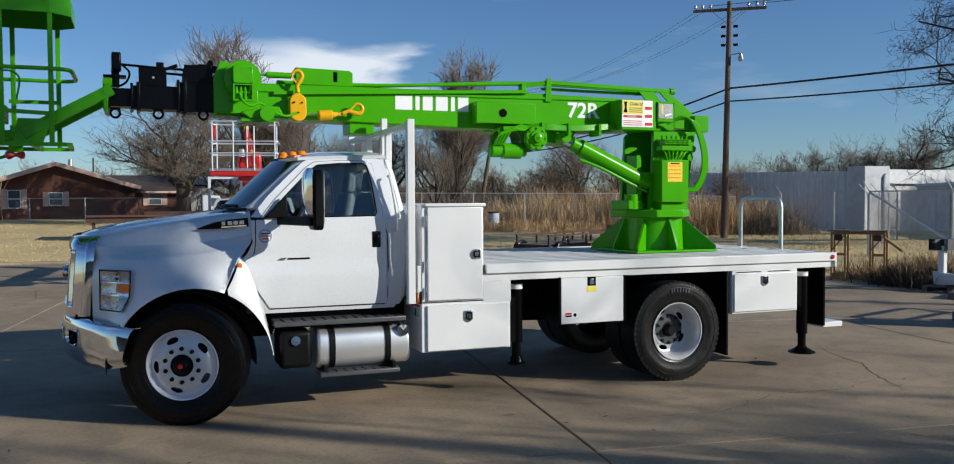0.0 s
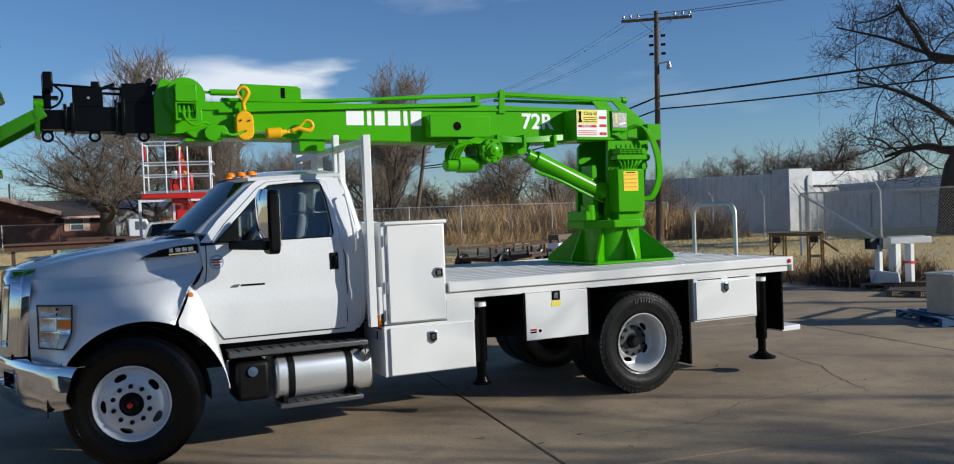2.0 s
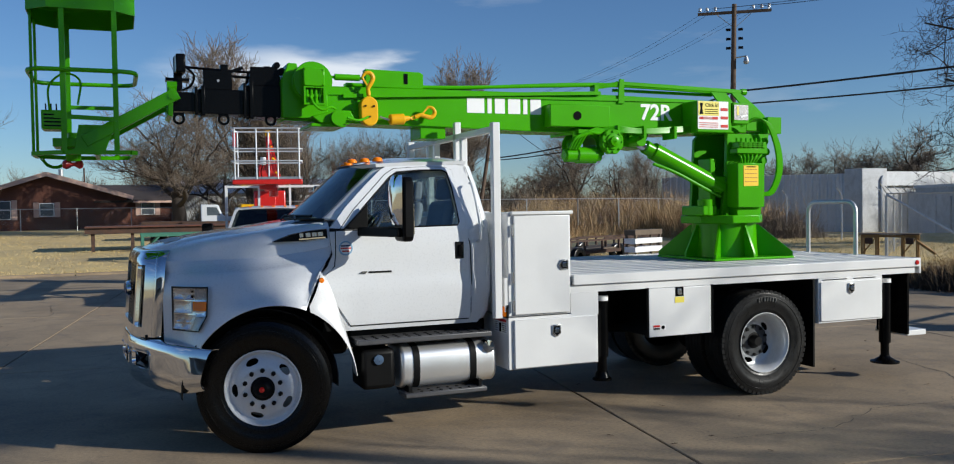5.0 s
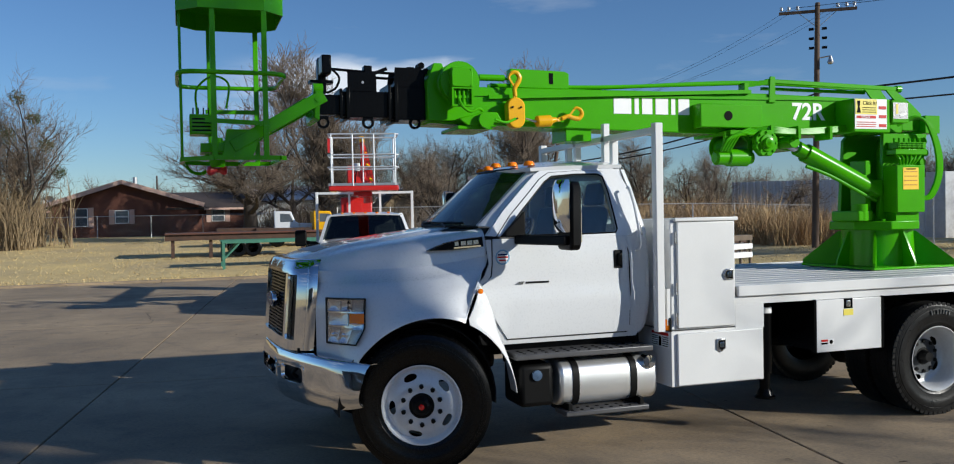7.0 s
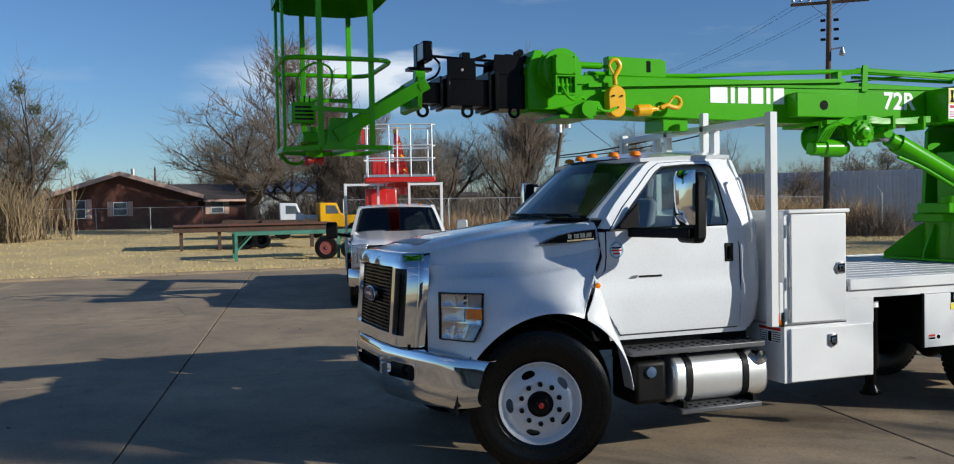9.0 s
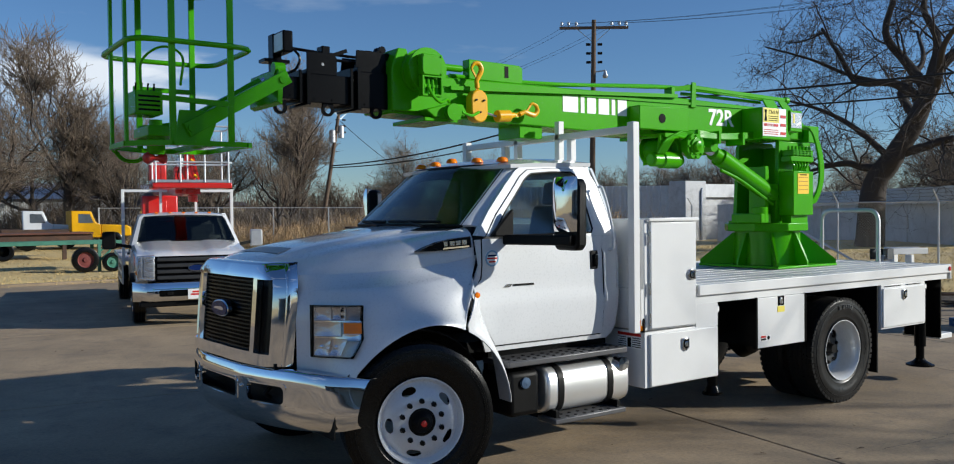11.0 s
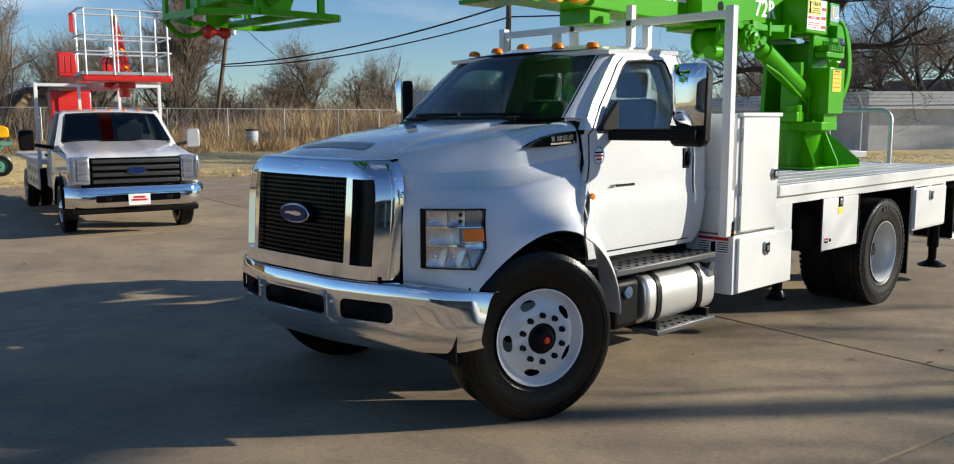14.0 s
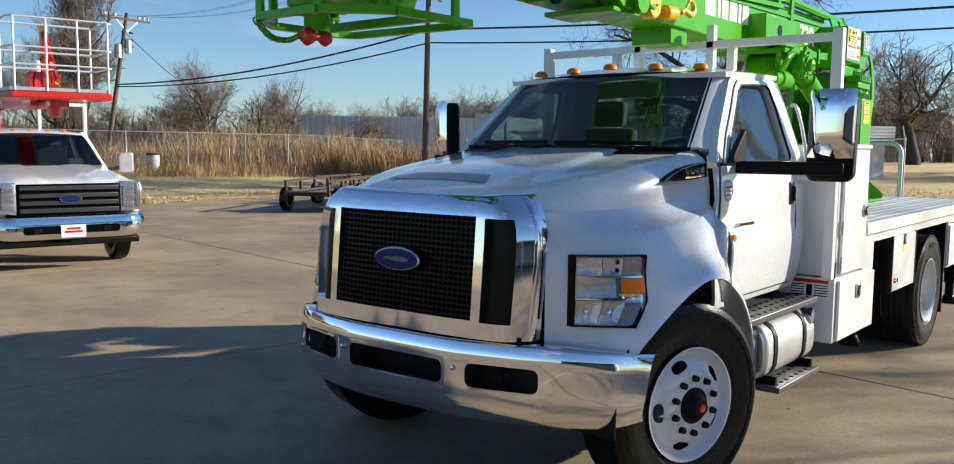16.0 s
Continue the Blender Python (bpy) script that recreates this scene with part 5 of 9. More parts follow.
        foot = lathe(B(), [(0, 0.0), (0, big), (0.015, big), (0.025, big * 0.8), (0.06, 0.06), (0.08, 0.05), (0.08, 0)], (xx, side * 1.03, zf - 0.02), "z", 24)
        part("leg_foot", foot, BLACKP, leg)
        part("leg_band", cyl(B(), (xx, side * 1.03, 1.03), (xx, side * 1.03, 1.08), 0.064, n=20), WDECAL, leg)
    part("mud_flap", abox(5.58, 5.60, side * 0.95 - 0.24, side * 0.95 + 0.24, 0.22, 1.13), BLACKM, truck, "black rubber mud flap")
    part("rear_panel", abox(6.93, 6.955, side * 0.95 - 0.21, side * 0.95 + 0.21, 0.46, 1.13), BLACKP, truck)
    part("rear_step", abox(6.94, 7.22, side * 0.93 - 0.22, side * 0.93 + 0.22, 0.44, 0.50), BODYW, truck, "white rear step", bevel=0.006)
    part("inner_fender", abox(3.06, 6.92, side * 0.60 - 0.01, side * 0.60 + 0.01, 0.72, 1.13), BLACKP, truck)
    # headache rack
    part("rack_post", abox(2.00, 2.07, side * 1.185 - 0.035, side * 1.185 + 0.035, 0.95, 2.66), BODYW, truck, "white square rack post", bevel=0.006)
part("rack_bar", abox(2.005, 2.065, -1.15, 1.15, 2.575, 2.63), BODYW, truck, "white square rack bar across", bevel=0.006)
for y in (-0.27, 0.33):
    part("boom_rest_post", abox(2.005, 2.065, y - 0.03, y + 0.03, 2.35, 2.745), BODYW, truck, bevel=0.005)
    part("rack_post", abox(2.005, 2.065, y * 1.6 - 0.03, y * 1.6 + 0.03, 1.30, 2.574), BODYW, truck, bevel=0.005)
hoop = part("bed_hoop", tube(B(), [(6.98, 0.37, 1.297), (6.98, 0.37, 1.80)] + [(6.98, 0.37 - 0.12 * (1 - math.cos(a)), 1.80 + 0.12 * math.sin(a)) for a in (0.4, 0.8, 1.2, 1.57)] + [(6.98, -0.39 + 0.12 * (1 - math.sin(a)), 1.80 + 0.12 * math.cos(a)) for a in (0.0, 0.4, 0.8, 1.2, 1.57)] + [(6.98, -0.39, 1.297)], 0.026, 12), GALV, truck, "galvanised pipe hoop at the deck's rear")
part("bulkhead", abox(2.10, 2.128, -1.2, 1.2, 1.0, 1.30), BODYW, truck)

# ---- crane boom, pedestal and work basket ----
YB = 0.06      # centre line of the boom
boom = thing("boom_lift", (5.44, YB, 1.3), "lime green telescopic crane boom with black sections", "crane")
OFFSET[boom] = Vector((5.44, YB, 1.3))
ped = part("pedestal_plate", abox(4.90, 5.98, YB - 0.54, YB + 0.54, 1.300, 1.325), GREEN, boom, bevel=0.004)
cone = B()
lathe(cone, [(1.325, 0.38), (1.66, 0.36), (1.70, 0.36)], (5.44, YB, 0), "z", 40)
part("pedestal_drum", cone, GREEN, ped)
for k in range(8):
    a = math.pi / 4 * k
    rr = 0.75 if k % 2 else 0.53
    p = [Vector((5.44 + math.cos(a) * r, YB + math.sin(a) * r, z)) for r, z in ((0.33, 1.325), (rr, 1.325), (rr, 1.37), (0.38, 1.68), (0.33, 1.68))]
    nrm = Vector((-math.sin(a), math.cos(a), 0)) * 0.012
    bm = B()
    v0, v1 = [bm.verts.new(q - nrm) for q in p], [bm.verts.new(q + nrm) for q in p]
    bm.faces.new(v0), bm.faces.new(v1[::-1])
    for i in range(5):
        bm.faces.new((v0[i], v1[i], v1[(i + 1) % 5], v0[(i + 1) % 5]))
    part("gusset", bm, GREEN, ped)
oct_ = [(5.41 + 0.47 * math.cos(math.pi / 4 * (k + 0.5)), YB + 0.47 * math.sin(math.pi / 4 * (k + 0.5))) for k in range(8)]
flange = part("turntable_flange", prism(B(), oct_, "z", 1.70, 1.79), GREEN, ped, bevel=0.01)
for k in range(12):
    a = math.pi / 6 * k
    bx, by = 5.41 + 0.39 * math.cos(a), YB + 0.39 * math.sin(a)
    part("flange_bolt", cyl(B(), (bx, by, 1.79), (bx, by, 1.815), 0.022, n=6), GREEN, flange)
# slewing turret: two cheek plates with an open slot for the lift cylinder, closed at the back
turret = part("turret", abox(5.62, 5.74, -0.14, 0.28, 1.79, 2.66), GREEN, boom, "green slewing turret", bevel=0.015)
part("turret_cheek", prism(B(), [(5.20, 1.79), (5.74, 1.79), (5.80, 2.3), (5.86, 2.70), (5.28, 2.70), (5.26, 2.2)], "y", -0.22, -0.17), GREEN, turret, bevel=0.006)
part("turret_cheek", prism(B(), [(5.12, 1.79), (5.74, 1.79), (5.80, 2.3), (5.84, 2.66), (5.78, 2.72), (5.24, 2.72), (5.18, 2.66)], "y", 0.24, 0.29), GREEN, turret, bevel=0.006)
part("turret_web", abox(5.13, 5.60, -0.16, 0.23, 1.795, 1.86), GREEN, turret, bevel=0.008)
part("front_stop", abox(5.06, 5.13, -0.20, 0.02, 1.80, 2.42), GREEN, turret, bevel=0.01)
part("step_bracket", abox(5.08, 5.24, -0.24, -0.18, 2.05, 2.22), GREEN, turret, bevel=0.006)
vb = part("valve_box", prism(B(), [(5.265, 1.875), (5.625, 1.875), (5.63, 2.36), (5.265, 2.36)], "y", -0.415, -0.222), GREEN, turret, "green control box with a yellow chart", bevel=0.008)
part("box_skirt", prism(B(), [(5.30, 1.79), (5.60, 1.79), (5.60, 1.873), (5.30, 1.873)], "y", -0.36, -0.225), GREEN, turret)
ch = part("chart_decal", abox(5.34, 5.54, -0.419, -0.416, 2.11, 2.335), YCHART, vb, "yellow load chart decal")
ink = mat("chart_ink", (0.45, 0.16, 0.02), 0.5)
part("label_bar", abox(5.38, 5.50, -0.422, -0.419, 2.315, 2.325), BLACKP, ch)
for k in range(4):
    for j in range(5):
        part("label_bar", abox(5.355 + 0.035 * j, 5.378 + 0.035 * j, -0.422, -0.419, 2.288 - 0.045 * k, 2.296 - 0.045 * k), ink, ch)
bank = part("valve_bank", abox(5.30, 5.72, -0.36, -0.222, 2.47, 2.53), GREEN, turret, bevel=0.008)
for k in range(6):
    part("valve_body", abox(5.32 + 0.065 * k, 5.37 + 0.065 * k, -0.37, -0.23, 2.531, 2.60), GREEN, bank, bevel=0.006)
    part("valve_fitting", cyl(B(), (5.345 + 0.065 * k, -0.30, 2.60), (5.345 + 0.065 * k, -0.30, 2.645), 0.014, n=8), GREEN, bank)
    part("valve_hose", tube(B(), curve([(5.345 + 0.065 * k, -0.32, 2.47), (5.35 + 0.05 * k, -0.36, 2.43), (5.38 + 0.035 * k, -0.34, 2.37)], 5), 0.012, 7), GREEN, bank)
for k in range(3):
    part("valve_lever", abox(5.33, 5.66, -0.385, -0.372, 2.545 + 0.022 * k, 2.553 + 0.022 * k), GREEN, bank)
for xx, zz in ((5.78, 2.62), (5.76, 2.40), (5.80, 2.50)):
    part("pivot_pin", cyl(B(), (xx, -0.26, zz), (xx, -0.16, zz), 0.04, n=14), GREEN, turret)
part("slew_motor", cyl(B(), (5.02, -0.16, 1.79), (5.02, -0.16, 1.97), 0.085), GREEN, turret, bevel=0.01)
part("slew_gearbox", abox(4.93, 5.12, -0.24, 0.16, 1.79, 1.90), GREEN, turret, bevel=0.015)
part("turret_tail", prism(B(), [(5.62, 2.74), (5.88, 2.74), (5.90, 2.92), (5.75, 3.04), (5.62, 3.06)], "y", YB - 0.18, YB + 0.18), GREEN, turret, bevel=0.012)
part("tail_box", abox(5.86, 6.06, -0.20, 0.20, 2.71, 2.90), GREEN, turret, bevel=0.006)
# main boom
base = part("base_boom", prism(B(), [(0.40, 2.745), (0.40, 3.07), (3.2, 3.085), (3.9, 3.09), (5.55, 3.06), (5.62, 3.02), (5.62, 2.72), (4.6, 2.68), (3.0, 2.685)], "y", YB - 0.19, YB + 0.19), GREEN, boom, "long lime green boom section", bevel=0.012)
for side in (-1, 1):
    part("boom_flange", prism(B(), [(0.42, 2.985), (5.0, 3.04), (5.0, 3.062), (0.42, 3.012)], "y", YB + side * 0.19, YB + side * 0.205), GREEN, base)
bump_plate = part("boom_pad", abox(3.05, 3.75, YB - 0.33, YB - 0.18, 2.73, 2.96), GREEN, base, bevel=0.01)
part("pad_hole", cyl(B(), (3.36, YB - 0.325, 2.845), (3.36, YB - 0.335, 2.845), 0.045), BLACKP, bump_plate)
part("hinge_block", prism(B(), [(4.74, 2.69), (5.20, 2.69), (5.20, 3.03), (4.74, 3.03)], "y", YB - 0.46, YB - 0.191), GREEN, base, bevel=0.012)
sign = part("safety_sign", abox(4.62, 5.02, YB - 0.3645, YB - 0.361, 2.78, 3.08), WDECAL, base, "white and yellow safety sign on the boom")
part("sign_panel", abox(4.625, 4.895, YB - 0.367, YB - 0.364, 2.925, 3.078), YDECAL, sign)
part("sign_bar", abox(4.64, 4.88, YB - 0.367, YB - 0.364, 2.885, 2.912), REDP, sign)
write("sign_text", "Click It!", 0.055, sign, BLACKP, pose(4.715, YB - 0.368, 3.02, 90), 0.001)
write("sign_text", "DANGER", 0.028, sign, WDECAL, pose(4.69, YB - 0.368, 2.889, 90), 0.001)
part("sign_pictogram", prism(B(), [(4.64, 2.94), (4.69, 2.94), (4.675, 3.0), (4.685, 3.06), (4.645, 3.06), (4.655, 3.0)], "y", YB - 0.369, YB - 0.367), BLACKP, sign)
for k in range(3):
    part("sign_line", abox(4.71, 4.88, YB - 0.369, YB - 0.367, 2.945 + 0.022 * k, 2.951 + 0.022 * k), BLACKP, sign)
    part("sign_line", abox(4.64, 4.88, YB - 0.369, YB - 0.364, 2.80 + 0.022 * k, 2.806 + 0.022 * k), REDP, sign)
    part("sign_line", abox(4.92, 5.01, YB - 0.369, YB - 0.364, 2.80 + 0.09 * k, 2.83 + 0.09 * k), REDP, sign)
sign.location += Vector((0.13, -0.1, -0.055))
part("gauge_box", abox(5.205, 5.42, -0.418, -0.135, 2.79, 3.02), GREEN, base, bevel=0.008)
gp = part("gauge_plate", abox(5.215, 5.405, -0.423, -0.419, 2.83, 2.995), STEEL, base, "brushed metal angle gauge with a yellow stripe")
part("gauge_mark", abox(5.25, 5.275, -0.426, -0.4235, 2.88, 2.98), YDECAL, gp)
part("gauge_mark", beam(B(), (5.30, -0.425, 2.86), (5.39, -0.425, 2.885), 0.004, 0.02), WDECAL, gp)
# raised letter slabs along the boom and the type code
x = 2.20
for w in (0.185, 0.045, 0.11, 0.135, 0.045, 0.12):
    part("letter_bar", abox(x, x + w, YB - 0.1935, YB - 0.189, 2.86, 3.03), WDECAL, base)
    x += w + 0.035
write("type_code", "72R", 0.235, base, WDECAL, pose(4.205, YB - 0.1915, 2.84, 90) @ Matrix.Diagonal((1.06, 1, 1, 1)), 0.002, bold=0.006)
# hydraulic lines on top
for k, (z0, yy) in enumerate(((3.17, -0.12), (3.19, -0.05))):
    part("hydraulic_pipe", tube(B(), curve([(1.0, YB + yy, 3.10), (2.0, YB + yy, 3.11), (3.2, YB + yy, z0), (4.0, YB + yy, z0 + 0.03), (5.3, YB + yy, 3.17 + 0.02 * k)], 6), 0.018), GREEN, base)
part("pipe_bracket", prism(B(), [(3.92, 3.0), (4.0, 3.0), (4.0, 3.26), (3.94, 3.26)], "y", YB - 0.21, YB - 0.19), GREEN, base, bevel=0.004)
part("pipe_bracket", abox(3.64, 3.69, YB - 0.20, YB - 0.1, 3.08, 3.19), GREEN, base, bevel=0.004)
part("bracket_web", beam(B(), (3.66, YB - 0.15, 3.17), (3.95, YB - 0.19, 3.21), 0.02, 0.05), GREEN, base)
part("top_bar", beam(B(), (3.95, YB - 0.12, 3.225), (5.62, YB - 0.12, 3.19), 0.05, 0.045), GREEN, base, bevel=0.008)
part("lower_bar", beam(B(), (3.95, YB - 0.05, 3.16), (5.25, YB - 0.05, 3.15), 0.03, 0.03), GREEN, base)
part("pipe_leg", prism(B(), [(5.16, 3.17), (5.36, 3.17), (5.46, 3.06), (5.26, 3.06)], "y", YB - 0.16, YB - 0.14), GREEN, base)
part("pipe_leg", prism(B(), [(5.44, 3.17), (5.56, 3.17), (5.76, 3.04), (5.58, 3.04)], "y", YB - 0.16, YB - 0.14), GREEN, base)
part("bar_end", cyl(B(), (5.60, YB - 0.12, 3.19), (5.66, YB - 0.12, 3.19), 0.038, n=16), GREEN, base)
part("boom_saddle", abox(1.72, 1.98, YB - 0.16, YB + 0.16, 2.60, 2.75), GREEN, base, bevel=0.006)
# winch under the boom and lift cylinders
drum_prof = [(0.0, 0.145), (0.015, 0.145), (0.016, 0.10)] + [(0.03 + 0.018 * k + d, r) for k in range(14) for d, r in ((0.0, 0.102), (0.006, 0.110), (0.012, 0.102))] + [(0.30, 0.10), (0.301, 0.145), (0.316, 0.145)]
winch = part("winch", lathe(B(), drum_prof, (3.47, -0.30, 2.55), "y", 28), GREEN, boom, "green hydraulic winch under the boom")
hexa = [(3.70 + 0.135 * math.cos(radians(22.5 + 45 * k)), 2.575 + 0.135 * math.sin(radians(22.5 + 45 * k))) for k in range(8)]
we = part("winch_end", prism(B(), hexa, "y", -0.40, -0.33), GREEN, winch, bevel=0.008)
part("winch_boss", lathe(B(), [(0, 0.085), (0.02, 0.08), (0.022, 0.055), (0.05, 0.05), (0.052, 0.03), (0.07, 0.0)], (3.70, -0.40, 2.575), "y", 20, -1), GREEN, we)
for k in range(8):
    a = math.pi / 4 * k
    part("winch_bolt", cyl(B(), (3.70 + 0.105 * math.cos(a), -0.415, 2.575 + 0.105 * math.sin(a)), (3.70 + 0.105 * math.cos(a), -0.40, 2.575 + 0.105 * math.sin(a)), 0.012, n=6), GREEN, we)
part("winch_frame", prism(B(), [(3.34, 2.66), (3.86, 2.66), (3.86, 2.70), (3.34, 2.70)], "y", -0.33, 0.30), GREEN, winch)
part("winch_frame", prism(B(), [(3.28, 2.42), (3.36, 2.42), (3.40, 2.68), (3.30, 2.68)], "y", -0.30, -0.27), GREEN, winch)
part("winch_frame", prism(B(), [(3.42, 2.40), (3.84, 2.46), (3.86, 2.68), (3.62, 2.68), (3.60, 2.50), (3.42, 2.46)], "y", 0.02, 0.05), GREEN, winch)
part("winch_motor", lathe(B(), [(0, 0.0), (0, 0.05), (0.02, 0.07), (0.14, 0.07), (0.15, 0.085), (0.36, 0.085), (0.37, 0.06), (0.42, 0.06), (0.42, 0.0)], (3.20, -0.26, 2.44), "x", 24), GREEN, winch)
for k in range(4):
    part("winch_hose", tube(B(), curve([(3.24 + 0.03 * k, -0.32, 2.50), (3.27 + 0.05 * k, -0.38, 2.60 + 0.02 * k), (3.40 + 0.05 * k, -0.36, 2.66), (3.56 + 0.03 * k, -0.34, 2.72 - 0.01 * k)], 6), 0.014, 7), GREEN, winch)
for yy in (-0.12,):
    ram = part("lift_cylinder", cyl(B(), (4.34, YB - 0.22, 2.50), (5.22, YB - 0.22, 2.10), 0.095, n=28), GREEN, boom, "green lift cylinder")
    part("cylinder_head", cyl(B(), (4.24, YB - 0.22, 2.545), (4.36, YB - 0.22, 2.49), 0.075, n=24), GREEN, ram)
    part("ram_rod", cyl(B(), (4.10, YB - 0.22, 2.61), (4.27, YB - 0.22, 2.53), 0.05, n=20), CHROME, ram)
    part("ram_pin", cyl(B(), (4.12, YB - 0.34, 2.60), (4.12, YB + 0.1, 2.60), 0.06, n=16), GREEN, ram)
    part("cylinder_pipe", tube(B(), curve([(4.32, YB - 0.26, 2.36), (4.6, YB - 0.28, 2.26), (4.95, YB - 0.28, 2.10), (5.2, YB - 0.26, 2.0)], 5), 0.018), GREEN, ram)
part("knuckle", prism(B(), [(3.95, 2.56), (4.25, 2.52), (4.35, 2.70), (3.9, 2.72)], "y", YB - 0.15, YB + 0.15), GREEN, base, bevel=0.01)
for k in range(7):
    d = 0.014 * k
    part("hydraulic_hose", tube(B(), curve([(5.45 + d, -0.24, 2.78 + d * 0.6), (5.60 + d, -0.31, 2.87 - d * 0.3), (5.74 + d * 0.9, -0.33, 2.80 - d * 0.4), (5.86 + d * 0.8, -0.33, 2.52), (5.88 + d * 0.8, -0.32, 2.26), (5.80 + d * 0.6, -0.30, 2.06 - d * 0.3), (5.70, -0.28, 2.03 - d * 0.3)], 8), 0.013, 7), GREEN, turret)
for k in range(5):
    d = 0.02 * k
    part("hydraulic_hose", tube(B(), curve([(3.58, -0.26, 2.70 - d * 0.5), (3.80, -0.33, 2.735 - d * 0.7), (4.05, -0.33, 2.715 - d * 0.5), (4.35, -0.32, 2.73 - d * 0.6), (4.74, -0.28, 2.76 - d * 0.6)], 8), 0.012, 7), GREEN, base)
for xx in (3.80, 4.12, 4.50):
    part("hose_clamp", abox(xx - 0.015, xx + 0.015, -0.355, -0.13, 2.62, 2.75), GREEN, base)
# head of the base section
head = part("boom_head", prism(B(), [(0.38, 2.76), (0.38, 3.10), (0.44, 3.26), (0.52, 3.26), (0.56, 3.12), (0.80, 3.08), (0.80, 2.76)], "y", YB - 0.24, YB + 0.24), GREEN, boom, "green boom head with hose reel", bevel=0.01)
part("reel_drum", lathe(B(), [(0, 0.175), (0.015, 0.178), (0.02, 0.16), (0.11, 0.16), (0.115, 0.178), (0.13, 0.175), (0.13, 0.0)], (0.64, -0.18, 3.085), "y", 36, -1), GREEN, head)
rc = part("reel_cover", abox(0.54, 0.73, -0.385, -0.31, 3.03, 3.195), GREEN, head, bevel=0.008)
for bx, bz in ((0.555, 3.045), (0.715, 3.045), (0.555, 3.18), (0.715, 3.18)):
    part("cover_bolt", cyl(B(), (bx, -0.392, bz), (bx, -0.385, bz), 0.008, n=6), GREEN, rc)
part("reel_cage", ring(B(), [(0.54, 2.865), (0.73, 2.865), (0.73, 3.025), (0.54, 3.025)], [(0.555, 2.88), (0.715, 2.88), (0.715, 3.015), (0.555, 3.015)], lambda x, z, d: (x, -0.385 + d, z), 0.06), GREEN, head)
for k in range(4):
    part("reel_fitting", lathe(B(), [(0, 0.0), (0, 0.016), (0.05, 0.016), (0.052, 0.022), (0.075, 0.022), (0.077, 0.013), (0.12, 0.013), (0.12, 0)], (0.575 + 0.04 * k, -0.345, 2.885), "z", 10), GREEN, head)
part("reel_pipe", tube(B(), curve([(0.60, -0.37, 2.94), (0.63, -0.40, 2.86), (0.70, -0.39, 2.82), (0.78, -0.36, 2.85), (0.84, -0.30, 2.84)], 6), 0.012), GREEN, head)
part("head_foot", prism(B(), [(0.70, 2.71), (0.96, 2.70), (1.02, 2.76), (0.98, 2.83), (0.84, 2.83), (0.62, 2.77)], "y", -0.30, -0.16), GREEN, head, bevel=0.01)
part("foot_plate", abox(0.62, 0.94, -0.28, 0.24, 2.68, 2.712), GREEN, head, bevel=0.006)
part("head_sheave", lathe(B(), [(0, 0.0), (0, 0.07), (0.015, 0.07), (0.02, 0.055), (0.035, 0.055), (0.04, 0.07), (0.055, 0.07), (0.055, 0)], (0.86, -0.30, 2.755), "y", 22, -1), GREEN, head)
part("rope_strand", tube(B(), curve([(0.94, -0.34, 2.76), (1.05, -0.32, 2.74), (1.16, -0.27, 2.78)], 5), 0.012), GREEN, head)
part("stay_cylinder", cyl(B(), (0.90, YB - 0.1, 3.17), (1.14, YB - 0.1, 3.17), 0.03, n=14), GREEN, base)
tool = part("extension_block", prism(B(), [(1.18, 3.08), (1.18, 3.25), (1.72, 3.24), (1.76, 3.22), (1.76, 3.08)], "y", YB - 0.16, YB - 0.06), GREEN, base, bevel=0.006)
part("block_window", abox(1.56, 1.60, YB - 0.163, YB - 0.159, 3.12, 3.22), BLACKP, tool)
part("stay_rod", cyl(B(), (0.78, YB - 0.1, 3.17), (1.2, YB - 0.1, 3.165), 0.014, n=10), GREEN, base)
part("long_stay", beam(B(), (0.95, YB - 0.215, 2.98), (3.7, YB - 0.215, 3.10), 0.03, 0.035), GREEN, base)
# hook block and overhaul ball hook, both stowed on the boom side
hook = thing("hook_block", (1.17, YB - 0.30, 2.70), "yellow single sheave hook block hung on the boom", "hook")
OFFSET[hook] = Vector((1.17, YB - 0.30, 2.70))
o = [(1.17 + 0.085 * math.cos(a), 2.80 + (0.085 if math.sin(a) > 0 else -0.02) + 0.085 * math.sin(a)) for a in (2 * math.pi * k / 24 for k in range(24))]
body = part("side_plate", prism(B(), o, "y", YB - 0.33, YB - 0.24), YELLOW, hook, bevel=0.012)
for dx, dz in ((-0.04, 0.07), (0.04, 0.07), (0.0, -0.03)):
    part("plate_bolt", cyl(B(), (1.17 + dx, YB - 0.325, 2.81 + dz), (1.17 + dx, YB - 0.345, 2.81 + dz), 0.009, n=8), BLACKM, body)
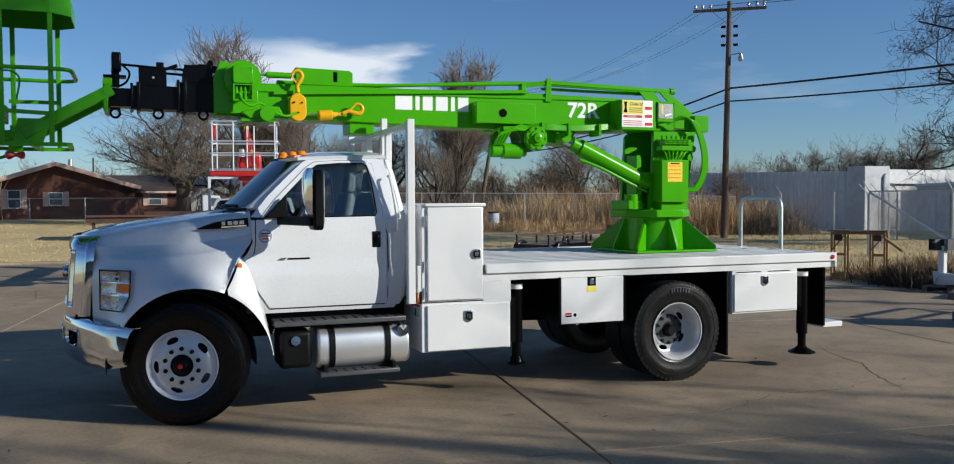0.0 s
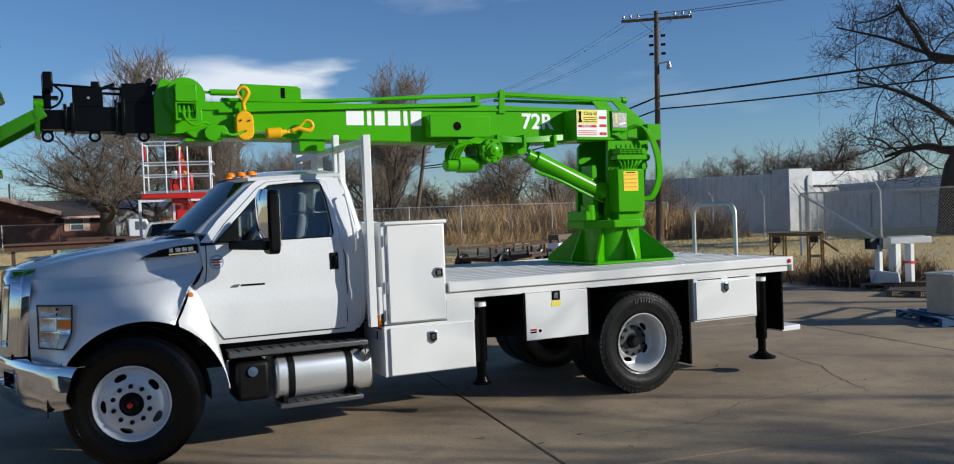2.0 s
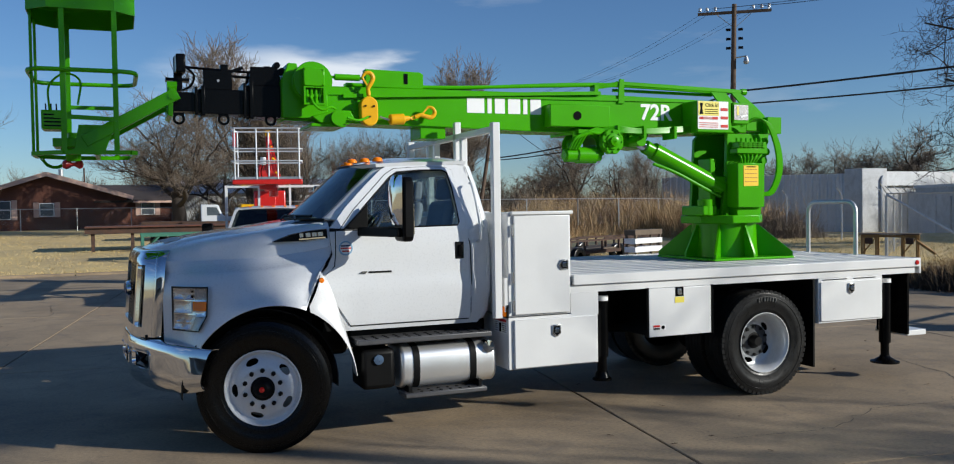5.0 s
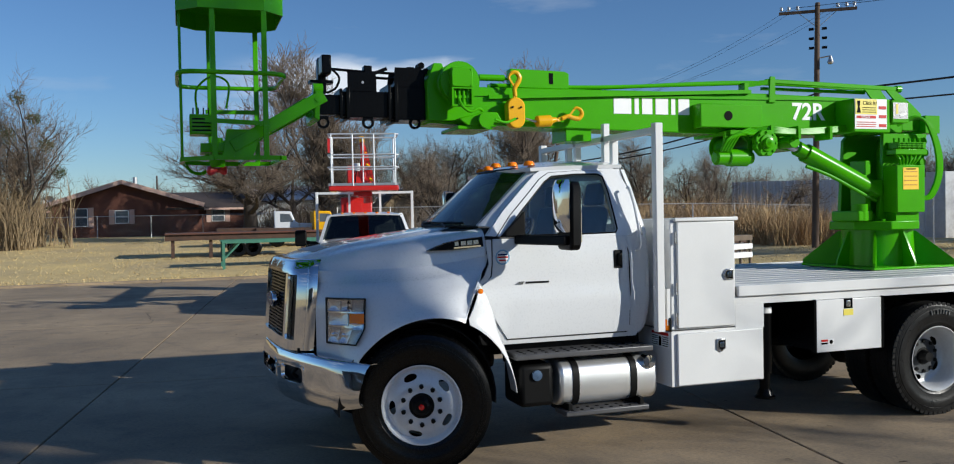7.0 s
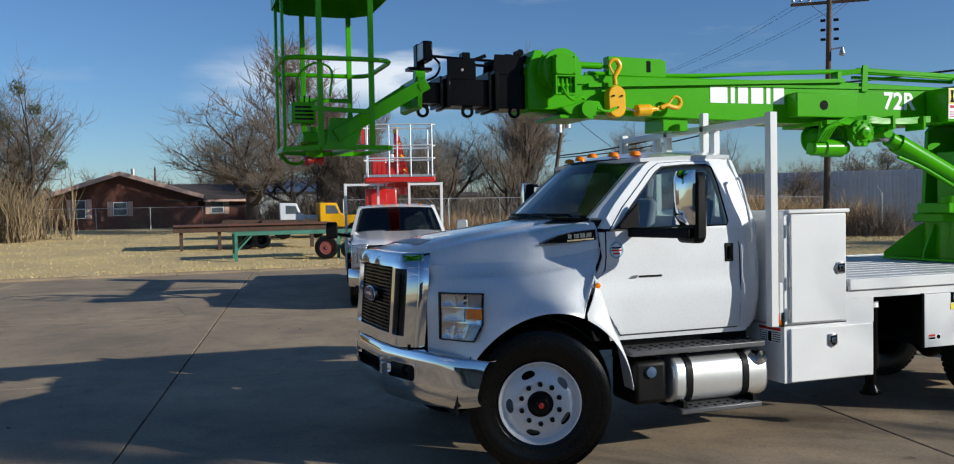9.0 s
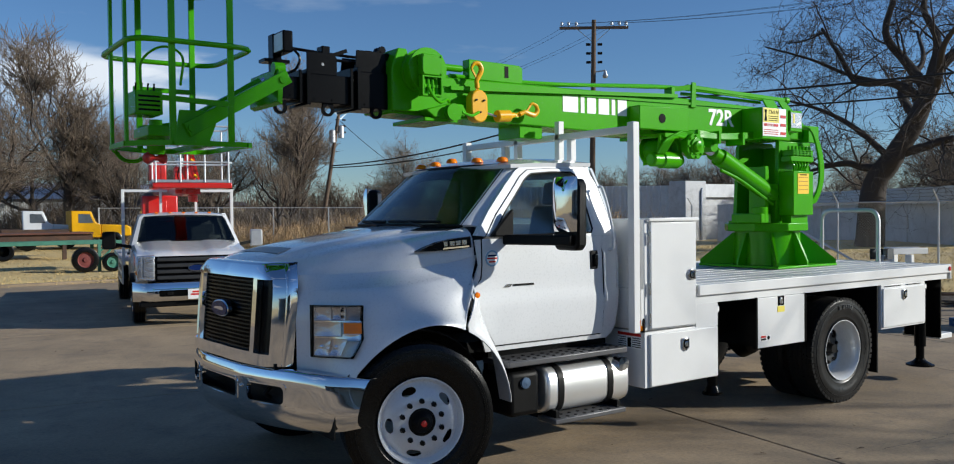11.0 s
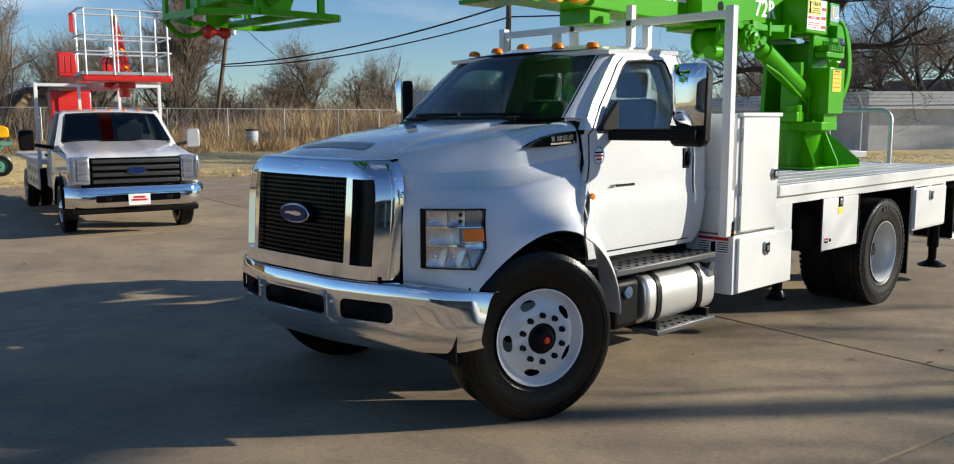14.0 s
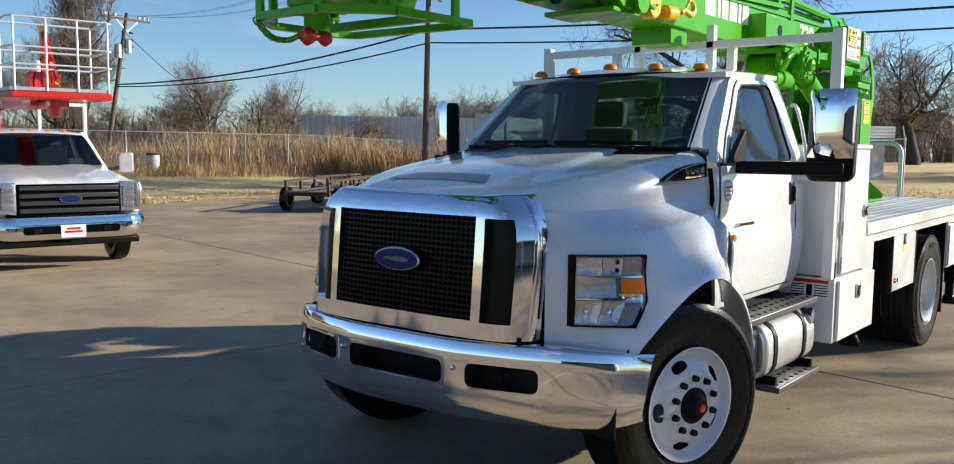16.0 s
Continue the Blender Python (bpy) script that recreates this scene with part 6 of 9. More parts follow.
def safety_hook(c, turn, parent):
    """Short thick hook with its latch closed; turn is the way the neck points."""
    ca, sa = math.cos(turn), math.sin(turn)
    def put(u, v, dy=0.0):
        return (c[0] + u * ca - v * sa, c[1] + dy, c[2] + u * sa + v * ca)
    bow = curve([put(0.0, -0.06), put(0.0, -0.02), put(0.034, 0.03), put(0.054, 0.075), (put(0.032, 0.118)), put(-0.012, 0.122), put(-0.044, 0.09), put(-0.042, 0.062)], 6)
    h = part("hook", tube(B(), bow, lambda t: 0.017 + 0.008 * math.sin(math.pi * min(1, t * 1.15)) - 0.006 * t, 10), YELLOW, parent)
    part("latch", beam(B(), put(-0.042, 0.07), put(0.004, -0.01), 0.012, 0.016), YELLOW, h)
    part("swivel", cyl(B(), put(0, -0.085), put(0, -0.045), 0.021, n=14), YELLOW, h)
    for k in range(2):
        a = put(0, -0.105 - 0.034 * k)
        link = [(a[0] + 0.013 * math.cos(q) * (1 if k == 0 else 0.3) * ca - 0.026 * math.sin(q) * sa, a[1] + 0.013 * math.cos(q) * (0.2 if k == 0 else 1), a[2] + 0.013 * math.cos(q) * (1 if k == 0 else 0.3) * sa + 0.026 * math.sin(q) * ca) for q in (2 * math.pi * m_ / 12 for m_ in range(12))]
        part("chain_link", tube(B(), link, 0.007, 6, True), YELLOW, h)


safety_hook((1.17, YB - 0.285, 3.07), 0.06, hook)
ball = thing("ball_hook", (1.45, YB - 0.26, 2.70), "yellow overhaul weight with hook tied along the boom", "hook")
OFFSET[ball] = Vector((1.45, YB - 0.26, 2.70))
part("weight", cyl(B(), (1.375, YB - 0.28, 2.762), (1.52, YB - 0.28, 2.772), 0.052, n=22), YELLOW, ball, bevel=0.012)
part("weight_collar", cyl(B(), (1.522, YB - 0.28, 2.773), (1.575, YB - 0.28, 2.785), 0.03, 0.02, n=16), YELLOW, ball, bevel=0.004)
part("rope_end", tube(B(), curve([(1.375, YB - 0.28, 2.762), (1.33, YB - 0.27, 2.775), (1.29, YB - 0.25, 2.79)], 5), 0.009), GALV, ball)
safety_hook((1.705, YB - 0.28, 2.822), radians(-70), ball)
# black telescoping sections
for x0, x1, h, zb, tall, xl in ((0.115, 0.40, 0.17, 2.77, 0.285, 0.29), (-0.30, 0.12, 0.145, 2.79, 0.22, -0.12), (-0.56, -0.29, 0.12, 2.81, 0.17, -0.50)):
    sec = part("boom_section", abox(x0, x1, YB - h, YB + h, zb, zb + tall), BLACKP, boom, "black telescoping boom section", bevel=0.006)
    part("section_collar", abox(x0 - 0.012, x0 + 0.02, YB - h - 0.02, YB + h + 0.02, zb - 0.02, zb + tall + 0.03), BLACKP, sec, bevel=0.004)
    if x0 > -0.5:
        part("section_collar", abox(x0 - 0.065, x0 - 0.04, YB - h - 0.005, YB + h + 0.005, zb - 0.01, zb + tall + 0.02), BLACKP, sec, bevel=0.004)
        part("wear_pad", abox(x0 - 0.04, x0 - 0.012, YB - h + 0.03, YB + h - 0.03, zb + 0.01, zb + tall), BLACKM, sec)
    lug = lathe(B(), [(-0.012, 0.03), (-0.012, 0.052), (0.012, 0.052), (0.012, 0.03), (-0.012, 0.03)], (xl, YB - h * 0.8, 2.745), "y", 24)
    part("rope_lug", lug, BLACKP, sec)
    part("lug_base", abox(xl - 0.045, xl + 0.045, YB - h * 0.8 - 0.011, YB - h * 0.8 + 0.011, 2.775, 2.80), BLACKP, sec)
    for k in range(3):
        part("rivet", cyl(B(), (x0 + 0.06 + k * (x1 - x0 - 0.12) / 2, YB - h - 0.006, zb + 0.03), (x0 + 0.06 + k * (x1 - x0 - 0.12) / 2, YB - h + 0.002, zb + 0.03), 0.008, n=6), BLACKP, sec)
cx_ = part("carrier_plate", prism(B(), [(-0.29, 3.012), (-0.04, 3.012), (-0.04, 3.15), (-0.08, 3.18), (-0.29, 3.18)], "y", YB - 0.125, YB - 0.11), BLACKP, boom, bevel=0.003)
part("plate_hole", cyl(B(), (-0.16, YB - 0.127, 3.09), (-0.16, YB - 0.124, 3.09), 0.012, n=10), GREYP, cx_)
part("carrier_plate", prism(B(), [(0.10, 3.057), (0.38, 3.057), (0.38, 3.20), (0.34, 3.225), (0.12, 3.225)], "y", YB - 0.15, YB - 0.135), BLACKP, boom, bevel=0.003)
part("carrier_plate", prism(B(), [(0.10, 3.057), (0.38, 3.057), (0.38, 3.20), (0.12, 3.20)], "y", YB + 0.10, YB + 0.115), BLACKP, boom, bevel=0.003)
for xx, zz in ((0.33, 3.21), (0.36, 3.25), (0.40, 3.20)):
    part("roller", lathe(B(), [(-0.05, 0.0), (-0.05, 0.03), (-0.02, 0.03), (-0.015, 0.02), (0.015, 0.02), (0.02, 0.03), (0.05, 0.03), (0.05, 0)], (xx, YB - 0.08, zz), "y", 14), BLACKP, boom)
part("diagonal_stay", beam(B(), (-0.22, YB - 0.09, 3.11), (0.06, YB - 0.09, 3.22), 0.02, 0.03), BLACKP, boom)
mast = part("tip_mast", abox(-0.53, -0.46, YB - 0.05, YB + 0.05, 3.0, 3.30), BLACKP, boom, bevel=0.008)
part("tip_bar", abox(-0.60, -0.40, YB - 0.06, YB + 0.06, 3.085, 3.11), BLACKP, mast)
fl = part("flood_lamp", abox(-0.52, -0.44, YB - 0.22, YB - 0.02, 3.14, 3.30), BLACKP, mast, "black flood lamp", bevel=0.012)
part("lamp_glass", abox(-0.523, -0.519, YB - 0.21, YB - 0.03, 3.155, 3.285), GALV, fl)
part("lamp_cable", tube(B(), curve([(-0.44, YB - 0.15, 3.20), (-0.37, YB - 0.17, 3.12), (-0.40, YB - 0.17, 3.03), (-0.47, YB - 0.13, 2.99)], 6), 0.01), BLACKP, mast)
part("stay_cable", tube(B(), [(-0.48, YB, 3.22), (-0.1, YB, 3.20), (0.35, YB, 3.19)], 0.012), BLACKP, mast)
for xx in (-0.10, 0.28):
    part("cable_clamp", abox(xx - 0.03, xx + 0.04, YB - 0.05, YB + 0.05, 3.17, 3.25), BLACKP, mast, bevel=0.008)
part("second_cable", tube(B(), [(-0.14, YB - 0.1, 3.14), (0.4, YB - 0.1, 3.12)], 0.012), BLACKP, mast)
# basket with canopy
X0, X1, Y0, Y1, ZB, ZT = -1.64, -0.87, -0.42, 0.42, 2.42, 3.60
bk = thing("work_basket", ((X0 + X1) / 2, (Y0 + Y1) / 2, ZB), "lime green man basket with a roof canopy and rails", "basket")
OFFSET[bk] = Vector(((X0 + X1) / 2, (Y0 + Y1) / 2, ZB))


def eight(o, c):
    """The basket's outline with cut corners, o further out."""
    a, b, e, f = X0 - o, X1 + o, Y0 - o, Y1 + o
    return [(a + c, e), (b - c, e), (b, e + c), (b, f - c), (b - c, f), (a + c, f), (a, f - c), (a, e + c)]


fl_ = [(X0 + 0.24, Y0), (X1 - 0.04, Y0), (X1, Y0 + 0.04), (X1 - 0.03, Y1 - 0.04), (X1 - 0.12, Y1), (X0 + 0.24, Y1), (X0, Y1 - 0.22), (X0, Y0 + 0.22)]
for k in range(8):
    p, q = fl_[k], fl_[(k + 1) % 8]
    part("floor_rail", beam(B(), (*p, ZB), (*q, ZB), 0.038, 0.034), GREEN, bk)
for f in (0.62,):
    part("floor_bar", beam(B(), (X0 + (X1 - X0) * f, Y0, ZB), (X0 + (X1 - X0) * f, Y1, ZB), 0.035, 0.04), GREEN, bk)
POSTS = [(X0, Y0 + 0.22, 0), (X0 + 0.24, Y0, 1), (X1 - 0.14, Y0, 1), (X0, Y1 - 0.22, 0), (X1 - 0.14, Y1, 1), (X0 + 0.24, Y1, 1)]
for x, y, flat in POSTS:
    bar = beam(B(), (x, y, ZB), (x, y, ZT), 0.022, 0.042, (1, 0, 0) if flat else (0, 1, 0))
    part("post", bar, GREEN, bk, bevel=0.003)
rail_pts = []
corner = eight(0.022, 0.16)
for k in range(0, 8, 2):
    a, b = corner[k], corner[k + 1]
    nx_ = corner[(k + 2) % 8]
    rail_pts += [a, b]
    vx = (b[0] if k in (2, 6) else nx_[0], b[1] if k in (0, 4) else nx_[1])
    for t in (0.25, 0.5, 0.75):
        rail_pts.append(tuple((1 - t) ** 2 * b[i] + 2 * t * (1 - t) * vx[i] + t * t * nx_[i] for i in (0, 1)))
part("guard_rail", tube(B(), [(a, b, 3.08) for a, b in rail_pts], 0.019, 10, True), GREEN, bk)
oo = eight(0.025, 0.16)
canopy = B()
lay = [[canopy.verts.new((a, b, z)) for a, b in oo] for z in (ZT - 0.03, ZT + 0.115)]
top_ = [canopy.verts.new((a, b, ZT + 0.125)) for a, b in eight(0.012, 0.155)]
for lo_, hi_ in ((lay[0], lay[1]), (lay[1], top_)):
    for i in range(8):
        canopy.faces.new((lo_[i], lo_[(i + 1) % 8], hi_[(i + 1) % 8], hi_[i]))
canopy.faces.new(top_)
part("canopy", solid(canopy, 0.008), GREEN, bk, "green sheet metal canopy", smooth=20)
for x, y in ((X0 + 0.25, 0.0), (X1 - 0.25, 0.0)):
    part("canopy_boss", cyl(B(), (x, y, ZT + 0.085), (x, y, ZT + 0.112), 0.018, n=8), GREEN, bk)
cbx = part("control_box", abox(X0 + 0.06, X0 + 0.24, Y0 + 0.22, Y0 + 0.46, ZB + 0.20, ZB + 0.36), GREEN, bk, "green control box with levers", bevel=0.01)
for k in range(4):
    part("lever", cyl(B(), (X0 + 0.09 + 0.04 * k, Y0 + 0.34, ZB + 0.36), (X0 + 0.09 + 0.04 * k, Y0 + 0.32, ZB + 0.42), 0.006, n=6), BLACKP, cbx)
    part("box_slot", abox(X0 + 0.08, X0 + 0.22, Y0 + 0.217, Y0 + 0.221, ZB + 0.225 + 0.03 * k, ZB + 0.238 + 0.03 * k), BLACKP, cbx)
part("control_guard", tube(B(), curve([(X0 + 0.12, Y0 + 0.30, ZB + 0.36), (X0 + 0.12, Y0 + 0.28, ZB + 0.56), (X0 + 0.24, Y0 + 0.22, ZB + 0.66), (X0 + 0.36, Y0 + 0.18, ZB + 0.60), (X0 + 0.34, Y0 + 0.16, ZB + 0.40)], 6), 0.009), GREEN, bk)
part("mid_rail", beam(B(), (X0 + 0.17, Y0, ZB + 0.29), (X1 - 0.14, Y0, ZB + 0.27), 0.02, 0.035), GREEN, bk)
part("mid_rail", beam(B(), (X0 + 0.2, Y1, ZB + 0.45), (X1 - 0.14, Y1, ZB + 0.45), 0.02, 0.035), GREEN, bk)
part("carrier_plate", prism(B(), [(-1.34, ZB + 0.02), (-1.10, ZB + 0.02), (-1.02, ZB + 0.24), (-1.30, ZB + 0.24)], "y", -0.235, -0.215), GREEN, bk, bevel=0.004)
part("carrier_plate", prism(B(), [(-1.46, ZB + 0.03), (-1.16, ZB + 0.03), (-1.20, ZB + 0.20), (-1.46, ZB + 0.16)], "y", 0.20, 0.22), GREEN, bk, bevel=0.004)
part("carrier_tube", abox(-1.50, -1.16, -0.20, 0.19, ZB + 0.06, ZB + 0.13), GREEN, bk, bevel=0.006)
part("leveling_motor", lathe(B(), [(-0.045, 0.0), (-0.045, 0.055), (-0.03, 0.062), (0.12, 0.062), (0.13, 0.045), (0.2, 0.045), (0.2, 0.0)], (-1.36, 0.14, ZB), "z", 22), GREEN, bk, bevel=0.0)
part("relief_valve", lathe(B(), [(-0.095, 0.0), (-0.085, 0.03), (-0.06, 0.045), (-0.035, 0.035), (-0.012, 0.018), (0.012, 0.018), (0.03, 0.032), (0.05, 0.04), (0.07, 0.03), (0.08, 0.0)], (-1.36, 0.14, ZB - 0.07), "x", 18), REDP, bk, "red double knob under the basket")
# jib arms that carry the basket
for y in (-0.25, 0.30):
    arm = part("jib_arm", beam(B(), (-1.26, y, 2.52), (-0.52, y, 2.945), 0.03, 0.10), GREEN, boom, "green jib arm to the basket", bevel=0.004)
    u_ = Vector((0.74, 0, 0.425)).normalized()
    w_ = Vector((-u_.z, 0, u_.x))
    for e in (-1, 1):
        a_, b_ = Vector((-1.26, y + 0.03, 2.52)) + w_ * 0.047 * e, Vector((-0.52, y + 0.03, 2.945)) + w_ * 0.047 * e
        part("arm_flange", beam(B(), a_, b_, 0.05, 0.008), GREEN, arm)
    part("arm_pin", cyl(B(), (-1.23, y - 0.035, 2.535), (-1.23, y + 0.05, 2.535), 0.028, n=14), GREEN, arm)
    part("arm_pin", cyl(B(), (-0.57, y - 0.025, 2.915), (-0.57, y + 0.05, 2.915), 0.028, n=14), GREEN, arm)
part("jib_cylinder", cyl(B(), (-1.14, 0.05, 2.60), (-0.62, 0.05, 2.93), 0.04, n=20), GREEN, boom)
part("jib_rod", cyl(B(), (-0.62, 0.05, 2.93), (-0.52, 0.05, 2.99), 0.022, n=14), CHROME, boom)
part("jib_plate", prism(B(), [(-0.60, 2.76), (-0.56, 2.74), (-0.55, 2.98), (-0.59, 3.0)], "y", YB - 0.29, YB + 0.26), GREEN, boom, bevel=0.006)
part("jib_lug", cyl(B(), (-0.60, -0.16, 3.01), (-0.52, -0.16, 3.01), 0.045, n=14), GREEN, boom)
# chain loop
ch_pts = curve([(X0 + 0.02, 0.26, ZB - 0.01), (X0 + 0.08, 0.23, ZB - 0.08), (X0 + 0.16, 0.20, ZB - 0.09), (-1.42, 0.15, ZB - 0.05)], 6)
for i, (a, b) in enumerate(zip(ch_pts, ch_pts[1:])):
    mid, d = (a + b) / 2, (b - a).normalized()
    s = d.orthogonal().normalized()
    s = s if i % 2 else d.cross(s)
    pts = [mid + d * 0.022 * math.cos(t) + s * 0.013 * math.sin(t) for t in (2 * math.pi * k / 10 for k in range(10))]
    part("chain_link", tube(B(), pts, 0.005, 5, True), GREEN, bk)

# ---- bare winter trees ----
def tree_meshes(seed, height, spread, levels, up, first=0.22, twigs=7, trunk_r=0.22, fine_r=0.009, start=0.45, limb=1.15):
    """Two meshes: trunk with limbs, and the crown of fine twigs."""
    rng = random.Random(seed)
    wood, fine = ([], []), ([], [])

    def seg_tube(store, pts, r0, r1, n):
        vs, fs = store
        base = len(vs)
        u = None
        for i, p in enumerate(pts):
            d = (pts[min(i + 1, len(pts) - 1)] - pts[max(i - 1, 0)]).normalized()
            if u is None:
                u = d.orthogonal().normalized()
            u = (u - d * u.dot(d)).normalized()
            s = d.cross(u)
            r = r0 + (r1 - r0) * i / (len(pts) - 1)
            for k in range(n):
                a = 2 * math.pi * k / n
                q = p + (u * math.cos(a) + s * math.sin(a)) * r
                vs.append((q.x, q.y, q.z))
        for i in range(len(pts) - 1):
            for k in range(n):
                j = (k + 1) % n
                fs.append((base + i * n + k, base + i * n + j, base + (i + 1) * n + j, base + (i + 1) * n + k))

    def grow(p, d, length, r, level):
        steps_ = 6 if level < 3 else 4
        pts = [p]
        q, dd = p.copy(), d.copy()
        wig = 0.13 + 0.06 * level
        for i in range(steps_):
            dd = (dd + Vector((rng.uniform(-1, 1), rng.uniform(-1, 1), rng.uniform(-0.7, 0.9))) * wig + Vector((0, 0, up * 0.1))).normalized()
            q = q + dd * (length / steps_)
            pts.append(q.copy())
        end = r * (0.55 if level < levels else 0.3)
        thin = level >= levels - 1
        seg_tube(fine if thin else wood, pts, r, end, 3 if thin else (9 if level == 0 else 5))
        if level >= levels:
            return
        kids = {0: 5, 1: 5, 2: 5}.get(level, twigs)
        for k in range(kids):
            t = 1.0 if k == 0 else rng.uniform(start if level == 0 else 0.25, 1.0)
            i = min(int(t * steps_), steps_)
            o = pts[i]
            side = Vector((rng.gauss(0, 1), rng.gauss(0, 1), rng.gauss(0, 0.55)))
            side = (side - dd * side.dot(dd) * 0.5).normalized()
            nd = (dd * (1.0 if k == 0 else 0.55) + side * spread * (0.5 if k == 0 else 1.0) + Vector((0, 0, up * 0.35))).normalized()
            grow(o, nd, length * rng.uniform(0.55, 0.82) * (limb if level == 0 else 1), max(fine_r, end * rng.uniform(0.55, 0.85)), level + 1)

    grow(Vector((0, 0, -0.15)), Vector((rng.uniform(-0.1, 0.1), rng.uniform(-0.1, 0.1), 1)).normalized(), height * first, trunk_r, 0)
    zmax = max(v[2] for v in fine[0])
    f = height / zmax
    out = []
    for (vs, fs), name, m in ((wood, "trunk", BARK), (fine, "crown", TWIG)):
        me = bpy.data.meshes.new(name)
        me.from_pydata([(x * f, y * f, z * f) for x, y, z in vs], [], fs)
        me.polygons.foreach_set("use_smooth", [True] * len(fs))
        me.materials.append(m)
        out.append(me)
    return out


OAK = tree_meshes(3, 9, 1.0, 5, 0.25, 0.24, 5, 0.36, 0.011)
OAK2 = tree_meshes(11, 9, 0.95, 5, 0.35, 0.26, 5, 0.34, 0.011)
TALL = tree_meshes(21, 11, 0.72, 4, 0.6, 0.30, 8, 0.24, 0.012)
TALL2 = tree_meshes(37, 10, 0.8, 4, 0.5, 0.26, 9, 0.24, 0.012)


def tree(meshes, x, y, h, base_h, turn, label, wide=1.0):
    t = thing("tree", (x, y, rise(x, y)), label, "tree", "bare winter trees")
    s = h / base_h
    for me, nm in zip(meshes, ("trunk", "crown")):
        ob = new(nm, me)
        ob.parent = t
    t.rotation_euler = (0, 0, turn)
    t.scale = (s * wide, s * wide, s)
    return t


SPREAD = tree_meshes(5, 9, 0.85, 5, 0.45, 0.25, 6, 0.34, 0.008, 0.8, 1.5)
SPREAD2 = tree_meshes(29, 9, 0.92, 5, 0.4, 0.26, 6, 0.32, 0.008, 0.75, 1.4)
CROWN = tree_meshes(41, 10, 0.62, 5, 0.62, 0.3, 7, 0.2, 0.013, 0.5, 1.1)
BARE = "bare spreading tree with dense grey-brown twigs"
SLIM = "tall slender leafless tree with upright twigs"
TREES = [
    ("s", -9.8, 44.0, 10.2, 0.95), ("p", -12.6, 44.5, 8.8, 0.8), ("u", -11.2, 46.0, 8.6, 0.8), ("o", -14.6, 47.0, 8.5, 1.0),
    ("o", -6.5, 75.0, 5.0, 1.3), ("p", -1.5, 76.0, 4.6, 1.4), ("t", -8.5, 72.5, 5.4, 1.2),
    ("r", 2.2, 47.0, 8.6, 1.5), ("c", 6.9, 50.0, 13.2, 1.15), ("s", 1.2, 72.0, 7.4, 1.2),
    ("r", 9.6, 50.0, 7.8, 1.1), ("s", 13.2, 47.0, 7.4, 1.1), ("r", 16.8, 52.0, 7.8, 1.1), ("s", 19.8, 48.0, 6.6, 1.1),
    ("t", 8.4, 42.0, 8.2, 0.8), ("c", 20.6, 48.6, 12.4, 1.05), ("u", 7.2, 52.5, 9.0, 0.9), ("s", 12.4, 41.0, 6.6, 0.9),
    ("t", 17.6, 44.0, 7.6, 0.8), ("r", 6.6, 60.0, 8.4, 1.1), ("s", 12.0, 62.0, 8.0, 1.2),
    ("p", 24.8, 49.9, 4.4, 1.2), ("o", 30.9, 53.7, 4.6, 1.0), ("p", 27.0, 50.0, 4.8, 1.3), ("p", 31.0, 50.0, 4.0, 1.2), ("o", 32.5, 46.0, 5.4, 1.1),
    ("r", 31.8, 51.4, 8.4, 0.95), ("s", 37.2, 49.6, 8.0, 0.85), ("s", 43.5, 55.0, 6.8, 1.0), ("p", 39.5, 44.5, 4.8, 1.1),
    ("s", 48.1, 52.3, 6.6, 1.1), ("o", 52.5, 49.3, 7.5, 1.2), ("r", 55.6, 45.9, 7.6, 1.3), ("o", 53.3, 43.5, 7.2, 1.2), ("p", 50.0, 47.0, 6.2, 1.3),
    ("u", 51.9, 56.9, 6.4, 1.1), ("o", 47.0, 60.0, 5.0, 1.1), ("o", 44.0, 54.0, 5.6, 1.2),
    ("p", 58.1, 42.6, 8.4, 1.2), ("u", 57.0, 38.0, 7.8, 1.3), ("o", 60.0, 32.0, 8.2, 1.2), ("p", 58.0, 24.0, 8.0, 1.2),
    ("r", 43.0, 12.5, 9.4, 1.0), ("s", 50.5, 19.0, 8.6, 1.1), ("t", 55.2, 13.8, 9.0, 1.0), ("o", 64.0, 13.0, 10.1, 1.1), ("u", 50.0, 6.0, 8.2, 1.3), ("o", 48.0, 0.0, 8.5, 1.2),
]
for i, (kind, x, y, h, w) in enumerate(TREES):
    me, bh = {"o": (OAK, 9), "p": (OAK2, 9), "t": (TALL, 11), "u": (TALL2, 10), "s": (SPREAD, 9), "r": (SPREAD2, 9), "c": (CROWN, 10)}[kind]
    tree(me, x, y, h, bh, i * 1.9, BARE if kind in "oprs" else SLIM, w)


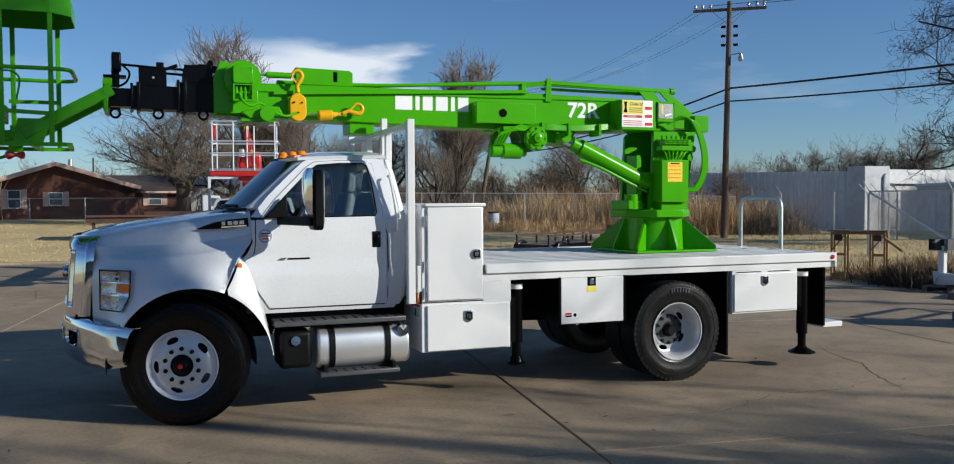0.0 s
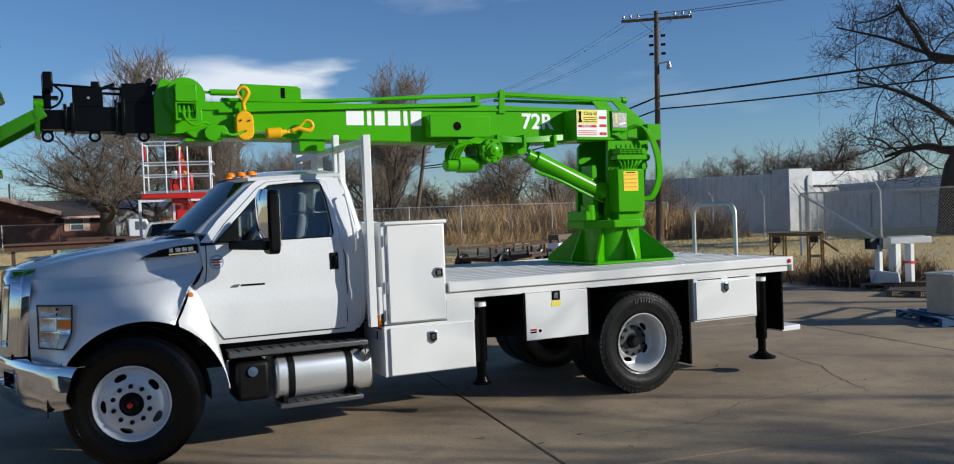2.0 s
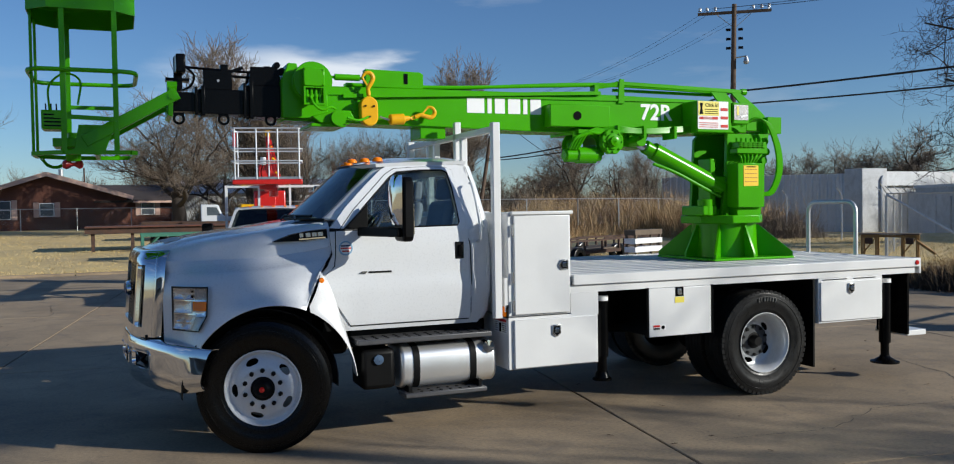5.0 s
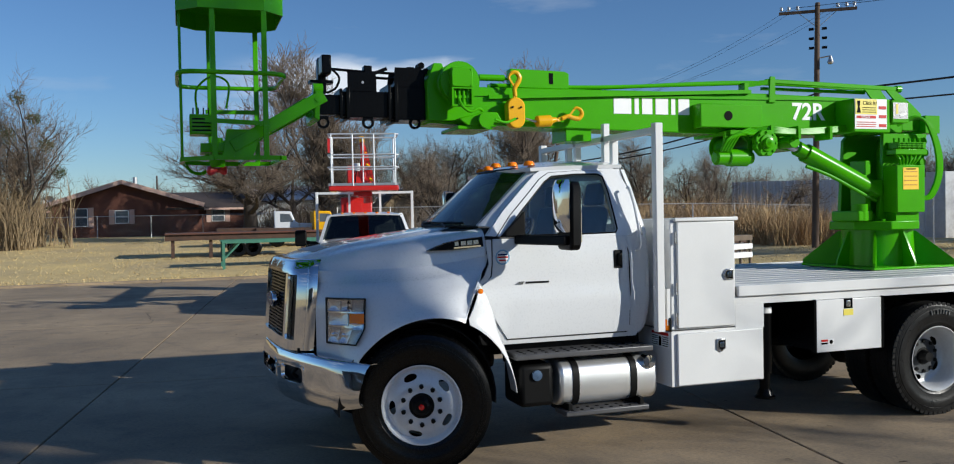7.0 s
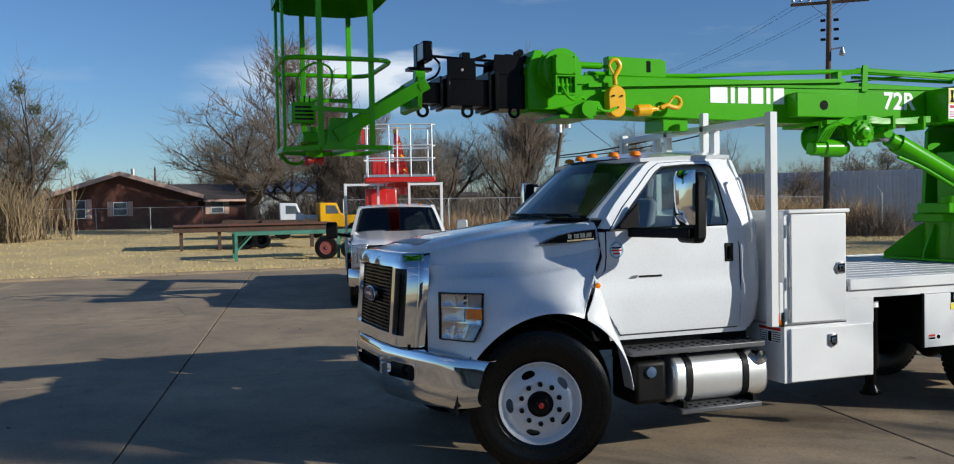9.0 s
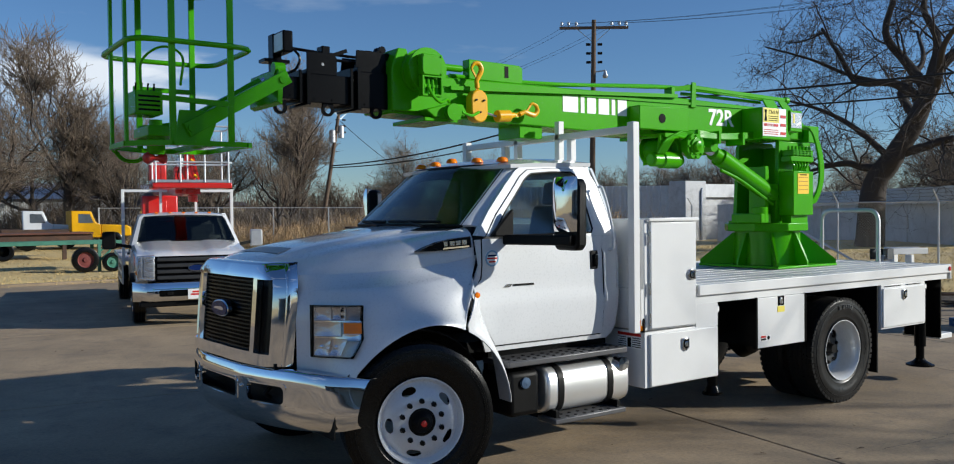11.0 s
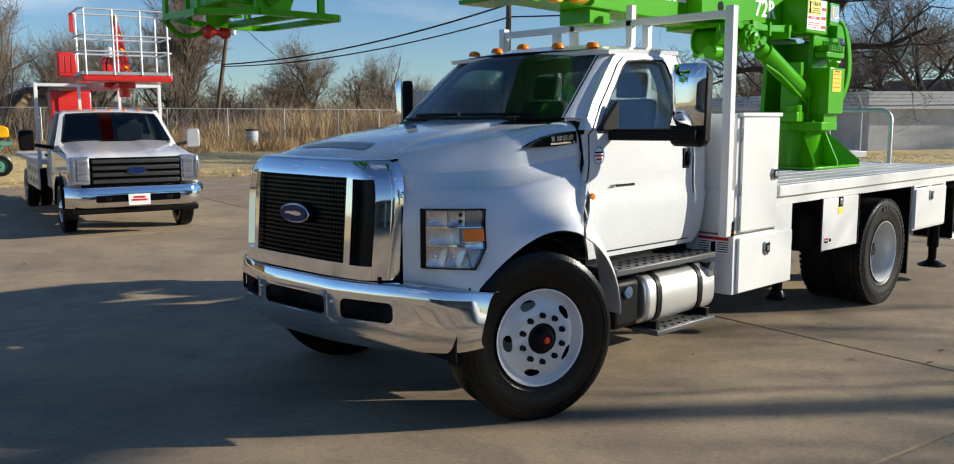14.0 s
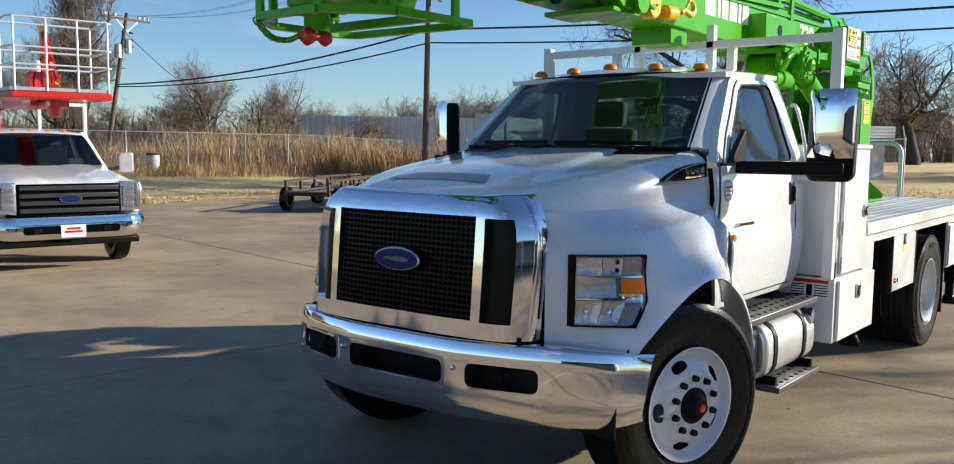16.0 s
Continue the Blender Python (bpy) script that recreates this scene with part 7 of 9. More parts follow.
# evergreen clumps growing high in the left-hand tree
def mistletoe(x, y, z, r, seed):
    rng = random.Random(seed)
    vs, fs = [], []
    for _ in range(260):
        d = Vector((rng.gauss(0, 1), rng.gauss(0, 1), rng.gauss(0, 0.8)))
        p = d.normalized() * r * rng.random() ** 0.4
        a = Vector((rng.gauss(0, 1), rng.gauss(0, 1), rng.gauss(0, 1))).normalized() * 0.07
        b = a.orthogonal().normalized() * 0.03
        n = len(vs)
        vs += [tuple(p - a), tuple(p + b), tuple(p + a), tuple(p - b)]
        fs.append((n, n + 1, n + 2, n + 3))
    me = bpy.data.meshes.new("mistletoe")
    me.from_pydata(vs, [], fs)
    me.materials.append(MISTLE)
    ob = new("mistletoe", me)
    ob.location = (x, y, z)
    tagged(ob, "dark green mistletoe clump high in a bare tree", "plant", "mistletoe clumps", "stuff")


for k, (x, y, z, r) in enumerate(((-11.0, 43.0, 9.0, 0.5), (-9.6, 43.4, 8.4, 0.45), (-8.9, 43.8, 7.4, 0.35), (-11.6, 43.6, 7.6, 0.6), (-10.4, 44.2, 6.6, 0.6), (-12.4, 43.2, 6.0, 0.7), (-8.4, 44.4, 6.0, 0.4), (-12.0, 43.0, 8.6, 0.45), (-7.8, 44.6, 4.6, 0.4))):
    mistletoe(x, y, z, r, 50 + k)

# the heavy old tree by the block wall, limb by limb
def big_tree():
    x0, y0 = 31.3, 14.0
    z0 = rise(x0, y0)
    t = thing("tree", (x0, y0, z0), "huge old bare oak with heavy crooked limbs by the white wall", "tree", "bare winter trees")
    rng = random.Random(77)
    vs, fs, tv, tf = [], [], [], []

    def add(store_v, store_f, pts, r0, r1, n):
        base, u = len(store_v), None
        for i, p in enumerate(pts):
            d = (pts[min(i + 1, len(pts) - 1)] - pts[max(i - 1, 0)]).normalized()
            u = d.orthogonal().normalized() if u is None else (u - d * u.dot(d)).normalized()
            s = d.cross(u)
            r = r0 + (r1 - r0) * i / (len(pts) - 1)
            for k in range(n):
                a = 2 * math.pi * k / n
                q = p + (u * math.cos(a) + s * math.sin(a)) * r * (1 + 0.08 * rng.uniform(-1, 1))
                store_v.append(tuple(q))
        for i in range(len(pts) - 1):
            for k in range(n):
                j = (k + 1) % n
                store_f.append((base + i * n + k, base + i * n + j, base + (i + 1) * n + j, base + (i + 1) * n + k))

    def sprout(p, d, length, r, level):
        pts, q, dd = [p], p.copy(), d.copy()
        for i in range(6):
            dd = (dd + Vector((rng.uniform(-1, 1), rng.uniform(-1, 1), rng.uniform(-1, 1))) * 0.34).normalized()
            q = q + dd * length / 6
            pts.append(q.copy())
        if level >= 2:
            add(tv, tf, pts, r, r * 0.3, 3)
        else:
            add(vs, fs, pts, r, r * 0.45, 6)
        if level < 4:
            for k in range((5, 5, 5, 3)[level]):
                o = pts[rng.randint(2, 6)]
                side = Vector((rng.gauss(0, 1), rng.gauss(0, 1), rng.gauss(0.15, 0.8))).normalized()
                sprout(o, (dd * 0.5 + side).normalized(), length * rng.uniform(0.45, 0.75), max(0.009, r * rng.uniform(0.35, 0.5)), level + 1)

    # limbs in the plan of the wall: w runs along it, towards the sheds
    W = Vector((-0.35, 0.94, 0))
    def at(w, z, dpt=0.0):
        return W * w + Vector((0.94, 0.35, 0)) * dpt + Vector((0, 0, z))
    add(vs, fs, curve([at(0.15, -0.3), at(0.05, 1.0), at(-0.1, 2.6), at(-0.8, 3.7), at(-1.75, 5.4), at(-2.1, 6.7)], 4), 0.60, 0.30, 12)
    limbs = [([at(-0.5, 3.2), at(0.3, 3.3), at(1.0, 3.5), at(1.8, 3.4), at(2.6, 3.2)], 0.17),
             ([at(-1.9, 5.9), at(-0.8, 6.7), at(0.6, 6.9), at(1.3, 8.1), at(2.0, 9.3)], 0.17),
             ([at(-0.9, 6.6), at(0.9, 7.2), at(2.4, 8.0), at(4.4, 8.8)], 0.09),
             ([at(-0.7, 3.6), at(0.6, 4.9), at(2.0, 5.8), at(3.6, 6.4)], 0.12),
             ([at(-2.0, 6.4), at(-1.2, 7.6), at(-0.5, 8.8), at(-0.8, 10.6), at(0.4, 12.0)], 0.18),
             ([at(-2.1, 6.7), at(-2.8, 7.5), at(-3.6, 8.2), at(-4.7, 9.3), at(-6.0, 10.2)], 0.20),
             ([at(-0.8, 3.8), at(-1.8, 4.0), at(-2.8, 4.3), at(-4.0, 4.3), at(-5.4, 4.9)], 0.18),
             ([at(-2.1, 6.6), at(-2.4, 8.2), at(-1.9, 9.8), at(-2.8, 11.6)], 0.17),
             ([at(-1.5, 5.0, 0), at(-2.6, 6.2, -2.0), at(-3.0, 7.4, -3.6), at(-4.0, 8.4, -5.0)], 0.17),
             ([at(-1.6, 5.2, 0), at(-0.8, 6.6, 2.0), at(-1.4, 8.0, 3.6), at(-1.0, 9.6, 5.0)], 0.17)]
    for pts, r in limbs:
        c = curve(pts, 6)
        add(vs, fs, c, r * 1.25, r * 0.36, 9)
        for k in range(10):
            i = rng.randint(len(c) // 4, len(c) - 1)
            d = (c[min(i + 1, len(c) - 1)] - c[i - 1]).normalized()
            side = Vector((rng.gauss(0, 1), rng.gauss(0, 1), rng.gauss(0.2, 0.9))).normalized()
            sprout(c[i], (d * 0.6 + side).normalized(), rng.uniform(1.4, 2.8), r * rng.uniform(0.2, 0.34), 1)
    for name, v, f, m in (("trunk", vs, fs, BARK), ("crown", tv, tf, BARK)):
        me = bpy.data.meshes.new(name)
        me.from_pydata(v, [], f)
        me.polygons.foreach_set("use_smooth", [True] * len(f))
        me.materials.append(m)
        ob = new(name, me)
        ob.parent = t


big_tree()


# ---- far woods, brush and reeds ----
def thicket(name, label, area, count, height, material, seed, stems=7, lean=0.35, width=0.02, kind="stuff", cat="brush", swell=None):
    rng = random.Random(seed)
    vs, fs = [], []
    for _ in range(count):
        x, y = area(rng)
        z, h = rise(x, y), rng.uniform(*height) * (swell(x, y) if swell else 1.0)
        for s in range(stems):
            a = rng.uniform(0, 2 * math.pi)
            b = Vector((x + rng.gauss(0, 0.25), y + rng.gauss(0, 0.25), z - 0.05))
            d = Vector((math.cos(a) * lean * rng.random(), math.sin(a) * lean * rng.random(), 1)).normalized()
            L = h * rng.uniform(0.55, 1.0)
            side = Vector((-math.sin(a + 1), math.cos(a + 1), 0)) * width * rng.uniform(0.6, 1.5)
            mid, tip = b + d * L * 0.55 + side * rng.uniform(-4, 4), b + (d + Vector((rng.uniform(-0.2, 0.2), rng.uniform(-0.2, 0.2), 0))) * L
            n = len(vs)
            vs += [tuple(b - side), tuple(b + side), tuple(mid - side * 0.7), tuple(mid + side * 0.7), tuple(tip)]
            fs += [(n, n + 1, n + 3, n + 2), (n + 2, n + 3, n + 4)]
            for k in range(3):
                o = b + (mid - b) * rng.uniform(0.5, 1.6)
                e = o + Vector((rng.gauss(0, 0.3), rng.gauss(0, 0.3), rng.uniform(0.1, 0.5))) * L * 0.4
                n = len(vs)
                vs += [tuple(o - side * 0.5), tuple(o + side * 0.5), tuple(e)]
                fs += [(n, n + 1, n + 2)]
    me = bpy.data.meshes.new(name)
    me.from_pydata(vs, [], fs)
    me.materials.append(material)
    return tagged(new(name, me), label, cat, "", kind)


back_line = lerp_table([(6, 37.5), (14, 36.0), (22, 33.5), (31, 31.5)])


def reed_area(r):
    x = 12.5 + 19 * r.random()
    return x, back_line(x) + 0.5 + r.uniform(0, 6.0)


thicket("reeds", "tall tan dry reeds along the back fence", reed_area, 3000, (1.3, 3.0), STRAW, 5, 7, 0.45, 0.018, cat="reeds",
        swell=lambda x, y: (0.45 + 0.55 * min(1, max(0, (x - 17.5) / 5))) * (0.78 + 0.22 * math.sin(x * 1.7 + y) + 0.16 * math.sin(x * 3.9 - y * 2.1)))
thicket("dry_weeds", "low tan weeds at the yard's far edge", lambda r: (lambda x: (x, back_line(x) + 0.6 - r.random() ** 2 * 5.0))(r.uniform(7, 30)), 2200, (0.25, 0.9), STRAW, 6, 7, 0.9, 0.012, cat="weeds")
thicket("brush", "dense heap of dark cut brush beside the yard", lambda r: (lambda a, d: (16.0 + 0.8 * d * math.cos(a), 5.15 + 0.9 * d * math.sin(a)))(r.uniform(0, 2 * math.pi), r.random() ** 0.6), 1700, (0.25, 0.72), BRUSHD, 7, 10, 1.5, 0.011, cat="brush")
# straw-coloured sprigs paint the sunlit top of the dark heap
thicket("brush_top", "pale sprigs that put a sunlit top on the heap of brush", lambda r: (r.gauss(16.1, 0.35), r.gauss(5.2, 0.5)), 160, (0.7, 1.1), STRAW, 27, 7, 1.0, 0.009, cat="brush")
thicket("cut_canes", "bundle of pale cut canes beside the rusty rack", lambda r: (r.gauss(15.75, 0.18), r.gauss(6.75, 0.22)), 90, (0.4, 0.85), STRAW, 28, 6, 1.2, 0.012, cat="canes")
thicket("brush_pile", "heap of dark cut brush before the metal shed", lambda r: (r.gauss(27.9, 0.7), r.gauss(24.3, 0.8)), 420, (0.5, 1.9), TWIG, 17, 10, 1.3, 0.010, cat="brush",
        swell=lambda x, y: math.exp(-((x - 27.9) ** 2 + (y - 24.3) ** 2) / 2.2) + 0.15)
thicket("shrub_row", "brown leafless shrubs before the metal shed", lambda r: (r.uniform(24, 30), r.uniform(25, 31)), 420, (1.2, 2.4), STRAW, 8, 9, 0.8, 0.018, cat="shrubs")
thicket("far_woods", "grey-brown leafless woods along the horizon", lambda r: ((lambda a, d: (math.sin(a) * d, math.cos(a) * d))(r.uniform(-0.6, 1.5), r.uniform(75, 110))), 2300, (2.2, 5.0), FARWOOD, 9, 9, 0.45, 0.07, cat="woods")
thicket("understorey", "tan and brown leafless undergrowth among the trees", lambda r: (r.uniform(4, 27), r.uniform(44, 62)), 900, (1.2, 3.2), TWIG, 10, 9, 0.6, 0.028, cat="undergrowth")
thicket("side_brush", "tan leafless brush beside the house", lambda r: (-13.2 + r.gauss(0, 1.8), r.uniform(41, 47)), 900, (1.6, 5.0), TWIG2, 12, 12, 0.55, 0.024, cat="brush")
thicket("lawn_tufts", "short dry grass tufts on the lawn", lambda r: (r.uniform(-18, 16), 21.6 + r.random() ** 1.3 * 32), 13000, (0.05, 0.15), DRYGRASS, 13, 5, 1.2, 0.014, cat="grass")
thicket("edge_grass", "matted dry grass along the yard's edge", lambda r: (r.uniform(2.5, 16), 21.3 + abs(r.gauss(0, 0.5)) - 0.12), 2600, (0.06, 0.22), DRYGRASS, 15, 6, 1.4, 0.013, cat="grass")
thicket("side_tufts", "short dry grass tufts beside the yard", lambda r: (r.uniform(15.8, 32), r.uniform(-4, 24)), 9000, (0.05, 0.17), DRYGRASS, 14, 5, 1.2, 0.014, cat="grass")


# ---- brown house ----
HB = 0.55
house = thing("house", (-4.0, 60, HB), "single-storey brown house with pink-trimmed gable and shutters", "house")
OFFSET[house] = Vector((-4.0, 60, HB))
GL, GP, GR = -11.2, -6.1, -0.9
gz = HB + 2.45
wall = part("gable_wall", prism(B(), [(GL + 0.5, HB - 0.2), (GR, HB - 0.2), (GR, gz), (GP, HB + 3.95), (GL + 0.5, gz + 0.12)], "y", 60, 60.25), BRICK, house, "brown siding gable wall")
part("body_wall", abox(GL + 0.6, GR, 60.26, 68, HB - 0.2, gz), BRICK, house)
part("wing_wall", abox(GR + 0.01, 2.8, 60.6, 68, HB - 0.2, gz - 0.15), BRICK, house)
for a, b in (((GL - 0.35, gz - 0.12), (GP, HB + 4.12)), ((GR + 0.4, gz - 0.05), (GP, HB + 4.12))):
    roof = B()
    (xa, za), (xb, zb) = a, b
    prism(roof, [(xa, za), (xb, zb), (xb, zb + 0.12), (xa, za + 0.12)], "y", 59.4, 68.3)
    r_ = part("roof", roof, SHINGLE, house, "dark brown shingle roof")
    part("barge_board", beam(B(), (xa, 59.36, za), (xb, 59.36, zb), 0.05, 0.30), TRIMP, r_)
wr = part("wing_roof", prism(B(), [(59.9, gz - 0.25), (64, gz + 1.0), (68.4, gz - 0.2), (68.4, gz - 0.35), (64, gz + 0.85), (59.9, gz - 0.38)], "x", GR - 2.2, 3.15), SHINGLE, house)
part("eave_board", abox(GR + 0.4, 3.15, 59.85, 59.9, gz - 0.42, gz - 0.27), TRIMP, wr)
part("chimney_pipe", cyl(B(), (-5.3, 62, HB + 3.9), (-5.3, 62, HB + 4.55), 0.16), GALV, house)
part("roof_pipe", cyl(B(), (-3.8, 63, HB + 3.2), (-3.8, 63, HB + 4.7), 0.06), RUST, house)
part("porch_roof", abox(GL - 1.0, GL + 0.5, 60.1, 63, gz - 0.42, gz - 0.3), TRIMP, house)
part("porch_post", abox(GL - 0.9, GL - 0.78, 60.2, 60.32, HB, gz - 0.42), TRIMP, house)
part("dish", lathe(B(), [(0, 0.0), (0.02, 0.15), (0.08, 0.3), (0.14, 0.38)], (GL + 0.4, 59.6, gz + 0.35), "y", 20, -1), GALV, house, "grey satellite dish")
for xw, yw, w, h in ((-8.8, 59.98, 0.85, 1.3), (-6.15, 59.98, 0.95, 0.95), (0.5, 60.58, 0.95, 0.9)):
    zc = HB + 1.62
    win = part("window", abox(xw - w / 2, xw + w / 2, yw - 0.04, yw, zc - h / 2, zc + h / 2), WDECAL, house, "white sash window with pink shutters")
    for k, (z0, z1) in enumerate(((zc - h / 2 + 0.05, zc - 0.025), (zc + 0.025, zc + h / 2 - 0.05))):
        part("pane", abox(xw - w / 2 + 0.06, xw + w / 2 - 0.06, yw - 0.05, yw - 0.042, z0, z1), PANE, win)
    for s in (-1, 1):
        part("shutter", abox(xw + s * (w / 2 + 0.2) - 0.17, xw + s * (w / 2 + 0.2) + 0.17, yw - 0.06, yw - 0.005, zc - h / 2 - 0.05, zc + h / 2 + 0.05), TRIMP, win)

house.location.x += 0.5
# pale low buildings far behind the trees
for bx, by, w_, d_, h_, m_, lab in ((21.0, 62.0, 3.3, 5.0, 2.2, TANWALL, "low tan rendered shed behind the trees"), (11.8, 65.0, 3.6, 4.0, 3.1, PALEWALL, "pale boarded shed behind the trees")):
    far = thing("far_shed", (bx, by, rise(bx, by) - 0.3), lab, "shed")
    part("wall", abox(-w_ / 2, w_ / 2, 0, d_, 0, h_), m_, far)
    part("roof", prism(B(), [(-0.2, h_ + 0.002), (d_ + 0.2, h_ + 0.002), (d_ + 0.2, h_ + 0.06), (d_ / 2, h_ + 0.45), (-0.2, h_ + 0.06)], "x", -w_ / 2 - 0.15, w_ / 2 + 0.15), SHINGLE, far)
    part("door", abox(-0.45, 0.45, -0.03, -0.002, 0.1, 1.95), m_, far)
    for k in range(int(w_ / 0.3)):
        part("batten", abox(-w_ / 2 + 0.3 * k + 0.05, -w_ / 2 + 0.3 * k + 0.09, -0.045, -0.032, 0.0, h_), m_, far)


# ---- fences ----
def chain_fence(pts, h, name, label, post_gap=3.0, wires=True, rail=True, arms=False, step=0.09):
    """Posts, rail and woven wire along a line of plan points."""
    f = thing(name, (*pts[0], rise(*pts[0])), label, "fence")
    OFFSET[f] = Vector((*pts[0], rise(*pts[0])))
    mesh = ([], [])
    for (ax, ay), (bx, by) in zip(pts, pts[1:]):
        a, b = Vector((ax, ay, 0)), Vector((bx, by, 0))
        L = (b - a).length
        n = max(1, round(L / post_gap))
        d = (b - a) / L
        nrm = Vector((-d.y, d.x, 0))
        for i in range(n + 1):
            p = a + d * L * i / n
            z = rise(p.x, p.y)
            bm = cyl(B(), (p.x, p.y, z - 0.1), (p.x, p.y, z + h + 0.03), 0.03, n=8)
            if arms:
                cyl(bm, (p.x, p.y, z + h), (p.x + nrm.x * 0.28, p.y + nrm.y * 0.28, z + h + 0.33), 0.018, n=6)
            part("post", bm, GALV, f)
            if i < n:
                q = a + d * L * (i + 1) / n
                if rail:
                    part("rail", cyl(B(), (p.x, p.y, z + h), (q.x, q.y, rise(q.x, q.y) + h), 0.022, n=6), GALV, f)
        if wires:
            vs, fs = mesh
            m = int(L / step)
            k = int(h / step)
            w = 0.0028
            for s in (1, -1):
                for i in range(-k, m):
                    i0, i1 = (i, i + k) if s > 0 else (i + k, i)
                    u0, u1, z0, z1 = i0 * step, i1 * step, 0.05, h
                    lo, hi = min(u0, u1), max(u0, u1)
                    if hi <= 0 or lo >= L:
                        continue
                    def cut(u):
                        t = (u - u0) / (u1 - u0)
                        return z0 + (z1 - z0) * t
                    if u0 < 0: z0, u0 = cut(0), 0
                    if u1 < 0: z1, u1 = cut(0), 0
                    if u0 > L: z0, u0 = cut(L), L
                    if u1 > L: z1, u1 = cut(L), L
                    p, q = a + d * u0, a + d * u1
                    zp, zq = rise(p.x, p.y), rise(q.x, q.y)
                    b_ = len(vs)
                    vs += [(p.x - d.x * w, p.y - d.y * w, zp + z0), (p.x + d.x * w, p.y + d.y * w, zp + z0), (p.x + nrm.x * w, p.y + nrm.y * w, zp + z0 + w),
                           (q.x - d.x * w, q.y - d.y * w, zq + z1), (q.x + d.x * w, q.y + d.y * w, zq + z1), (q.x + nrm.x * w, q.y + nrm.y * w, zq + z1 + w)]
                    fs += [(b_, b_ + 1, b_ + 4, b_ + 3), (b_ + 1, b_ + 2, b_ + 5, b_ + 4), (b_ + 2, b_, b_ + 3, b_ + 5)]
    if wires:
        bm = B()
        me = bpy.data.meshes.new("wire_mesh")
        me.from_pydata(mesh[0], [], mesh[1])
        bm.from_mesh(me)
        bpy.data.meshes.remove(me)
        part("wire_mesh", bm, GALV, f, kind="stuff", smooth=0)
    return f


chain_fence([(-24, 56.5), (3.2, 56.5), (8, 56.5)], 1.5, "fence", "chain-link fence with pale posts before the house", 3.6, True, True, step=0.25)
chain_fence([(6, 37.5), (14, 36), (22, 33.5), (31, 31.5)], 1.9, "fence", "tall rusty chain-link fence behind the reeds", 2.6, True, True, step=0.2)
chain_fence([(21.0, 3.0), (21.2, 12.2)], 2.0, "fence", "galvanised chain-link fence with barbed-wire arms", 3.0, True, True, True, step=0.085)
chain_fence([(21.2, 12.25), (27.5, 17.0), (27.8, 24.0)], 1.9, "fence", "galvanised chain-link fence beside the sheds", 3.0, True, False, True, step=0.13)
br = B()
cyl(br, (21.2, 12.2, 2.1), (21.1, 8.4, 0.3), 0.036, n=8)
alone("fence_brace", br, GALV, "slanting galvanised fence brace", "brace")

# ---- white buildings on the right ----
shed = thing("metal_shed", (46.6, 38.6, -0.4), "white ribbed sheet-metal shed with a flat roof", "building")
OFFSET[shed] = Vector((46.6, 38.6, -0.4))
W0, W1 = Vector((46.9, 38.9, 0)), Vector((39.5, 51.0, 0))
dv = (W1 - W0).normalized()
nv = Vector((-dv.y, dv.x, 0))
if nv.x > 0:
    nv = -nv
rows = [[], []]
L = (W1 - W0).length
u = 0.0
while u < L:
    for du, dn in ((0, 0), (0.06, 0.06), (0.20, 0.06), (0.26, 0)):
        p = W0 + dv * (u + du) + nv * dn
        rows[0].append((p.x, p.y, -0.6))
        rows[1].append((p.x, p.y, 3.85 + 0.15 * (u + du) / L))
    u += 0.52
part("ribbed_wall", solid(grid(B(), rows), 0.05), METALW, shed, smooth=0)
part("roof", prism(B(), [(W0.x, W0.y), (W1.x, W1.y), (W1.x + 12, W1.y + 6), (W0.x + 12, W0.y + 6)], "z", 3.6, 3.75), METALW, shed)
part("corner_block", abox(46.6, 48.9, 37.6, 39.2, -0.6, 4.15), BLOCKW, shed, bevel=0.03)
part("drain_pipe", tube(B(), [(48.3, 37.52, -0.5), (48.3, 37.52, 3.4), (48.45, 37.55, 3.6)], 0.09, 8), GALV, shed)
part("front_wall", abox(48.91, 61.0, 38.2, 39.2, -0.6, 3.3), BLOCKW, shed)
part("parapet", abox(48.91, 61.2, 37.9, 38.19, 2.95, 3.95), METALW, shed)
part("parapet_block", abox(59.8, 61.3, 37.6, 37.89, 3.2, 4.2), BLOCKW, shed)
part("roof_vent", lathe(B(), [(0, 0.12), (0.4, 0.12), (0.42, 0.22), (0.55, 0.2), (0.6, 0)], (52, 38.6, 3.3), "z", 12), GALV, shed)
block = thing("block_building", (33, 10.9, 0.3), "long low white painted block building with a deep fascia", "building")
OFFSET[block] = Vector((33, 10.9, 0.3))
CE, CD, CF = Vector((33.0, 10.9)), Vector((45.0, 32.0)), Vector((37.6, 8.0))
along, across_ = (CD - CE).normalized(), (CF - CE).normalized()


def block_part(name, a0, a1, b0, b1, z0, z1, m, label=""):
    """A wall block between distances a along the yard side and b along the street side."""
    return part(name, prism(B(), [tuple(CE + along * a + across_ * b) for a, b in ((a0, b0), (a1, b0), (a1, b1), (a0, b1))], "z", z0, z1), m, block, label)


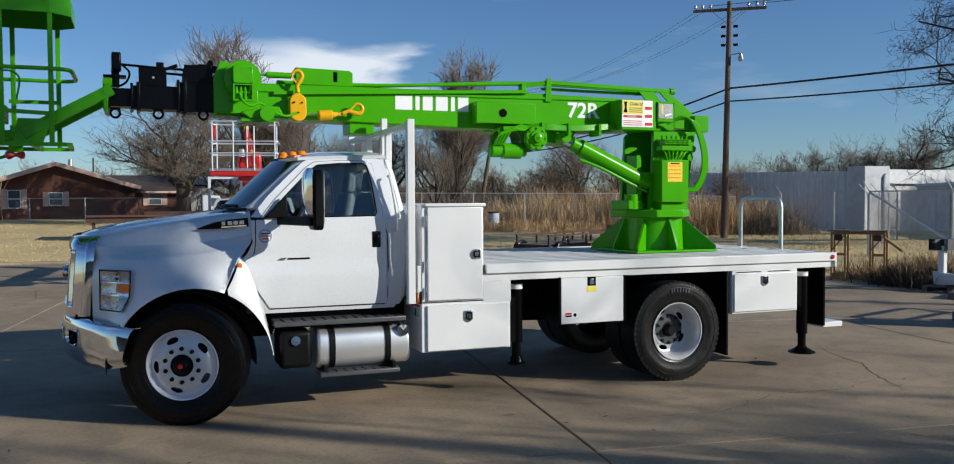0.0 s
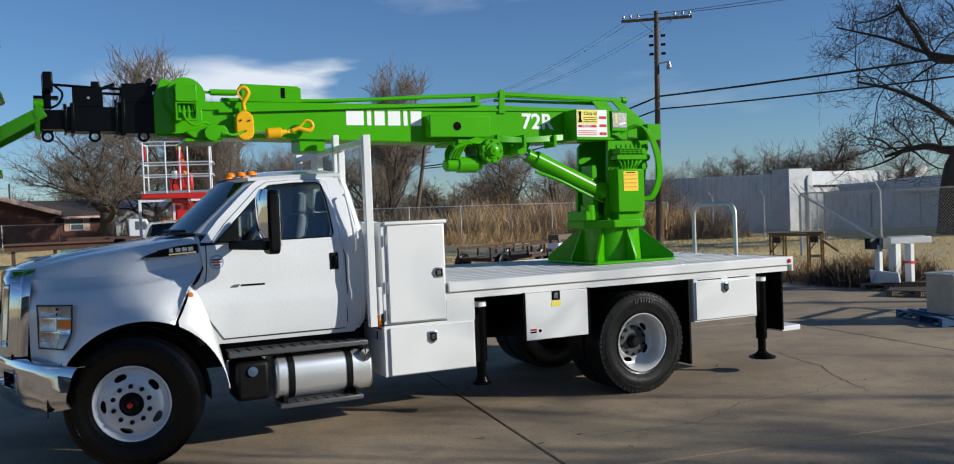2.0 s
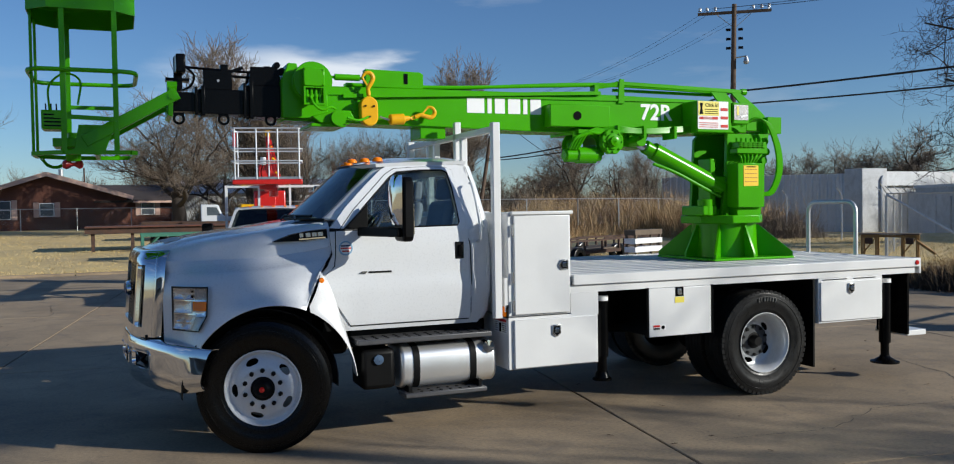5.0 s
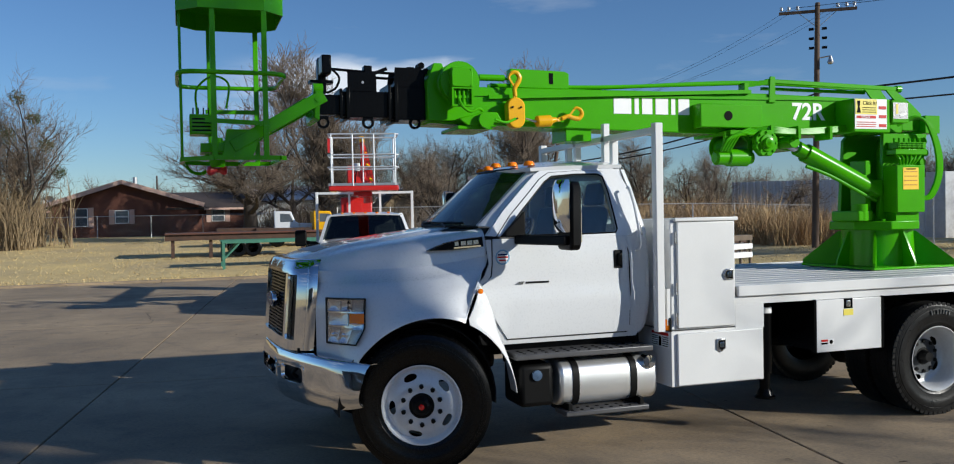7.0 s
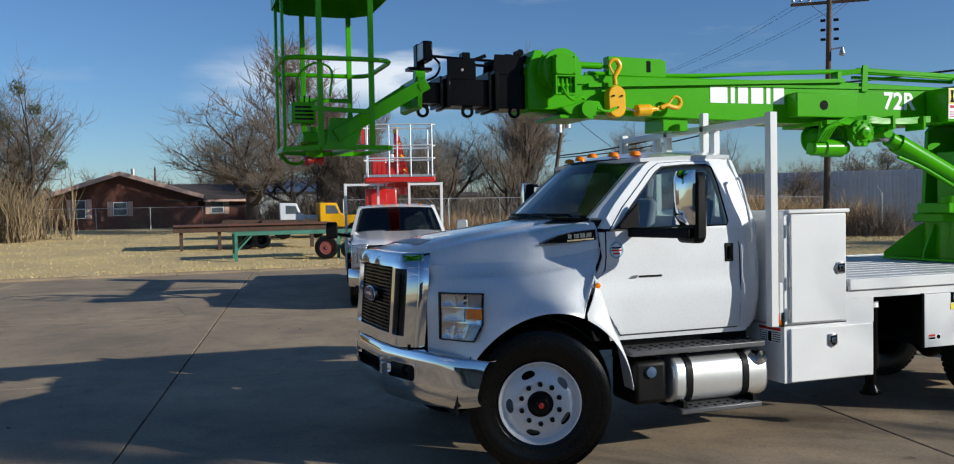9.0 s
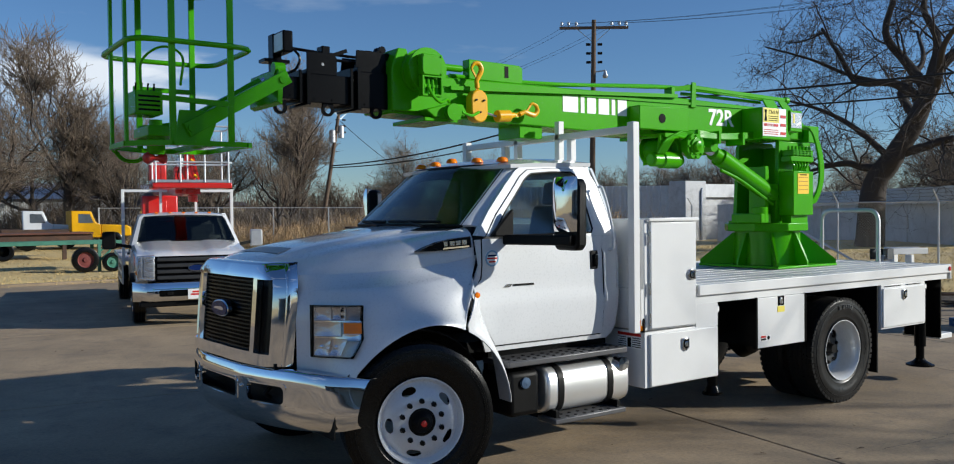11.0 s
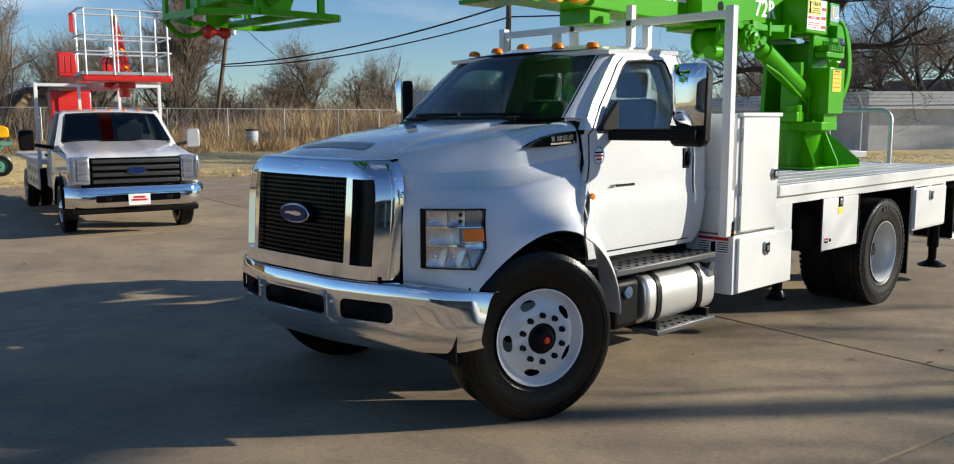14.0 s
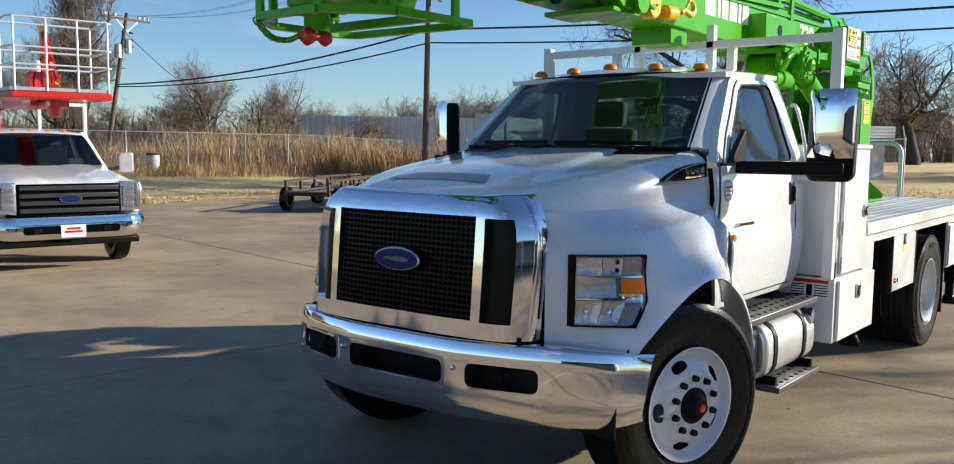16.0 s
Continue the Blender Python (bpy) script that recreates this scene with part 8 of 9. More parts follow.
LB = (CD - CE).length
block_part("wall", 0, LB * 0.62, 0, 5.6, -0.6, 2.12, BLOCKW)
block_part("fascia", -0.25, LB * 0.62 + 0.1, -0.25, 5.9, 2.124, 2.85, METALW, "white boarded fascia")
block_part("wall", LB * 0.62 + 0.004, LB, 0.15, 5.6, -0.9, 2.62, BLOCKW)
block_part("coping", LB * 0.62 + 0.11, LB + 0.1, 0.05, 5.7, 2.624, 2.80, METALW)
block_part("wall", LB + 0.004, LB + 4.5, 0.6, 5.6, -1.0, 2.35, BLOCKW)
for k in range(4):
    block_part("fascia_board_joint", -0.258, LB * 0.62, -0.258, -0.251, 2.28 + 0.15 * k, 2.295 + 0.15 * k, GALVR)
    block_part("fascia_board_joint", -0.258, -0.251, -0.25, 5.9, 2.28 + 0.15 * k, 2.295 + 0.15 * k, GALVR)
for a in (4.2, 8.4, 12.0, 17.5, 21.0):
    block_part("pilaster", a, a + 0.35, -0.07 if a < LB * 0.62 else 0.08, -0.003 if a < LB * 0.62 else 0.147, -0.5, 2.1, BLOCKW)
for a in (6.4, 18.8):
    b = 0 if a < LB * 0.62 else 0.15
    block_part("conduit", a, a + 0.08, b - 0.09, b - 0.004, 0.2, 2.1, GALV)

# far house seen past the truck's bed at the end
fh = thing("far_house", (95, 22, 0.8), "small pale house with dark roof far off", "house")
OFFSET[fh] = Vector((95, 22, 0.8))
part("wall", abox(90, 98, 18, 34, -0.6, 3.4), BLOCKW, fh)
part("roof", prism(B(), [(89, 3.4), (94, 5.6), (99, 3.4)], "y", 17, 35), SHINGLE, fh)
for yy in (21, 24.5, 28, 31.5):
    part("window", abox(89.95, 89.99, yy - 0.5, yy + 0.5, 1.5, 2.8), PANE, fh)


# ---- utility poles and cables ----
def utility_pole(x, y, h, lean, label, arm_turn):
    z = rise(x, y)
    p = thing("utility_pole", (x, y, z), label, "pole", "utility poles")
    OFFSET[p] = Vector((x, y, z))
    top = Vector((x + lean[0], y + lean[1], z + h))
    part("pole", cyl(B(), (x, y, z - 0.3), top, 0.15, 0.10, 14), WOODPOLE, p)
    d = Vector((math.cos(arm_turn), math.sin(arm_turn), 0))
    for dz in (0.35,):
        c = top - Vector((0, 0, dz))
        arm = part("cross_arm", beam(B(), c - d * 1.55, c + d * 1.55, 0.10, 0.12), WOODPOLE, p)
        for k in (-1.45, -1.15, -0.8, 0.8, 1.15, 1.45):
            o = c + d * k + Vector((0, 0, 0.06))
            part("insulator", lathe(B(), [(0, 0.02), (0.06, 0.02), (0.07, 0.08), (0.13, 0.06), (0.18, 0.07), (0.24, 0.0)], o, "z", 10), GALV, arm)
        for s in (-1, 1):
            part("arm_brace", beam(B(), c + d * 0.75 * s - Vector((0, 0, 0.05)), c - Vector((0, 0, 0.7)), 0.03, 0.03), GALV, arm)
    for dz in (1.1, 1.5, 1.9):
        o = top - Vector((0, 0, dz)) + d * 0.16
        part("insulator", cyl(B(), o, o + d * 0.2, 0.06, n=10), BLACKM, p)
        part("insulator", cyl(B(), o - d * 0.32, o - d * 0.52, 0.06, n=10), BLACKM, p)
    return p, top


pole1, top1 = utility_pole(23.9, 23.1, 10.4, (0.25, 0.0), "brown wooden utility pole with crossarm and street lamp", -0.62)
lampb = lathe(B(), [(0, 0.05), (-0.1, 0.08), (-0.25, 0.13), (-0.33, 0.10), (-0.36, 0)], (24.45, 22.7, 8.3), "z", 14)
part("lamp", lampb, GALV, pole1, "pale street lamp head")
part("lamp_arm", cyl(B(), (24.1, 23.1, 8.25), (24.45, 22.7, 8.3), 0.03), GALV, pole1)
pole2, top2 = utility_pole(21.0, 45.5, 8.6, (1.45, -0.2), "leaning wooden utility pole with grey transformers", 0.15)
for dx, zz in ((0.32, 6.9), (-0.3, 6.6)):
    part("transformer", lathe(B(), [(0, 0.0), (0, 0.2), (0.75, 0.2), (0.8, 0.12), (0.85, 0)], (22.15 + dx, 45.3, zz), "z", 16), GALV, pole2)
foot2 = Vector((21.0, 45.5, 0.0))
pole3, top3 = utility_pole(30.6, -12.2, 10.4, (0.0, 0.1), "wooden utility pole carrying the cables", 1.2)


def cable(a, b, sag, r, n=24):
    a, b = Vector(a), Vector(b)
    pts = [a.lerp(b, i / n) - Vector((0, 0, sag * 4 * (i / n) * (1 - i / n))) for i in range(n + 1)]
    alone("cable", tube(B(), pts, r, 6), CABLE, "black sagging overhead cable", "cable", "", "overhead cables")


for dz, r, sg in ((3.8, 0.04, 0.35), (4.37, 0.032, 0.45)):
    a = top1 - Vector((0, 0, dz))
    cable(a, top3 - Vector((0, 0, dz + 0.2)), sg, r)
    cable(a, foot2.lerp(top2, (5.1 - 0.12 * (dz > 4)) / 9.2), 0.5, r)
for k in (-1.1, -0.75, 0.75, 1.1):
    d1 = Vector((math.cos(-0.62), math.sin(-0.62), 0)) * k
    cable(top1 + d1 - Vector((0, 0, 0.15)), top3 + d1 + Vector((0, 0, -0.15)), 1.2, 0.006)
    cable(top1 + d1 - Vector((0, 0, 0.15)), top2 + d1 * 0.8 - Vector((0, 0, 0.15)), 1.0, 0.006)
cable(top2 - Vector((0, 0, 1.2)), (34, 52, 4.0), 0.5, 0.02)

# ---- yard furniture on the right ----


def pallet(x, y, turn, material, label, w=1.2, d=1.2):
    p = thing("pallet", (x, y, 0), label, "pallet", "pallets")
    for i in range(3):
        yy = -d / 2 + 0.05 + i * (d - 0.1) / 2
        part("runner", abox(-w / 2, w / 2, yy - 0.05, yy + 0.05, 0.02, 0.11), material, p)
    for i in range(7):
        xx = -w / 2 + 0.05 + i * (w - 0.1) / 6
        part("board", abox(xx - 0.05, xx + 0.05, -d / 2, d / 2, 0.111, 0.131), material, p)
    for i in range(3):
        xx = -w / 2 + 0.05 + i * (w - 0.1) / 2
        part("bottom_board", abox(xx - 0.05, xx + 0.05, -d / 2, d / 2, 0.0, 0.019), material, p)
    p.rotation_euler = (0, 0, turn)
    return p


pallet(11.87, 0.20, -0.41, BLUEW, "blue painted wooden pallet on the concrete", 1.25, 1.3)
crate = thing("steel_box", (11.72, 0.14, 0.135), "tan sheet steel box with a pale lid and rust streaks", "box")
body = part("body", abox(-0.265, 0.265, -0.275, 0.275, 0, 0.575), TANBOX, crate, bevel=0.006)
part("lid", abox(-0.285, 0.285, -0.295, 0.295, 0.579, 0.615), TANLID, crate, "pale grey sheet lid", bevel=0.008)
part("lid_plate", abox(-0.16, 0.24, -0.18, 0.2, 0.619, 0.63), TANLID, crate)
for a, b in ((-0.235, -0.2765), (0.235, -0.2765)):
    part("rust_strip", abox(a - 0.026, a + 0.026, b - 0.003, b, 0.02, 0.56), RUSTY, body, "rust-yellow corner strip")
crate.rotation_euler = (0, 0, -0.2)
for px_, py_, tn, w_, d_ in ((15.35, 3.95, 0.25, 1.25, 1.1), (14.7, 2.9, 0.45, 1.2, 1.1)):
    pallet(px_, py_, tn, DARKW, "weathered grey wooden pallet on the concrete", w_, d_)
stand = thing("steel_stand", (15.4, 4.1, 0.135), "white painted stand of thick square steel tubes", "stand")
OFFSET[stand] = Vector((15.4, 4.1, 0.135))
ST = [((15.03, 4.21), 0.13, 0.10), ((15.72, 4.37), 0.19, 0.16), ((15.57, 3.89), 0.15, 0.11)]
for (a, b), w_, d_ in ST:
    part("leg", abox(a - d_ / 2, a + d_ / 2, b - w_ / 2, b + w_ / 2, 0.137, 0.93), BODYW, stand, bevel=0.008)
part("top_beam", beam(B(), (15.07, 4.22, 1.0), (16.1, 3.80, 1.0), 0.12, 0.13), BODYW, stand, bevel=0.008)
part("top_beam", beam(B(), (15.65, 4.5, 1.02), (16.25, 4.05, 1.02), 0.10, 0.11), BODYW, stand, bevel=0.008)
for a, b in ((14.93, 4.28), (15.1, 4.13)):
    tub = B()
    for q in ((-0.08, -0.072, -0.115, 0.115), (0.072, 0.08, -0.115, 0.115), (-0.071, 0.071, -0.115, -0.107), (-0.071, 0.071, 0.107, 0.115)):
        box(tub, a - 0.12, a + 0.12, b + q[0], b + q[1], 0.955 + q[2], 0.955 + q[3])
    part("tube_end", tub, TUBEG, stand, "open dark grey square tube end")
part("foot", beam(B(), (14.99, 4.38, 0.26), (14.97, 3.66, 0.22), 0.30, 0.05, (1, 0, 0.25)), BODYW, stand, bevel=0.01)
part("clamp", abox(15.48, 15.66, 3.79, 3.99, 0.52, 0.57), REDL, stand, "faded red clamp band")
for a, b, L_, tn in ((15.2, 3.3, 1.5, 2.3), (15.35, 3.15, 1.1, 2.0), (15.0, 3.0, 1.3, 2.5)):
    bar = alone("steel_bar", beam(B(), (-L_ / 2, 0, 0.02), (L_ / 2, 0, 0.02), 0.05, 0.04), RUST, "rusty steel bar lying across a pallet", "bar", "", "steel bars")
    bar.location, bar.rotation_euler = (a, b, 0.135), (0, 0, tn)
# one long angle-iron rack with an open frame at either end
rk = thing("rusty_rack", (15.1, 6.62, 0.0), "rusty yellow angle-iron rack with dark top boards", "rack")
for a0 in (0.0, 0.84):
    for b in (0, 0.36):
        for a in (a0, a0 + 0.30):
            part("upright", abox(a - 0.02, a + 0.02, b - 0.02, b + 0.02, 0, 1.14), RUSTY, rk)
    for z, h_ in ((0.10, 0.07), (0.60, 0.02), (1.10, 0.03)):
        for b in (0, 0.36):
            part("rail", abox(a0 + 0.022, a0 + 0.278, b - 0.012, b + 0.012, z - h_, z + h_), RUSTY, rk)
    part("brace", beam(B(), (a0 + 0.02, 0.02, 0.72), (a0 + 0.28, 0.02, 1.06), 0.03, 0.03), RUSTY, rk)
    part("bracket", abox(a0 + 0.07, a0 + 0.24, -0.06, -0.014, 0.93, 1.07), RUST, rk, bevel=0.01)
for b in (0, 0.36):
    part("long_rail", abox(0.31, 0.83, b - 0.015, b + 0.015, 1.08, 1.12), RUSTY, rk)
part("top_board", abox(-0.06, 1.2, -0.05, 0.41, 1.145, 1.17), DARKW, rk)
part("arm", beam(B(), (1.14, 0.0, 1.0), (1.52, -0.1, 0.72), 0.05, 0.05), RUSTY, rk)
rk.rotation_euler = (0.0, 0.0, -0.95)
rk.location = (14.86, 7.1, 0.0)
# unseen steel frame added past the pallets to cast bars of shade on the concrete
fr = thing("shade_frame", (14.3, -0.7, 0.0), "rusty angle-iron frame, out of view, that casts bars of shade", "rack")
for a in (-0.9, 0.9):
    for b in (-0.35, 0.35):
        part("upright", abox(a - 0.025, a + 0.025, b - 0.025, b + 0.025, 0, 1.5), RUST, fr)
    for z in (0.62, 1.45):
        part("end_rail", abox(a - 0.02, a + 0.02, -0.32, 0.32, z - 0.025, z + 0.025), RUST, fr)
for b in (-0.35, 0.35):
    for z in (0.62, 1.45):
        part("rail", abox(-0.87, 0.87, b - 0.02, b + 0.02, z - 0.03, z + 0.03), RUST, fr)
for b in (-0.35, 0.35):
    part("brace", beam(B(), (-0.86, b, 0.68), (0.86, b, 1.40), 0.04, 0.03), RUST, fr)
fr.rotation_euler = (0, 0, 0.3)
# scrap steel and low trailers behind the bed
for i, (x, y, L, turn) in enumerate(((12.3, 16.0, 3.2, 0.5), (14.8, 17.6, 3.0, 0.35))):
    tr = thing("utility_trailer", (x, y, 0), "rusty low steel trailer frame with black tyre", "trailer", "low trailers")
    for yy in (-0.6, 0.6):
        part("side_rail", abox(-L / 2, L / 2, yy - 0.05, yy + 0.05, 0.42, 0.52), RUST, tr)
        part("top_rail", abox(-L / 2, L / 2, yy - 0.03, yy + 0.03, 0.80, 0.86), RUST, tr)
        for k in range(4):
            xx = -L / 2 + 0.05 + k * (L - 0.1) / 3
            part("upright", abox(xx - 0.03, xx + 0.03, yy - 0.03, yy + 0.03, 0.521, 0.80), RUST, tr)
        part("tyre", lathe(B(), [(-0.09, 0.18), (-0.1, 0.28), (-0.08, 0.33), (0.08, 0.33), (0.1, 0.28), (0.09, 0.18), (0.03, 0.02)], (-L / 2 + 0.45, yy * 1.25, 0.33), "y", 24), RUBBER, tr)
    for k in range(6):
        xx = -L / 2 + 0.1 + k * (L - 0.2) / 5
        part("cross_bar", abox(xx - 0.03, xx + 0.03, -0.55, 0.55, 0.43, 0.50), RUST, tr)
    for k in range(6):
        part("deck_board", abox(-L / 2, L / 2, -0.54 + k * 0.185, -0.54 + k * 0.185 + 0.17, 0.525, 0.56), DARKW, tr)
    tr.rotation_euler = (0, 0, turn)
bench = thing("plank_stack", (13.7, 14.4, 0.0), "stack of weathered white and dark planks on trestles", "planks")
for k in range(3):
    part("plank", abox(-0.9, 0.9, -0.25, 0.25, 0.5 + 0.26 * k, 0.66 + 0.26 * k), WDECAL if k < 2 else DARKW, bench, bevel=0.01)
for a in (-0.8, 0.8):
    for b in (-0.2, 0.2):
        part("trestle_leg", abox(a - 0.04, a + 0.04, b - 0.04, b + 0.04, 0, 1.02), DARKW, bench)
bench.rotation_euler = (0, 0, 0.4)
bench.scale = (0.8, 0.8, 0.98)
for k in range(3):
    bt = alone("steel_tube", abox(-0.6, 0.6, -0.11, 0.11, 0, 0.22), GALVR, "square galvanised steel tube lying by the fence", "tube", "", "steel tubes")
    bt.location = (17.6 + 0.05 * k, 6.6 + 0.3 * k, rise(17.6, 6.6) + 0.03)
    bt.rotation_euler = (0, 0, 0.05 * k)
brl = thing("barrel", (17.5, 34.3, rise(17.5, 34.3)), "pale blue-grey drum with dark rim", "barrel")
part("drum", lathe(B(), [(0, 0.0), (0, 0.29), (0.28, 0.29), (0.30, 0.305), (0.32, 0.29), (0.58, 0.29), (0.60, 0.305), (0.62, 0.29), (0.86, 0.29), (0.86, 0.0)], (0, 0, 0), "z", 24), DRUM, brl)
part("rim", lathe(B(), [(0.84, 0.295), (0.86, 0.31), (0.92, 0.31), (0.93, 0.27), (0.86, 0.26)], (0, 0, 0), "z", 24), RUST, brl)

# ---- trailers and old vehicles on the lawn ----
ft = thing("flatbed_trailer", (-0.3, 31.5, rise(-0.3, 31.5)), "rusty flatbed trailer with boarded deck and dark wheels", "trailer")
for k in range(8):
    part("deck_board", abox(-2.0, 4.6, -1.2 + k * 0.3, -1.2 + k * 0.3 + 0.285, 0.98, 1.04), RUSTRED, ft)
for yy in (-1.0, 1.0):
    part("side_beam", abox(-2.0, 4.6, yy - 0.08, yy + 0.08, 0.74, 0.97), RUST, ft)
for xx in (0.9, 1.5):
    for yy in (-0.9, 0.9):
        part("tyre", lathe(B(), [(-0.12, 0.2), (-0.13, 0.32), (-0.1, 0.37), (0.1, 0.37), (0.13, 0.32), (0.12, 0.2), (0.04, 0.02)], (xx, yy, 0.37), "y", 24), RUBBER, ft)
for xx in (-1.7, -0.2, 3.6):
    part("prop_leg", abox(xx - 0.07, xx + 0.07, -0.95, -0.8, 0, 0.74), RUST, ft)
gr = thing("green_rack", (0.0, 25.0, rise(0, 25)), "faded green steel frame rack standing on the lawn", "rack")
part("top_beam", abox(-0.3, 4.2, -0.06, 0.06, 0.92, 1.04), GREENP, gr, bevel=0.008)
part("top_beam", abox(-0.3, 4.2, 1.1, 1.22, 0.92, 1.04), GREENP, gr, bevel=0.008)
part("deck", abox(-0.2, 4.2, 0.061, 1.099, 0.94, 1.0), DARKW, gr)
for xx in (-0.24, 3.4):
    for yy in (0.0, 1.16):
        part("leg", abox(xx - 0.05, xx + 0.05, yy - 0.05, yy + 0.05, 0.0, 0.92), GREENP, gr)
        part("brace", beam(B(), (xx, yy, 0.35), (xx + 0.55, yy, 0.92), 0.06, 0.06), GREENP, gr)
for xx, m, r in ((2.9, REDRIM, 0.42), (3.75, GREENP, 0.32)):
    w = part("wheel", lathe(B(), [(-0.09, r * 0.6), (-0.1, r * 0.85), (-0.08, r), (0.08, r), (0.1, r * 0.85), (0.09, r * 0.6)], (xx, -0.3, r), "y", 28), RUBBER, gr)
    part("rim", lathe(B(), [(-0.06, r * 0.62), (-0.02, r * 0.5), (-0.03, r * 0.2), (-0.07, r * 0.15), (-0.07, 0)], (xx, -0.3, r), "y", 28), m, w)


def old_cab(x, y, turn, paint, label):
    c = thing("old_truck", (x, y, rise(x, y)), label, "truck", "old trucks on the lawn")
    body = prism(B(), [(0, 0.55), (1.25, 0.55), (1.25, 1.15), (1.05, 1.25), (0.85, 1.75), (0, 1.78)], "y", -0.9, 0.9)
    part("cab", body, paint, c, bevel=0.05)
    part("hood", prism(B(), [(1.26, 0.55), (2.6, 0.6), (2.6, 1.0), (2.4, 1.1), (1.26, 1.16)], "y", -0.8, 0.8), paint, c, bevel=0.06)
    for yy in (-0.903, 0.903):
        part("side_window", prism(B(), [(0.3, 1.22), (0.95, 1.22), (0.78, 1.62), (0.3, 1.64)], "y", yy - 0.004, yy + 0.004), PANE, c)
    part("windscreen", prism(B(), [(1.04, 1.27), (1.06, 1.28), (0.875, 1.72), (0.855, 1.71)], "y", -0.75, 0.75), PANE, c)
    part("bed", abox(-2.8, -0.1, -0.95, 0.95, 0.7, 0.95), RUST, c)
    for xx in (1.8, -1.8):
        for yy in (-0.8, 0.8):
            part("tyre", lathe(B(), [(-0.12, 0.2), (-0.13, 0.34), (-0.1, 0.4), (0.1, 0.4), (0.13, 0.34), (0.12, 0.2), (0.05, 0.02)], (xx, yy, 0.4), "y", 22), RUBBER, c)
    c.rotation_euler = (0, 0, turn)
    return c


old_cab(2.9, 38.6, -0.1, WHITE, "old white truck cab parked on the lawn")
old_cab(4.7, 37.6, -0.05, YELLOW, "old yellow truck parked on the lawn")

# long metal shed and small cabin far beyond the second truck
ls = thing("long_shed", (14, 66, 1.0), "long pale metal shed beyond the trees", "building")
OFFSET[ls] = Vector((14, 66, 1.0))
part("wall", abox(3, 19, 64, 72, 0.5, 3.3), METALW, ls)
part("roof", prism(B(), [(63.6, 3.3), (68, 4.6), (72.4, 3.3)], "x", 2.7, 19.3), GALV, ls)
cbn = thing("cabin", (13.5, 54, 1.0), "small tan wooden cabin with a barn roof", "shed")
OFFSET[cbn] = Vector((13.5, 54, 1.0))
part("wall", prism(B(), [(11.6, 0.5), (15.4, 0.5), (15.4, 2.3), (14.6, 3.2), (13.5, 3.7), (12.4, 3.2), (11.6, 2.3)], "y", 52.5, 56), CABINW, cbn)
for pa, pb in (((11.45, 2.2), (12.38, 3.25)), ((12.38, 3.25), (13.5, 3.78)), ((13.5, 3.78), (14.62, 3.25)), ((14.62, 3.25), (15.55, 2.2))):
    part("roof", beam(B(), (pa[0], 54.2, pa[1]), (pb[0], 54.2, pb[1]), 4.0, 0.08, (0, 0, 1)), SHINGLE, cbn)
# workshop behind the camera, with open bays
ws_ = thing("workshop", (-14, -22, 0), "grey workshop with open bays and white posts", "building")
OFFSET[ws_] = Vector((-14, -22, 0))
part("roof", abox(-28, -4, -30, -20, 3.4, 3.7), METALW, ws_)
part("back_wall", abox(-28, -4, -30, -29.8, 0, 3.4), METALW, ws_)
for xx in (-27.8, -22, -16, -10, -4.2):
    part("post", abox(xx - 0.12, xx + 0.12, -20.4, -20.16, 0, 3.4), BODYW, ws_)
for xx in (-28, -4.2):
    part("side_wall", abox(xx, xx + 0.2, -29.79, -20.5, 0, 3.4), METALW, ws_)

# fallen leaves and grit on the concrete
LEAFM = mat("fallen_leaf", (0.10, 0.06, 0.035), 0.9, 0, 0.4, 30, 90)
leaf_rng = random.Random(91)
litter = B()
for k in range(150):
    lx, ly = leaf_rng.uniform(-9, 14), leaf_rng.uniform(-6, 14)
    ll, la = leaf_rng.uniform(0.012, 0.035), leaf_rng.uniform(0, 6.28)
    dx, dy = ll * math.cos(la), ll * math.sin(la)
    quad = [litter.verts.new(q) for q in ((lx - dx, ly - dy, 0.006), (lx + dy * 0.5, ly - dx * 0.5, 0.012), (lx + dx, ly + dy, 0.007 + ll * 0.4), (lx - dy * 0.5, ly + dx * 0.5, 0.014))]
    litter.faces.new(quad)
alone("leaf_litter", solid(litter, 0.002), LEAFM, "scattered dry brown leaves on the concrete", "leaves", "stuff")

# ---- second truck: white flatbed with a red lift ----
t2 = thing("lift_truck", (1.93, 10.2, 0), "white one-ton flatbed truck with chrome bumper and a red lift", "truck")


def small_wheel(x, y, s, dual):
    r = 0.405
    prof = [(-0.1, 0.24), (-0.115, 0.3), (-0.115, 0.36), (-0.09, 0.4), (-0.03, r), (-0.028, r - 0.01), (-0.022, r - 0.01), (-0.02, r), (0.02, r), (0.022, r - 0.01), (0.028, r - 0.01), (0.03, r), (0.09, 0.4), (0.115, 0.36), (0.115, 0.3), (0.1, 0.24)]
    ty = part("tyre", lathe(B(), prof, (x, y, r), n=36, sign=s), RUBBER, t2)
    if dual < 2:
        part("rim", lathe(B(), [(0.1, 0.245), (0.105, 0.25), (0.1, 0.23), (0.06 if not dual else -0.05, 0.2), (0.1 if not dual else -0.06, 0.1), (0.12 if not dual else -0.06, 0.08), (0.14 if not dual else -0.03, 0.0)], (x, y, r), n=30, sign=s), STEEL, ty)


